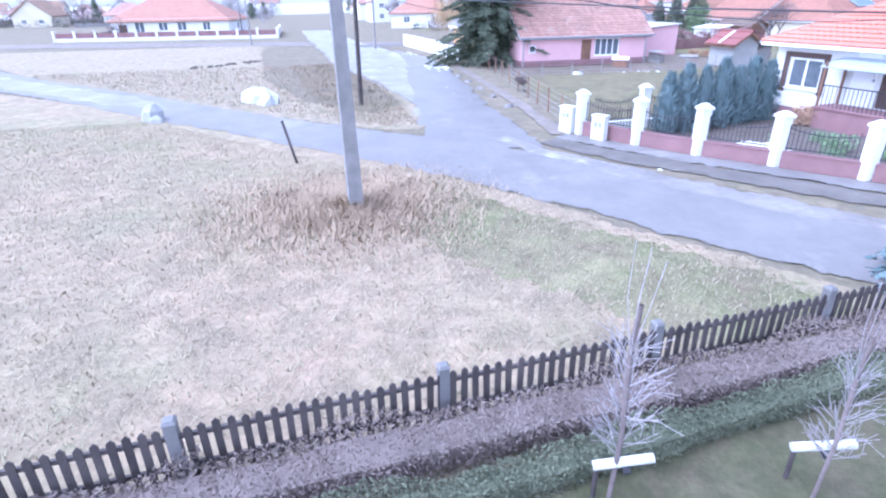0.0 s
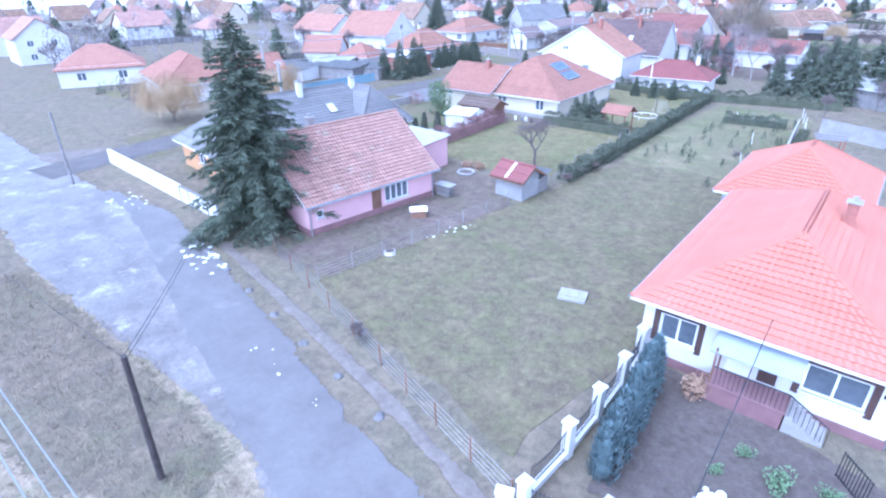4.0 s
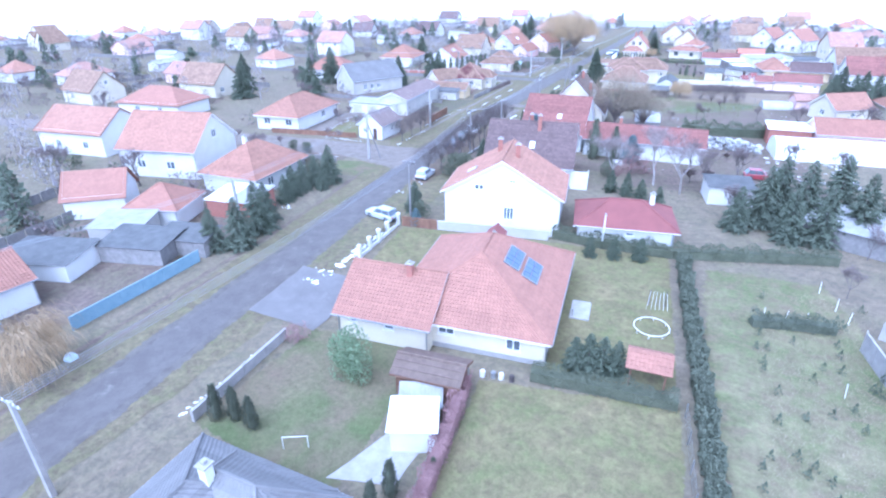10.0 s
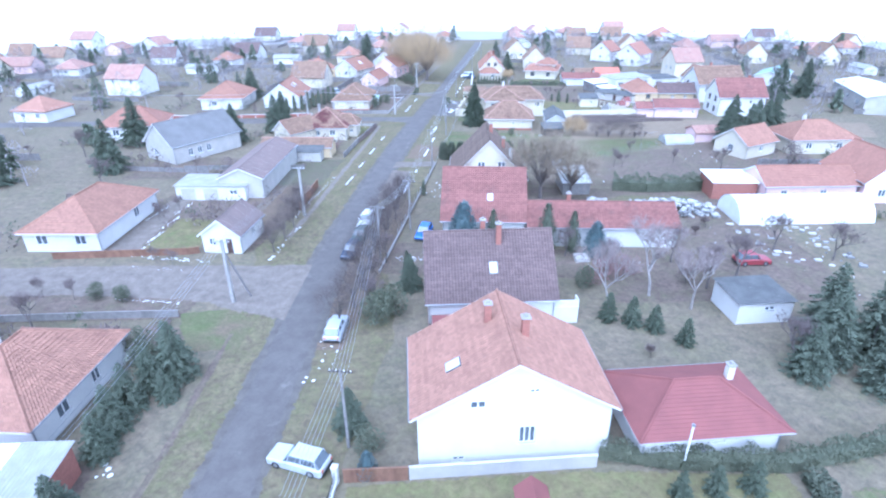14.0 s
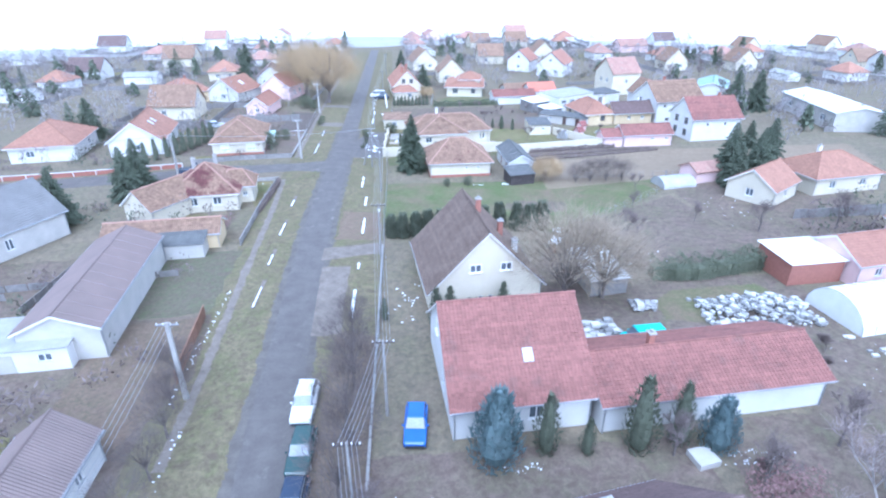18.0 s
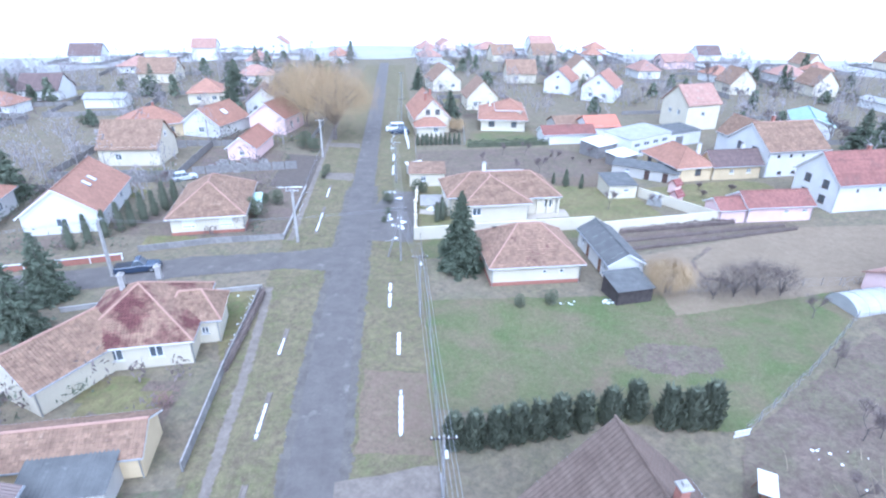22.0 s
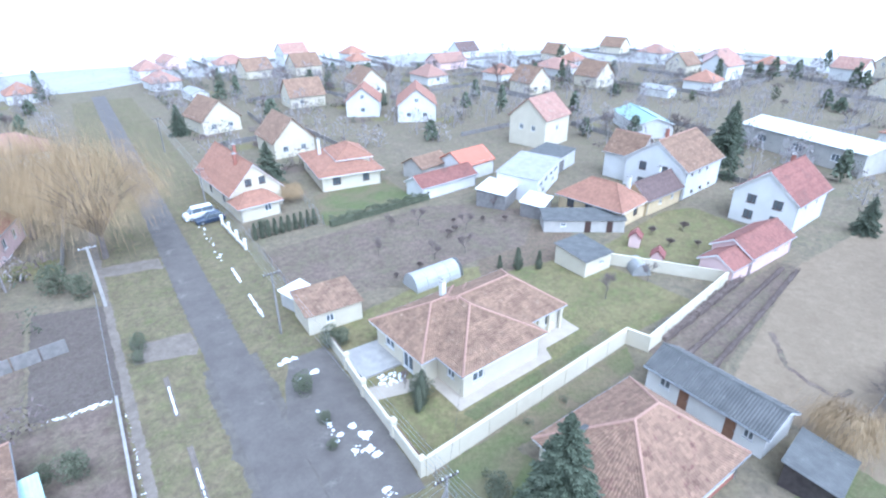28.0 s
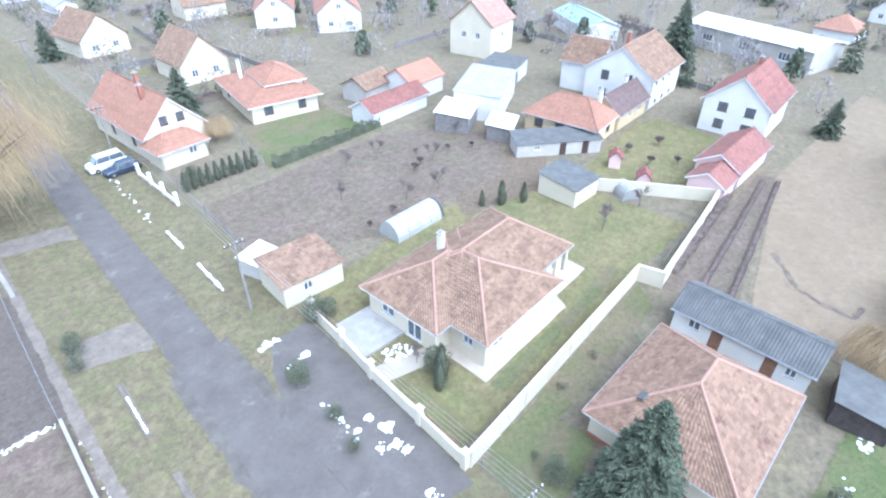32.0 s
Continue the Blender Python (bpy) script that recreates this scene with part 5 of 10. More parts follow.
base = house("cream bungalow with a two-tiered brownish hipped roof", spot(31.2, 205.0, 82), 14.6, 10.2, 3.0, 5.0, ORTILE, CREAM, "hip", 0.7, tile=0.32, course=0.4, windows=[("w", -2.6, 1, 1.4, 1.3), ("w", 2.6, 1, 1.2, 1.3), ("n", -3.5, 1, 1.3, 1.3)], chimneys=[(2.4, 3.0, 1.6, WHITE)], frame_mat=FRAMEB)
house("", spot(32.6, 204.2, 82), 7.4, 5.6, 4.7, 6.2, ORTILE, CREAM, "hip", 0.6, tile=0.32, course=0.4, onto=base)
house("long shed with a red roof and white wall", spot(42.6, 188.4, 6), 11.6, 4.4, 2.3, 3.6, BRICKTILE, WHITE, "gable", 0.3, category="shed", name="shed")
base = house("yellow farmhouse with an orange tile roof and an older dark wing", spot(57.2, 166.0, 100), 10.6, 7.0, 2.9, 5.3, ORTILE, YELLOW, "hip", 0.45, hip=3.2, tile=0.3, course=0.36, windows=[("n", -3.2, 1, 1.3, 1.3, 3), ("n", 0, 1, 1.3, 1.3, 3), ("n", 3.2, 1, 1.3, 1.3, 3), ("w", 0.8, 1, 1.2, 1.2)], chimneys=[(-3.2, -1.6, 0.9, WHITE)], frame_mat=FRAMEB)
house("", spot(66.2, 164.0, 6), 9.6, 4.8, 2.8, 4.8, BROWNTILE, YELLOW, "gable", 0.4, tile=0.3, course=0.36, windows=[("s", -1, 1.1, 0.8, 0.8), ("s", 2.4, 1.1, 0.8, 0.8)], chimneys=[(2.2, 0.4, 0.9, WHITE)], onto=base)
base = house("white two-storey house with a brown gable roof", spot(77.5, 168.5, 8), 12.4, 10.8, 5.1, 8.8, OLDTILE, WHITE, "gable", 0.5, tile=0.3, course=0.36, windows=[("w", -2.2, 3.4, 1.3, 1.4), ("w", 1.6, 3.4, 1.3, 1.4), ("w", -2.2, 0.8, 1.2, 1.2), ("s", -4, 3.6, 0.6, 0.5, 1), ("s", -1.4, 3.6, 0.6, 0.5, 1), ("s", 1.2, 3.6, 0.6, 0.5, 1), ("s", -3, 0.5, 0.9, 0.5, 2), ("s", 0, 0.5, 0.9, 0.5, 2), ("s", 3, 0.5, 0.9, 0.5, 2)], chimneys=[(-1.0, 1.4, 0.8)], frame_mat=FRAMEB)
house("", spot(74.6, 175.4, 98), 6.4, 6.0, 5.0, 8.0, OLDTILE, WHITE, "gable", 0.4, tile=0.3, course=0.36, onto=base)
house("white two-storey house with a brick-red gable roof", spot(77.6, 150.2, 6), 11.2, 8.6, 4.9, 8.4, BRICKTILE, WHITE, "gable", 0.5, tile=0.3, course=0.36, windows=[("w", -1.7, 3.2, 1.3, 1.3), ("w", 1.9, 3.2, 1.3, 1.3), ("w", -1.7, 0.8, 1.3, 1.3), ("w", 1.9, 0.8, 1.3, 1.3), ("s", -2, 3.2, 0.5, 0.5, 1), ("s", 2, 3.2, 0.5, 0.5, 1)], chimneys=[(2.6, 0.4, 0.7)], frame_mat=FRAMEB)
house("pink-walled outbuilding with a maroon roof", spot(62.0, 145.0, 3), 10.4, 5, 2.5, 4.0, BRICKTILE, PALEPINK, "gable", 0.3, category="shed", name="shed", windows=[("s", 1, 1.2, 0.7, 0.6), ("s", 4, 1.2, 0.7, 0.6)])
house("small pink annex with a maroon roof", spot(54.7, 144.2, 3), 4.2, 4.0, 2.2, 3.3, BRICKTILE, PALEPINK, "gable", 0.3, category="shed", name="shed")
lean_to("small cream hut with a grey sheet roof", spot(42.2, 155.4, 2), 4.6, 5.0, 2.2, 2.7, DARKSHEET, CREAM, windows=[("s", 0.6, 1.0, 0.8, 0.6)])
house("tall pale house with a pinkish gable roof", spot(77, 202, 15), 9.4, 9, 6.4, 10.2, PINKTILE, CREAM, "gable", 0.4, detail=False, windows=[("w", -1.5, 3.4, 1, 1.2), ("w", 1.5, 3.4, 1, 1.2), ("s", 0, 3.2, 1, 1.2)])
lean_to("open shelter with a pale flat sheet roof", spot(46.8, 178.4, 31), 6, 4.8, 2.5, 2.9, LIGHTSHEET, WOODGREY)
lean_to("low shelter with a pale sloping sheet roof", spot(49.0, 171.6, 31), 5, 3.4, 2.0, 2.4, LIGHTSHEET, WOODGREY)
lean_to("row of low sheds with dark patched sheet roofs", spot(50.6, 163.6, -34), 11.4, 3.4, 1.9, 2.3, DARKSHEET, GREYWALL, windows=[("s", -3, 0.9, 0.8, 0.6)], doors=[("s", 0.5, 0.9, 1.7), ("s", 3.6, 0.9, 1.7)])
lean_to("workshop with a grey flat roof and white walls", spot(55.7, 181.0, 31), 13, 7, 3.8, 4.2, ETERNIT, WHITE, windows=[("s", -4.5, 2.0, 1.8, 0.9), ("s", -1.5, 2.0, 1.8, 0.9), ("s", 1.5, 2.0, 1.8, 0.9), ("s", 4.5, 2.0, 1.8, 0.9), ("s", -3, 0.5, 1.4, 0.9), ("s", 3, 0.5, 1.4, 0.9)])
lean_to("white garage with a dark flat roof", spot(66.6, 187.2, 22), 9.5, 6, 2.9, 3.2, DARKSHEET, WHITE, doors=[("s", -1.5, 2.2, 2.1, WOODGREY)])
house("old shed with a brown tile roof", spot(44.6, 196.6, 12), 6.8, 5.0, 2.6, 4.0, OLDTILE, GREYWALL, "gable", 0.3, detail=False, category="shed", name="shed")
house("white shed with a bright red roof", spot(51.2, 193.2, 8), 7.6, 6.5, 2.9, 4.8, REDTILE, WHITE, "gable", 0.3, detail=False, category="shed", name="shed")
# west of the road
base = house("cream cottage with a patched hipped tile roof", spot(-17.6, 117.2, 97), 9.6, 9.4, 3.0, 6.1, PATCHTILE, CREAM, "hip", 0.5, tile=0.28, course=0.33, windows=[("w", -1.5, 1, 1.2, 1.2), ("w", 1.8, 1, 1.2, 1.2)], chimneys=[(1.5, 2.0, 0.2, CONC), (2.5, -1.0, 0.3, CONC)])
house("", spot(-13.6, 118.2, 8), 5.0, 4.6, 2.9, 4.6, OLDTILE, CREAM, "hip", 0.4, hip=1.5, tile=0.28, course=0.33, windows=[("s", 1.2, 1, 0.7, 0.8)], doors=[("s", -0.8, 0.9, 2.0, 0, WOOD)], onto=base)
house("", spot(-22.6, 111.3, 60), 7.5, 5.6, 2.8, 5.0, OLDTILE, CREAM, "gable", 0.35, tile=0.28, course=0.33, onto=base)
house("cream bungalow with an old brown hipped roof", spot(-20.6, 148.2, 97), 13, 9.4, 2.9, 5.9, OLDTILE, CREAM, "hip", 0.5, tile=0.28, course=0.33, windows=[("w", -2.4, 1, 1.7, 1.2, 3, 0.8), ("w", 2.4, 1, 1.7, 1.2, 3, 0.8)], plinth=BRICK)
house("house with a long bright orange-red roof and two skylights", spot(-40.5, 150, 100), 15, 9.5, 3.0, 6.4, ORTILE, WHITE, "gable", 0.5, tile=0, windows=[("w", 0, 1, 1.4, 1.2), ("s", 3, 1, 1.4, 1.2)], skylights=[(-1.5, -2.0, 0.9, 1.3), (0.8, -2.0, 0.9, 1.3)])
house("long shed with a mauve sheet roof and grey walls", spot(-19.3, 86.8, 96), 19, 6.8, 3.4, 4.9, PURPLESHEET, GREYWALL, "gable", 0.3, course=3.0, ribbed=True, category="shed", name="shed")
house("low shed with an orange clay tile roof", spot(-18.4, 101.6, 6), 13.6, 4.2, 2.2, 3.4, OLDTILE, YELLOW, "gable", 0.3, tile=0.28, course=0.33, category="shed", name="shed")
lean_to("grey hut with a sloping sheet roof", spot(-15.4, 98.6, 6), 5.4, 3.0, 1.9, 2.4, DARKSHEET, GREYWALL)
house("tiny white gabled cottage with a mauve roof", spot(-11.9, 62.0, 92), 6.8, 5.0, 2.7, 4.6, PURPLESHEET, WHITE, "gable", 0.35, course=1.5, ribbed=True, windows=[("w", -1.2, 1, 0.9, 1.0), ("s", 0.5, 1, 0.9, 1.0)], doors=[("w", 1.0, 0.8, 2.0, 0, FRAMEB)])
house("white bungalow with an orange hipped roof", spot(-33.2, 63.8, 97), 15, 9.6, 3.0, 5.8, ORTILE, WHITE, "hip", 0.5, tile=0, windows=[("w", -2.5, 1, 1.5, 1.3), ("w", 2.5, 1, 1.5, 1.3), ("s", 2, 1, 1.3, 1.3)])
lean_to("row of white garages with a grey flat roof", spot(-23, 78.2, 6), 11, 5, 2.4, 2.6, ETERNIT, WHITE, "garage", "garage", doors=[("s", -3.6, 2.3, 1.9, GREYWALL), ("s", 0, 2.3, 1.9, GREYWALL)], windows=[("s", 3.6, 1, 1.2, 0.8)])
house("white bungalow with an orange hipped tile roof", spot(-13.8, 31.2, 95), 11.5, 9.2, 3.0, 6.1, ORTILE, WHITE, "hip", 0.5, tile=0.3, course=0.34, windows=[("s", -2.5, 0.9, 1.3, 1.2), ("s", 1.5, 0.9, 1.0, 1.2)], chimneys=[(-0.5, 0.8, 0.7, WHITE)])
lean_to("shed with a pale sheet roof and brick sides", spot(-8.8, 21.3, 10), 3.2, 5.4, 2.3, 2.7, LIGHTSHEET, BRICK)
lean_to("shed with a grey sheet roof and brick sides", spot(-5.6, 21.9, 10), 3.1, 5.4, 2.35, 2.75, ETERNIT, BRICK)
house("small outbuilding with a salmon roof", spot(-14.2, 15.8, 20), 6.5, 6, 2.6, 4.6, SALMON, WHITE, "hip", 0.4, tile=0, category="shed", name="shed")
house("tall white house with a steep orange roof and dormer", spot(-30, 31.5, 15), 13, 11, 4.6, 8.8, ORTILE, WHITE, "gable", 0.5, tile=0, windows=[("s", -3, 1.4, 1.4, 1.2), ("s", 2, 1.4, 1.4, 1.2), ("e", 0, 5.2, 1.2, 1.2)])
house("white house with an orange gable roof", spot(-54, 33, 10), 14, 10, 4.2, 7.4, ORTILE, WHITE, "gable", 0.5, detail=False, windows=[("s", -3, 1.2, 1.2, 1.2), ("s", 3, 1.2, 1.2, 1.2)])
house("wide pale house with a broad red hipped roof", spot(-26.2, -70.8, 82), 20, 13, 3.0, 6.9, SALMON, WHITE, "hip", 0.6, detail=False, windows=[("s", -1.2, 1, 1.6, 1.4), ("s", 2.0, 1, 1.6, 1.4), ("s", 6.2, 1, 1.4, 1.4), ("s", -5.2, 0.8, 1.7, 1.7), ("e", 0, 1, 1.4, 1.3)], doors=[("s", -8, 1.4, 2.1)])
house("white bungalow with a red hipped roof", spot(-34.5, -24, 75), 12.5, 9.5, 3.2, 6.2, SALMON, WHITE, "hip", 0.5, detail=False, windows=[("s", -3, 1, 1.4, 1.3), ("s", 3, 1, 1.4, 1.3)])
base = house("white bungalow with a broad salmon hipped roof", spot(-12.4, -17.3, -6), 15.4, 10.0, 3.0, 6.0, SALMON, WHITE, "hip", 0.5, tile=0.3, course=0.34, windows=[("e", -2.5, 0.9, 1.4, 1.3), ("e", 2.0, 0.9, 1.6, 1.3), ("s", 3, 0.9, 1.4, 1.3)])
house("", spot(-11.2, -8.4, 84), 10, 6.4, 2.9, 4.9, SALMON, WHITE, "gable", 0.4, tile=0.3, course=0.34, windows=[("s", 1, 0.9, 1.2, 1.2)], onto=base)
lean_to("open garage with a dark sheet roof and white doors", spot(-13.5, 0.8, 20), 8, 5, 2.0, 2.4, DARKSHEET, WHITE, doors=[("s", -1.8, 2.2, 1.8, FRAMEW)])
lean_to("low lean-to with rusty dark sheets", spot(-4.2, 10.6, 15), 6, 3.4, 1.9, 2.3, DARKSHEET, WOODGREY)
# further houses of the neighbourhood
house("long low hall with pink walls and a red tile roof", spot(68.0, 89.4, 9), 14, 7, 2.9, 4.8, SALMON, PALEPINK, "gable", 0.4, tile=0, windows=[("s", -4, 1, 1, 1), ("s", 2, 1, 1, 1)])
house("pink house with a steep red roof", spot(79.5, 92.0, 100), 10, 9, 3.6, 7.2, SALMON, PALEPINK, "gable", 0.4, tile=0, windows=[("w", -1.5, 1, 1.2, 1.2), ("w", 1.5, 1, 1.2, 1.2), ("n", 0, 1, 1.2, 1.2)])
lean_to("shelter with a pale flat sheet roof", spot(57.5, 88.6, 5), 6.6, 5.4, 2.7, 3.0, LIGHTSHEET, BRICK)
lean_to("white hut with a dark flat felt roof", spot(49.0, 52.9, 13), 5.6, 4.6, 2.4, 2.6, DARKSHEET, WHITE, windows=[("s", 0.4, 1.4, 1.1, 0.5)])
house("small house with an orange gable roof", spot(68.2, 113.2, 35), 8.5, 7, 2.8, 5.2, ORTILE, CREAM, "gable", 0.4, tile=0, windows=[("w", 0, 1, 1.2, 1.2), ("s", 0, 1, 1, 1)])
house("low house with an orange-red hipped roof", spot(82, 118, 10), 13, 9, 3, 5.6, ORTILE, CREAM, "hip", 0.4, tile=0, windows=[("s", -3, 1, 1.2, 1.2), ("s", 3, 1, 1.2, 1.2)], chimneys=[(-2, 0.5, 0.9, WHITE)])
house("small shed with a faded pinkish roof", spot(62.8, 121.8, 15), 5.5, 4, 2.2, 3.2, PINKTILE, PALEPINK, "gable", 0.3, detail=False, category="shed", name="shed")
house("white house with two steep red gables", spot(67.5, 238.5, 60), 13, 9.5, 4.4, 8.2, SALMON, WHITE, "gable", 0.4, detail=False, windows=[("w", -2, 1.2, 1.2, 1.2), ("w", 2, 1.2, 1.2, 1.2), ("w", 0, 4.8, 1.1, 1.1), ("s", 2, 1.2, 1.2, 1.2)])
house("white house with a steep pink-red gable", spot(58, 250, 60), 10, 8.5, 4.2, 7.6, SALMON, WHITE, "gable", 0.4, detail=False, windows=[("w", 0, 1.2, 1.2, 1.2), ("w", 0, 4.6, 1.1, 1.1)])
house("ochre house with an orange hipped roof and porch", spot(-49, 197.5, 30), 12, 10, 3.2, 6.0, ORTILE, YELLOW, "hip", 0.5, tile=0, windows=[("s", -3, 1, 1.4, 1.3), ("s", 3, 1, 1.4, 1.3)], chimneys=[(1, 0.5, 0.8)])
house("house with a broad orange roof and one skylight", spot(-35.5, 199.5, 70), 11, 9.5, 3.0, 6.2, ORTILE, WHITE, "gable", 0.5, tile=0, windows=[("w", 0, 1, 1.4, 1.2)], skylights=[(0, -2.4, 1.3, 1.6)])
house("pale pink house with a half-hipped red roof", spot(-22.3, 201.5, 75), 10, 8.5, 3.8, 6.8, SALMON, PALEPINK, "gable", 0.4, tile=0, windows=[("s", -1.5, 1.2, 1.2, 1.3), ("s", 2, 1.2, 1.2, 1.3)])
house("low outbuilding with a red gable roof", spot(-23.5, 181.5, 85), 11, 5.4, 2.6, 4.6, SALMON, PALEPINK, "gable", 0.35, tile=0, category="shed", name="shed", windows=[("w", 0, 1, 1, 0.9)])
house("cream house with a tall orange pyramid roof", spot(-48, 234.5, 10), 9.5, 9.5, 3.6, 6.6, ORTILE, CREAM, "hip", 0.5, detail=False, windows=[("s", -2, 1.2, 1.2, 1.2), ("s", 2, 1.2, 1.2, 1.2)])
house("white house with a large orange roof", spot(-56, 146, 100), 13, 11, 3.2, 6.4, ORTILE, WHITE, "hip", 0.5, tile=0, windows=[("w", -2, 1, 1.4, 1.2), ("s", 2, 1, 1.4, 1.2)])
house("house with a broad salmon hipped roof", spot(-61, 113, 20), 13, 10, 3.2, 6.2, SALMON, WHITE, "hip", 0.5, tile=0, windows=[("s", -3, 1, 1.3, 1.3), ("s", 3, 1, 1.3, 1.3)])
house("grey half-finished house with a slate-grey roof", spot(-40, 101, 65), 15, 9, 3.6, 7.2, GREYTILE, GREYWALL, "gable", 0.4, tile=0, windows=[("w", -1.5, 1, 1.2, 1.3), ("s", -4, 1, 1, 1.4), ("s", -2, 1, 1, 1.4), ("s", 0, 1, 1, 1.4)])
house("low house with a salmon hipped roof", spot(-67, 58, 10), 16, 10, 3.2, 6.0, SALMON, WHITE, "hip", 0.5, detail=False, windows=[("s", -3, 1, 1.3, 1.3), ("s", 3, 1, 1.3, 1.3)])
lean_to("rambling carport with pale and rusty sheet roofs", spot(-7.6, 7.4, 18), 7.4, 4.6, 2.0, 2.4, DARKSHEET, WOODGREY)
lean_to("rambling shed with a pale sheet roof", spot(-13.6, 9.6, 25), 6, 4.4, 2.1, 2.5, ETERNIT, GREYWALL)
house("white gabled cottage with a red roof", spot(-24, 14, 40), 7, 6, 3.0, 5.6, SALMON, WHITE, "gable", 0.4, detail=False, windows=[("w", 0, 1, 1, 1)])

house("long grey commercial hall with a pale sheet roof", spot(116, 163, 80), 26, 11, 4.2, 5.4, LIGHTSHEET, GREYWALL, "gable", 0.3, tile=0, course=2.0, windows=[("n", -8, 1.5, 2.2, 1.4, 3), ("n", 0, 1.5, 2.2, 1.4, 3), ("n", 8, 1.5, 2.2, 1.4, 3)], category="hall", name="hall")
house("low white workshop with a pale green roof", spot(104, 196, 60), 16, 8, 3.2, 4.6, surface("pale_green_roof", (0.3, 0.4, 0.37), (0.26, 0.35, 0.33), 0.8, 0.7), WHITE, "gable", 0.3, tile=0, course=2.0, category="hall", name="hall")
# the rest of the village, built from a few kinds and set out along unseen streets
# roofs mostly take the paler tiles, haze over the distance put into their colour
FAR = [
    house("distant white house with a haze-paled red hipped roof", spot(-95, 20), 12, 9.5, 3.1, 6.0, PINKTILE, WHITE, "hip", 0.5, detail=False, windows=[("s", -3, 1, 1.4, 1.3), ("s", 3, 1, 1.4, 1.3), ("w", 0, 1, 1.4, 1.3)], group="village houses"),
    house("distant cream house with a steep red gable roof", spot(-95, 60), 11, 9, 3.4, 7.4, OLDTILE, CREAM, "gable", 0.4, detail=False, windows=[("w", -2, 1, 1.2, 1.2), ("w", 2, 1, 1.2, 1.2), ("s", -2, 1, 1.2, 1.2), ("e", 0, 4.3, 1, 1)], group="village houses"),
    house("distant pale pink house with a weathered, haze-paled tile roof", spot(-95, 90), 13, 8.5, 3.0, 5.6, PINKTILE, PALEPINK, "gable", 0.4, detail=False, windows=[("s", -3, 1, 1.3, 1.2), ("s", 3, 1, 1.3, 1.2)], group="village houses"),
    house("distant white cottage with an orange pyramid roof", spot(-95, 125), 9, 9, 3.0, 5.8, ORTILE, WHITE, "hip", 0.4, detail=False, windows=[("s", -2, 1, 1.2, 1.2), ("s", 2, 1, 1.2, 1.2)], group="village houses"),
    house("distant two-storey white house with a red gable roof", spot(-95, 160), 11, 9, 5.2, 8.6, PINKTILE, WHITE, "gable", 0.4, detail=False, windows=[("w", -2, 3.4, 1.2, 1.2), ("w", 2, 3.4, 1.2, 1.2), ("w", -2, 0.9, 1.2, 1.2), ("s", -3, 3.4, 1.1, 1.2), ("s", 3, 3.4, 1.1, 1.2)], group="village houses"),
    house("distant low shed with a grey sheet roof", spot(-95, 200), 10, 5, 2.4, 3.4, ETERNIT, WHITE, "gable", 0.3, detail=False, category="shed", name="shed", group="village sheds"),
    house("distant house with a brown gable roof", spot(-95, 240), 11, 9, 3.2, 7.0, BROWNTILE, WHITE, "gable", 0.4, detail=False, windows=[("w", -2, 1, 1.2, 1.2), ("w", 2, 1, 1.2, 1.2)], group="village houses"),
]
random.seed(21)
BUILT = [(ob.matrix_basis.translation.x, ob.matrix_basis.translation.y) for ob in scene.objects if ob.parent is None and ob.get("category") in ("house", "shed", "garage", "hall")]


def open_spot(x, y, gap):
    """Whether a place is clear of the houses, the streets and the open plots."""
    if any((x - a) ** 2 + (y - b) ** 2 < gap * gap for a, b in BUILT):
        return False
    if abs(x) < 12 and y > 50 or abs(x - 8) < 16 and -60 < y < 50 or -60 < y < -30:
        return False
    if x < 0 and (abs(y - (54 + 0.2 * x)) < 9 or abs(y - (133.4 + 0.16 * x)) < 9):
        return False
    if 4 < x < 84 and 140 < y < 212:
        return False
    return not (x > 9 and x < 66 and -30 < y < 185) and not (30 < x < 110 and -95 < y < 30) and not (35 < x < 105 and 118 < y < 142)


for i in range(340):
    a, r = rnd(-0.62, math.pi + 1.05), 60 + 232 * math.sqrt(random.random())
    x, y = 18 + r * math.cos(a), 55 + r * math.sin(a) * 1.08
    x, y = round(x / 24) * 24 + rnd(-6, 6), round(y / 25) * 25 + rnd(-6, 6)
    if open_spot(x, y, 17):
        BUILT.append((x, y))
        k = random.choice([0, 0, 1, 1, 2, 3, 3, 4, 5, 6])
        s = rnd(0.88, 1.1)
        copy_thing(FAR[k], spot(x, y, random.choice([0, 90, 90, 180]) + rnd(-4, 12)) @ Matrix.Diagonal((s, s, rnd(0.9, 1.08), 1)))

# ---- trees, hedges, shrubs ----
def plant(t, spots, group="", turn=True):
    """Sets copies of a plant at (x, y, scale)."""
    if group:
        t["group"] = group
    for i, (x, y, s) in enumerate(spots):
        m = spot(x, y, rnd(0, 360) if turn else 0) @ Matrix.Diagonal((s * rnd(0.92, 1.08), s * rnd(0.92, 1.08), s, 1))
        if i < len(spots) - 1:
            copy_thing(t, m)
        else:
            t.matrix_basis = m


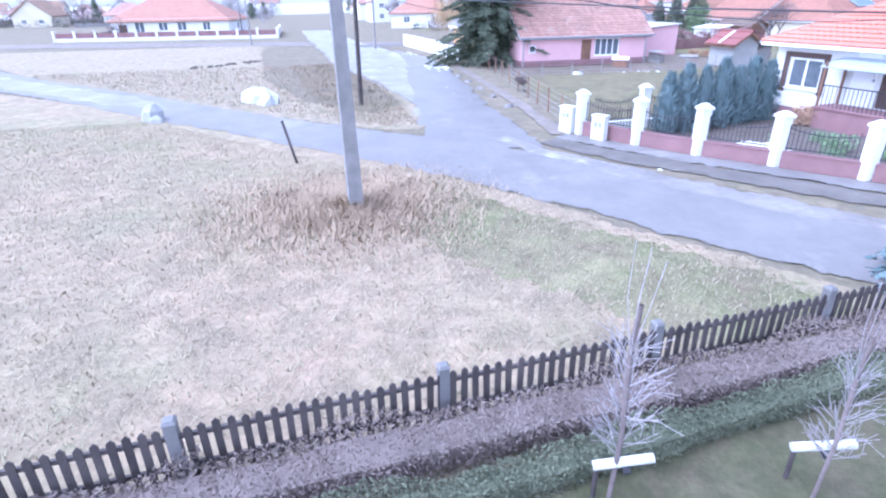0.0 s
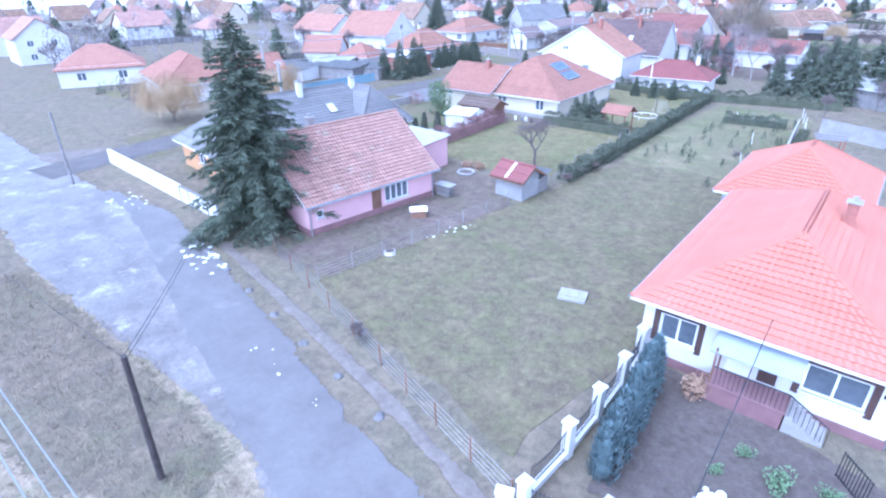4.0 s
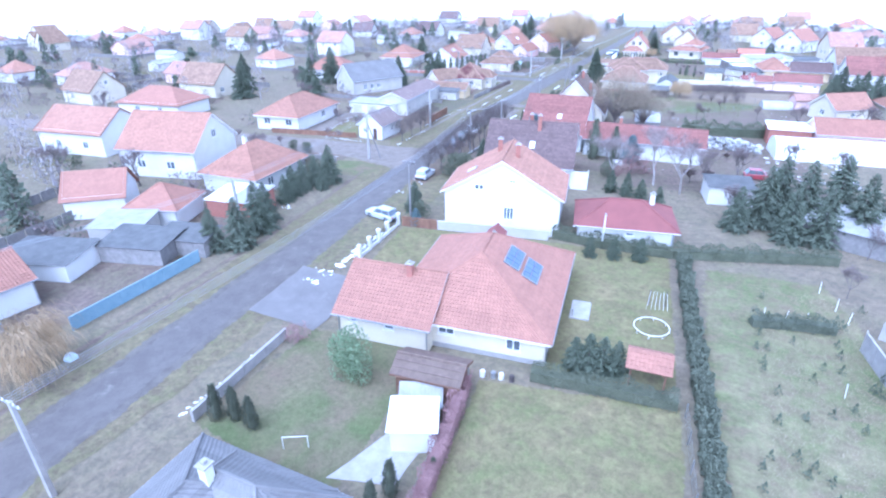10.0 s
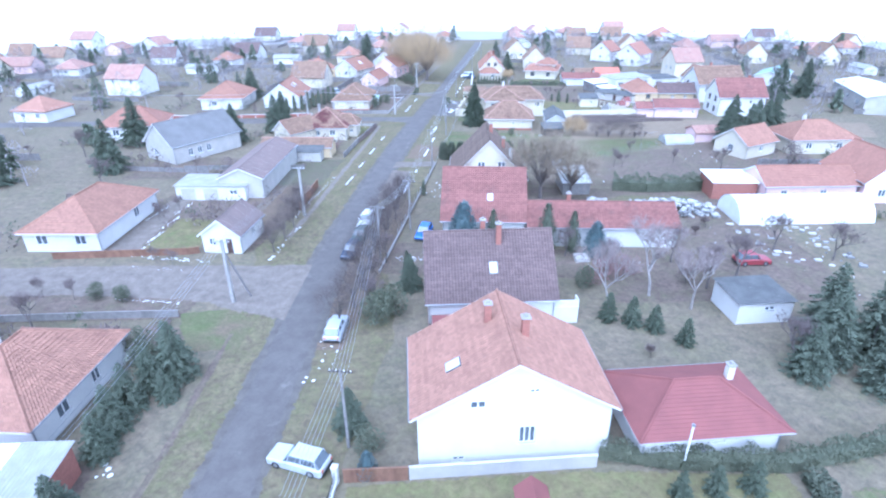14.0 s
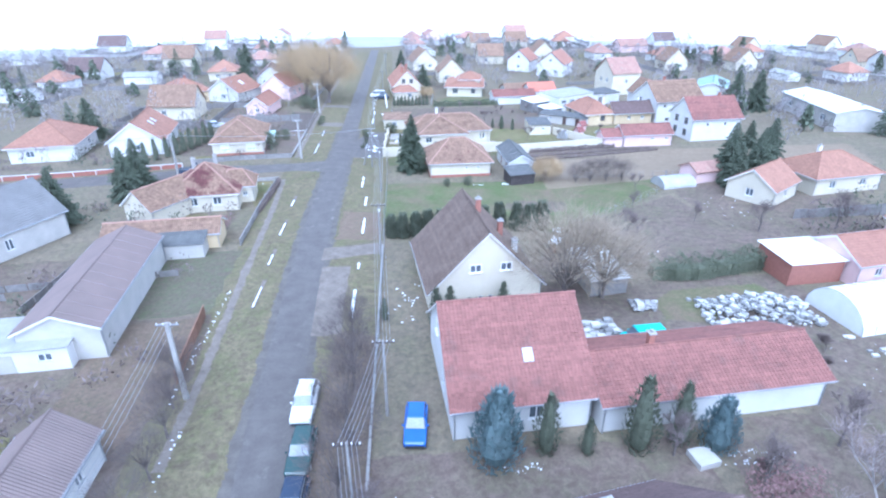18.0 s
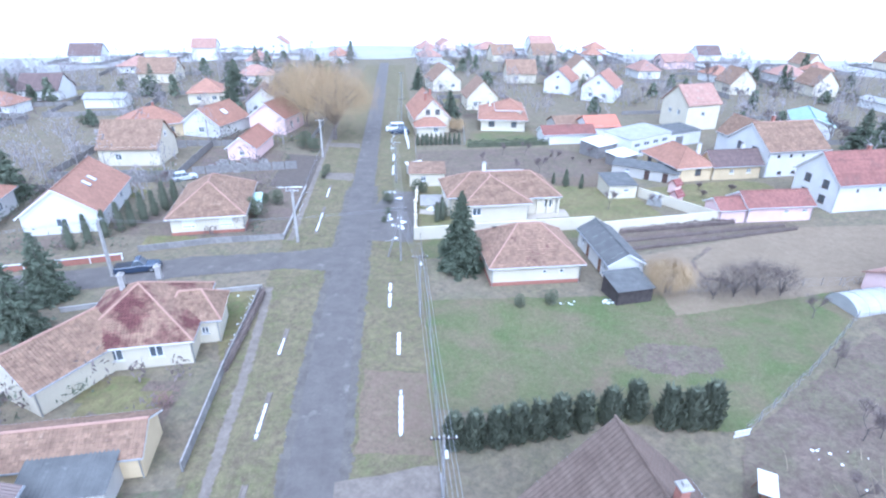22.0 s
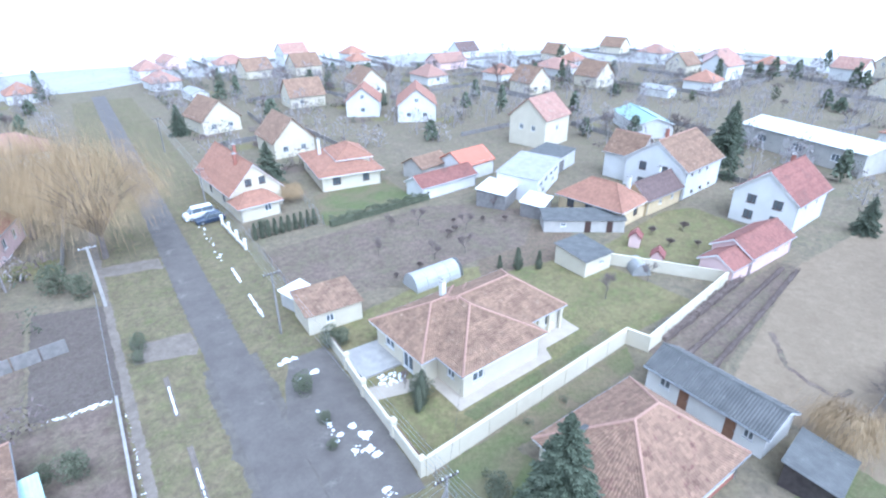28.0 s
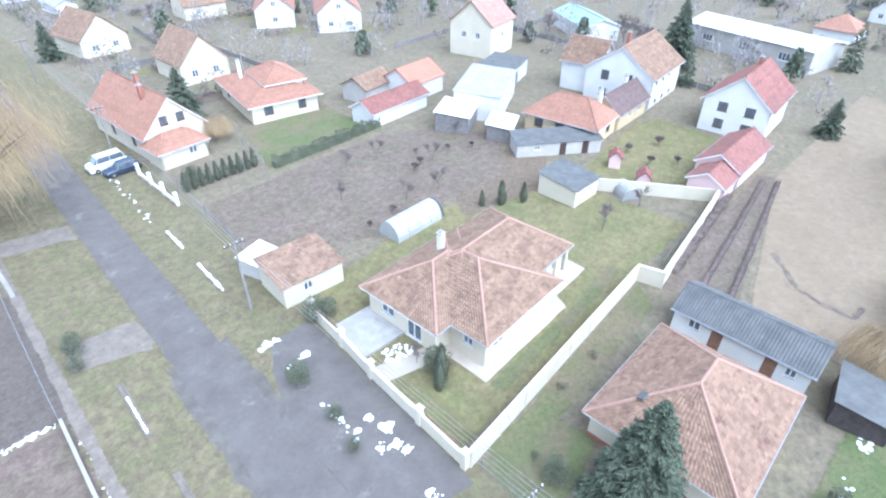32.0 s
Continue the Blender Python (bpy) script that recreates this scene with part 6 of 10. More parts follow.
random.seed(31)
plant(make_spruce(14.2, 5.4, 330, 150, SPRUCE, "tall dark green spruce beside the pink house", 3, 1.0, 0.5, 0.045), [(42.0, -32.2, 1.0)])
plant(make_spruce(10.0, 3.1, 320, 120, SPRUCE, "dense dark green spruce in front of the cream house", 5, 0.4, 0.25, 0.055), [(13.6, 130.0, 1.0)])
plant(make_spruce(8.0, 3.1, 190, 80, CONIFER, "bushy dark green garden spruce", 7, 0.4, 0.35, 0.075),
      [(-30.5, 118.5, 1.05), (-35.5, 109.0, 0.9), (-31.5, 125.0, 1.0), (-54.0, 156.0, 1.1),
       (-36.2, 110.0, 1.0), (-48.7, 87.5, 1.2), (-55.5, 105.0, 1.25), (-43.0, 245.0, 1.3), (-36.2, 215.0, 1.2), (95.7, 170.0, 1.35), (104, 174, 1.3), (66.9, 121.0, 1.0), (66.4, 117.6, 0.95), (68.6, 123.6, 1.15), (70.4, 118.8, 1.05), (72.5, 121.5, 1.1), (78.5, 128.0, 1.1), (75.5, 124.5, 1.0),
       (18.6, 206.5, 1.0), (12, 253, 0.9), (82.1, 139.9, 0.7), (-63, 78, 1.1), (-70, 86, 1.2), (13.0, 31.5, 0.5), (13.5, 52.8, 0.55)], "garden spruces")
plant(make_thuja(2.6, 0.62, 900, BLUESPRUCE, "bluish feathery cypress in a garden row", 2, "cypress"), [(70.9, -33.4, 0.95), (70.7, -32.5, 1.05), (70.5, -31.5, 1.0), (70.3, -30.5, 1.1), (70.1, -29.6, 0.95), (69.8, -28.6, 1.08), (69.6, -27.6, 1.0)], "row of cypresses")
plant(make_thuja(2.9, 0.5, 750, THUJA, "narrow dark green columnar thuja", 4), [(33.2, -7.4, 1.0), (33.1, -9.2, 1.05), (33.4, -17.9, 0.9), (33.4, -16.6, 1.0), (33.5, -15.3, 1.05), (33.6, -13.9, 1.0), (33.6, -12.3, 1.05), (33.7, -10.9, 1.0), (33.3, -19.2, 0.95), (33.2, -20.5, 0.9), (19.2, -7.3, 1.05), (20.4, -6.8, 1.0), (22.0, -6.9, 0.95)], "thujas beside the grey roof")
plant(make_spruce(3.2, 1.15, 110, 34, SPRUCE, "bushy dark conifer at the hedge", 6, 0.05, 0.25, 0.075), [(39.8, 8.7, 0.95), (40.8, 8.9, 1.1), (41.8, 9.1, 1.05), (42.8, 9.5, 0.95), (36.4, 28.2, 0.8), (38.8, 28.9, 0.8), (41.4, 29.5, 0.85), (34.4, 49.3, 1.0), (36.6, 48.8, 1.0), (38.6, 48.0, 0.9), (41.1, 46.1, 0.9)], "bushy conifers")
plant(make_thuja(4.2, 0.72, 900, THUJA, "tall columnar thuja before the red-roofed workshop", 8), [(21.9, 64.0, 1.3), (24.8, 63.6, 0.8), (28.6, 63.8, 1.6), (31.8, 64.2, 1.35), (15.0, 80.6, 1.05), (16.3, 80.4, 1.1), (18.3, 81.3, 0.65), (19.0, 81.6, 0.6), (21.7, 81.6, 1.0), (12.4, 56.4, 0.7), (9.9, 82, 0.6), (12.4, 145.2, 0.85), (11.6, 144.5, 0.75)], "columnar thujas")
plant(make_thuja(4.6, 1.35, 1300, BLUESPRUCE, "broad bluish-green garden conifer", 10, "conifer", 0.2), [(18.2, 63.5, 1.4), (34.5, 63.6, 1.0), (15.5, 27.2, 0.5)], "broad conifers")
plant(make_spruce(6.4, 2.3, 190, 62, CONIFER, "broad grey-green bushy conifer beside the plots", 21, 0.1, 0.3, 0.065),
      [(52.9, 45.5, 1.15), (57.0, 46.5, 1.3), (60.5, 49.0, 1.35), (55.5, 41.5, 1.0), (62.5, 45.0, 1.25), (50.2, 42.6, 0.85), (65.8, 47.5, 1.3), (58.8, 42.2, 1.1), (54.6, 49.5, 1.2), (-1.6, 11.6, 0.8), (0.6, 13.4, 0.95), (-0.6, 17.6, 1.0), (-2.0, 20.4, 0.8), (-4.2, 26.4, 0.62), (-4.9, 28.8, 0.7), (-5.2, 31.2, 0.72), (-5.0, 33.8, 0.68), (-3.6, 35.4, 0.9), (-5.8, 37.6, 0.66), (-2.9, 32.6, 0.5)], "bushy dark conifers")
plant(make_thuja(3.4, 0.85, 900, THUJA, "rounded evergreen on a bare stem", 12, "evergreen", 0.26, 0.35), [(10.4, 101.6, 0.95), (11.9, 101.5, 1.0), (13.6, 101.7, 1.0), (15.2, 102, 1.05), (16.8, 102.3, 1.0), (18.6, 102.6, 1.05), (20.6, 103, 1.0), (25.0, 103.9, 1.05), (27.2, 102.8, 1.15), (29.0, 102.6, 1.1), (30.6, 102.8, 1.2), (22.8, 103.4, 1.0)], "row of evergreens")
plant(make_thuja(2.6, 0.42, 500, THUJA, "slim upright dark green thuja", 14), [(32.8, 160.2, 0.8), (34.6, 158.9, 1.2), (36.9, 157.6, 1.0)] + [(10.0 + i * 0.98, 185.9 + 0.05 * i, 1.0) for i in range(10)] + [(34.8, -5, 0.61)], "slim thujas")
plant(make_thuja(4.0, 0.8, 700, THUJA, "tall green thuja of a boundary row", 16), [(-35.7, 137.6, 1.0), (-34.4, 139.3, 1.05), (-33.1, 141.2, 1.0), (-32.0, 143.0, 1.1), (-31.2, 144.8, 1.0), (-30.4, 146.6, 1.1), (-29.6, 148.6, 1.0), (-28.9, 150.8, 1.15), (-28.2, 153, 1.05)], "boundary thujas")
plant(make_bush(1.5, 2.6, 1500, HEDGE, "round dark green evergreen bush", 3, size=0.12), [(-14.6, 147.2, 1.15), (-13.0, 152.4, 0.9), (-14.8, 153, 0.6), (12.9, 146.0, 0.75), (4.4, 147.6, 0.45), (3.9, 144.6, 0.35), (4.4, 152.2, 0.8), (9.9, 156.7, 0.7), (19.2, 120.9, 0.5), (22.7, 121.2, 0.6), (12.0, 134.0, 0.7), (-6.9, 166.6, 0.7), (-7.4, 164.7, 0.5), (9.2, 156.9, 0.8), (11.6, 188.8, 0.6), (-13.6, 184.0, 1.3), (-11.0, 182.0, 1.1), (15.2, 29.5, 0.8), (13.0, 47.5, 1.2), (11.5, 45.5, 1.3), (-19.9, 46.2, 0.7), (-17.0, 46.4, 0.7), (-8.5, 38, 1.0), (-7, 35.5, 1.0), (-6.4, 31, 0.9), (-5.6, 28.5, 0.8), (32.6, 55.4, 0.9)], "evergreen bushes")
plant(make_bush(1.9, 4.2, 2600, surface("pale_green_bamboo", (0.14, 0.19, 0.10), (0.20, 0.25, 0.14), 1.0, 0.9, 0.0, 20.0), "tall feathery pale green bush", 5, size=0.13), [(25.0, 0.6, 1.0)])
plant(make_bush(1.3, 1.9, 900, REDHEDGE, "low russet-brown leafless garden shrub", 7, size=0.07), [(18.2, 2.2, 1.0), (35.2, 58.4, 1.6), (37.4, 59.2, 1.5), (33.6, 56.4, 1.1), (63.5, 9.5, 0.7), (64, 12.5, 0.6), (62.6, 6.0, 0.8), (-12.8, 107.4, 0.9)], "russet shrubs")
plant(make_bush(0.9, 0.9, 700, PAMPAS, "rounded clump of dry ornamental grass", 9, "grass_clump", 0.09), [(71.2, -26.9, 0.95), (42.8, -12.4, 0.7), (43.9, -11.8, 0.7)], "dry grass clumps")
plant(make_bush(0.55, 0.6, 420, surface("dwarf_conifer", (0.16, 0.24, 0.12), (0.22, 0.31, 0.17), 2.0, 0.9, 0.0, 20.0), "low pale green cushion shrub in the flowerbed", 11, "cushion_shrub", 0.06), [(75.4, -29.4, 1.1), (74.0, -28.8, 0.7), (73.6, -30.3, 0.6), (76.2, -30.4, 0.7), (76.8, -28.6, 0.8)], "cushion shrubs")
# leafless trees
plant(make_bare(4.6, 1.0, 5, "bare spreading apple tree on the lawn", BARK, 4, "apple_tree", spray=2, spray_len=0.35, forks=3, stem=0.24), [(46.8, -7.5, 1.45)])
plant(make_bare(3.6, 0.75, 4, "young leafless fruit tree", BARK, 6, "fruit_tree", spray=7, spray_len=0.45, forks=3, stem=0.32, thick=0.014),
      [(-16.1, 54.4, 0.7), (-18.6, 55.0, 0.7), (-22.2, 45.8, 0.8), (-25.9, 45.7, 0.8), (-33.0, 46.0, 0.8),
       (38.4, 148.1, 1.0), (45.6, 148, 0.8), (31.3, 177.4, 0.9), (26.9, 178.0, 0.8), (31.8, 166.2, 0.9), (27.5, 167.0, 0.8), (36, 172, 0.9), (22, 172, 0.8), (44.2, 176.0, 0.7), (41.8, 100.4, 1.1), (60, 30, 1.0), (66, 34, 1.1), (70, 28, 1.0), (63, 40, 1.2), (72, 40, 1.2), (75, 33, 1.1), (68, 21, 1.0), (43.3, 100.5, 0.8), (46, 109, 0.9), (37, 95, 0.8), (12, 147.5, 0.6), (60.5, 4.5, 0.6), (62.2, 3.0, 0.5), (-24.6, 70, 0.9), (-26, 67, 0.9), (49.5, 117.0, 0.9), (53, 104, 0.9)], "young fruit trees")
STREETTWIG = surface("dark_street_tree_twigs", (0.1, 0.08, 0.074), (0.14, 0.115, 0.105), 1.0, 0.95, 0.0)
plant(make_airy(4.8, 2.1, 1300, STREETTWIG, "leafless dark-twigged street tree on the verge", 22, "street_tree", 0.0, 1.0, 0.0125, 0.26, 22), [(8.0, 44.5, 1.0), (8.4, 48.2, 1.05), (8.2, 52.4, 1.1), (7.8, 56.6, 1.1), (7.4, 60.8, 1.15), (7.9, 64.6, 1.1), (7.3, 68.2, 1.15), (7.6, 71.8, 1.1), (7.1, 75.6, 1.05), (6.9, 80.0, 0.9), (-5.5, 59.7, 0.85), (-5.6, 63.4, 0.85), (-5.9, 67.3, 0.9), (-6.6, 70.4, 0.8), (-7.1, 73.6, 0.9)], "street trees")
plant(make_airy(3.6, 2.3, 1500, STREETTWIG, "dense brown leafless bush beside the bare field", 23, "bush", 0.1, 1.0, 0.011, 0.08, 26), [(41.0, 121.4, 0.85), (43.6, 121.8, 1.05), (46.4, 122.0, 1.1), (49.0, 121.7, 0.95)], "brown field bushes")
plant(make_bare(9.2, 0.85, 5, "tall white-barked birch without leaves", BIRCH, 8, "birch", twig=surface("birch_twigs", (0.24, 0.195, 0.18), (0.31, 0.26, 0.245), 2.0, 0.9, 0.0), forks=3, stem=0.22, thick=0.011, up=0.62, spray=2, spray_len=0.7), [(34.6, 51.0, 1.4), (39.4, 54.6, 1.55), (43.2, 52.4, 1.35)], "birches")
plant(make_airy(9.5, 5.6, 7000, surface("olive_twigs", (0.25, 0.2, 0.145), (0.32, 0.26, 0.185), 1.0, 0.95, 0.0), "broad leafless willow with a haze of fine twigs", 10, "willow", 0.12, 1.05, 0.021, 0.2, 60), [(28.2, 82.8, 1.15), (33.0, 84.6, 0.9)], "garden willows")
plant(make_bare(7.0, 0.8, 5, "leafless grey-brown garden tree", BARK, 12, forks=3, stem=0.26, spray=3), [(46, 57, 1.0), (50, 60, 1.0), (43.5, 63, 0.9), (57, 68, 0.9), (35.5, 59.5, 0.8), (31, 63, 0.7), (49.5, 44, 0.9), (63, 66, 0.9), (-33, 70.5, 0.6), (10.5, 47.5, 0.75), (9.6, 52.0, 0.7), (9.4, 58.5, 0.7), (71, 100, 1.0), (-28, 22, 1.0), (-40, 18, 1.1), (-22, 40, 0.8), (84, 60, 1.1), (90, 75, 1.2), (87, 48, 1.1), (-60, 95, 1.0), (-45, 80, 0.9), (60, 100, 0.8)], "leafless garden trees")
plant(make_airy(16.5, 9.2, 18000, GOLDTWIG, "huge golden weeping willow with hanging twigs", 14, "willow", 1.0, 2.1, 0.0115, 0.2, 110), [(-8.0, 191.5, 1.0), (-16.0, 204.0, 0.95)], "golden willows")
plant(make_airy(4.6, 2.7, 3800, GOLDTWIG, "golden-brown weeping willow shrub in a garden", 13, "willow_shrub", 0.8, 1.5, 0.0125, 0.1, 34), [(36.2, 123.0, 1.0), (3.0, -10.4, 1.2), (4.2, -25.6, 1.4), (19.0, 197.5, 0.8)], "golden shrubs")
plant(make_bare(3.4, 0.8, 4, "thicket of brown leafless brushwood", BARK, 16, "thicket", twig=BROWNHEDGE, forks=4, stem=0.15, up=0.7, thick=0.012, spray=6, spray_len=0.45), [(44.0, 58.0, 1.5), (46.5, 59.2, 1.3), (38.6, 67.8, 0.91), (58, -35.2, 0.6), (58.5, -35.0, 0.5), (48.5, 71.5, 1.0), (50.5, 74, 1.1), (40, 173, 0.7), (43, 171.5, 0.7), (36, 175, 0.6), (52, -9.5, 0.7), (51.6, -7.5, 0.7), (51.8, -5.0, 0.6), (33, 57.5, 1.0), (36, 61, 0.9), (37.5, 43.5, 0.8), (55.5, 152.5, 0.9), (58.5, 150, 0.8), (61.5, 154.5, 1.0), (57, 156.5, 0.9), (47.6, 168.4, 0.8), (32.5, 171.5, 0.9), (34.6, 172.6, 0.8), (24.4, 165.8, 0.7), (21.0, 165.4, 0.6)], "brushwood thickets")
# saplings by the near picket fence
plant(make_sapling(3.3, "bare young tree tied to a timber prop", 18), [(87.2, -44.5, 1.0), (87.75, -42.3, 0.86), (86.6, -51.9, 0.62)], "saplings by the fence")
PALEWOOD = surface("pale_debarked_timber", (0.6, 0.58, 0.55), (0.5, 0.48, 0.46), 3.0, 0.8)
for x, y, a in ((87.2, -44.42, 78), (87.5, -42.1, 72)):
    st = root("tree_prop", "pale debarked log strapped to a sapling as a prop", "tree stake", spot(x, y, a), "tree props")
    part("cross_bar", Shape().tube((-0.3, 0, 0.5), (0.36, 0.0, 0.6), 0.055, 0.055, 10), PALEWOOD, st)
    part("stake", Shape().tube((-0.26, 0, 0), (-0.26, 0, 0.47), 0.028, 0.028, 6), WOODDARK, st)
    part("strap", Shape().tube((0.02, -0.02, 0.46), (0.1, -0.02, 0.48), 0.066, 0.066, 8), BLACK, st, "black rubber strap")
plant(make_spruce(2.6, 1.0, 90, 30, BLUESPRUCE, "small bluish spruce at the meadow's corner", 19, 0.1), [(83.9, -36.0, 1.0)])

# hedges
hedge_row("low leafless brown hedge behind the picket fence", [(86.65, -54), (86.3, -49), (86.0, -45.5), (85.75, -42), (85.3, -37)], 0.8, 0.42, BROWNHEDGE, 2200, 0.028)
hedge_row("low clipped dark green hedge beside the brown hedge", [(87.3, -54), (87.05, -49), (86.85, -45.5), (86.45, -42), (85.95, -37.5)], 0.42, 0.36, HEDGE, 1700, 0.028, seed=4)
hedge_row("clipped green hedge between the lawns", [(37.2, 6.2), (42.0, 6.9), (47.4, 7.6)], 1.0, 1.3, HEDGE, 420, 0.09)
hedge_row("long green conifer hedge along the plot boundary", [(51.3, -9), (50.4, -1), (49.0, 9), (47.2, 20), (45.6, 31)], 1.2, 1.05, THUJA, 480, 0.13, seed=5)
hedge_row("clipped russet-brown garden hedge", [(35.6, -11), (34.9, -6), (33.2, 3.2)], 1.0, 1.6, REDHEDGE, 420, 0.08, seed=6)
hedge_row("dark green hedge at the end of the garden", [(31.5, 31.2), (37, 31.0), (44.5, 31.8), (52, 34.6), (60, 37.5)], 1.2, 1.4, HEDGE, 300, 0.11, seed=7)
hedge_row("green hedge below a concrete fence", [(61.0, 19.8), (62.2, 14), (63.4, 7)], 0.8, 1.2, HEDGE, 300, 0.09, seed=8)
hedge_row("mixed hedge of small conifers across the plot", [(52, 21.4), (55, 22.3), (58.3, 23.0)], 1.3, 1.1, THUJA, 340, 0.1, seed=9)
hedge_row("overgrown dark hedge behind the stone heap", [(40, 88.5), (45, 88.2), (55, 90.5)], 2.2, 2.2, HEDGE, 300, 0.14, seed=10)
hedge_row("clipped green hedge along the garden lawn", [(20.5, 184.4), (29, 185.0), (38.2, 185.8)], 1.1, 1.3, HEDGE, 260, 0.12, seed=11)
hedge_row("dark green hedge before the cottage", [(-9.3, 111.5), (-9.0, 118), (-8.9, 125.2)], 0.7, 0.8, BROWNHEDGE, 260, 0.08, seed=14)
hedge_row("neglected shrubs along the wall", [(37.0, 139.4), (44, 140.4), (55, 142)], 0.9, 0.7, BROWNHEDGE, 260, 0.09, seed=15)
hedge_row("brown creeper row in the vegetable plot", [(35.5, 136.3), (46, 138.0), (62, 140.7)], 0.5, 0.4, BROWNHEDGE, 200, 0.07, seed=16)
hedge_row("brown creeper row in the vegetable plot", [(35.8, 133.8), (46, 135.8), (63, 139.4)], 0.5, 0.4, BROWNHEDGE, 200, 0.07, seed=17)

# far trees between the village houses
random.seed(33)
FARTREES = [make_spruce(9.0, 2.8, 90, 22, CONIFER, "distant dark green garden spruce", 41, 0.4, 0.45, 0.17), make_bare(8, 0.9, 4, "leafless grey tree among distant houses", BARK, 42, twig=TWIG, forks=3, stem=0.2, spray=5, spray_len=0.9), make_bush(2.4, 4.5, 420, HEDGE, "rounded dark evergreen among distant houses", 43, size=0.3, category="tree"), make_bare(11, 0.8, 4, "tall leafless tree among distant houses", BARK, 44, twig=TWIG, forks=3, stem=0.24, spray=5, spray_len=1.0)]
for ob in FARTREES:
    ob["group"] = "village trees"
n = 0
for i in range(1500):
    a, r = rnd(-0.62, math.pi + 1.05), 45 + 190 * math.sqrt(random.random())
    x, y = 18 + r * math.cos(a), 75 + r * math.sin(a) * 1.08
    if n < 170 and open_spot(x, y, 8.5):
        n += 1
        s = rnd(0.55, 1.05)
        copy_thing(random.choice((FARTREES[0], FARTREES[1], FARTREES[1], FARTREES[2], FARTREES[3], FARTREES[3])), spot(x, y, rnd(0, 360)) @ Matrix.Diagonal((s, s, s * rnd(0.85, 1.15), 1)))
for k, ob in enumerate(FARTREES):
    ob.matrix_basis = spot(-80 - 9 * k, 180 + 11 * k)


def far_wood(label, count, r0, r1, mat, size, tall, seed, lean, wide=0.12, per=84):
    """Many small crowns of twigs or needles spread over the far village, as one mesh."""
    random.seed(seed)
    sh, made = Shape(), 0
    for i in range(count * 4):
        a, r = rnd(-0.62, math.pi + 1.05), r0 + (r1 - r0) * math.sqrt(random.random())
        x, y = 18 + r * math.cos(a), 75 + r * math.sin(a)
        if made >= count or not open_spot(x, y, 8):
            continue
        made += 1
        h, w = tall * rnd(0.5, 1.1), tall * rnd(0.25, 0.42)
        sh.tube((x, y, 0), (x, y, h * 0.5), 0.16, 0.08, 4, False)
        for _ in range(per):
            k = rnd(0.15, 1.0)
            g, q = rnd(0, 6.28), w * (1 - lean * k) * math.sqrt(random.random()) * math.sin(math.pi * min(1, k * 0.8 + 0.2)) ** (0.5 if lean < 0.5 else 0.1)
            c = Vector((x + math.cos(g) * q, y + math.sin(g) * q, h * k))
            d = Vector((rnd(-0.7, 0.7), rnd(-0.7, 0.7), rnd(-0.2, 1.2))) * size
            o = d.cross(Vector((rnd(-1, 1), rnd(-1, 1), rnd(-1, 1)))).normalized() * size * wide
            sh.quad(c - d * 0.5, c + o, c + d * 0.6, c - o)
    return tagged(part("woods", sh, mat), label, "trees", kind="stuff")


# twigs paler than on the nearer trees, as haze put into the colour
far_wood("leafless trees between the far houses, paled for haze", 1250, 66, 265, PALETWIG, 0.85, 8.0, 35, 0.2, 0.1, 110)
far_wood("dark evergreens between the far houses", 170, 75, 260, CONIFER, 0.95, 7.0, 36, 0.75, 0.4, 190)


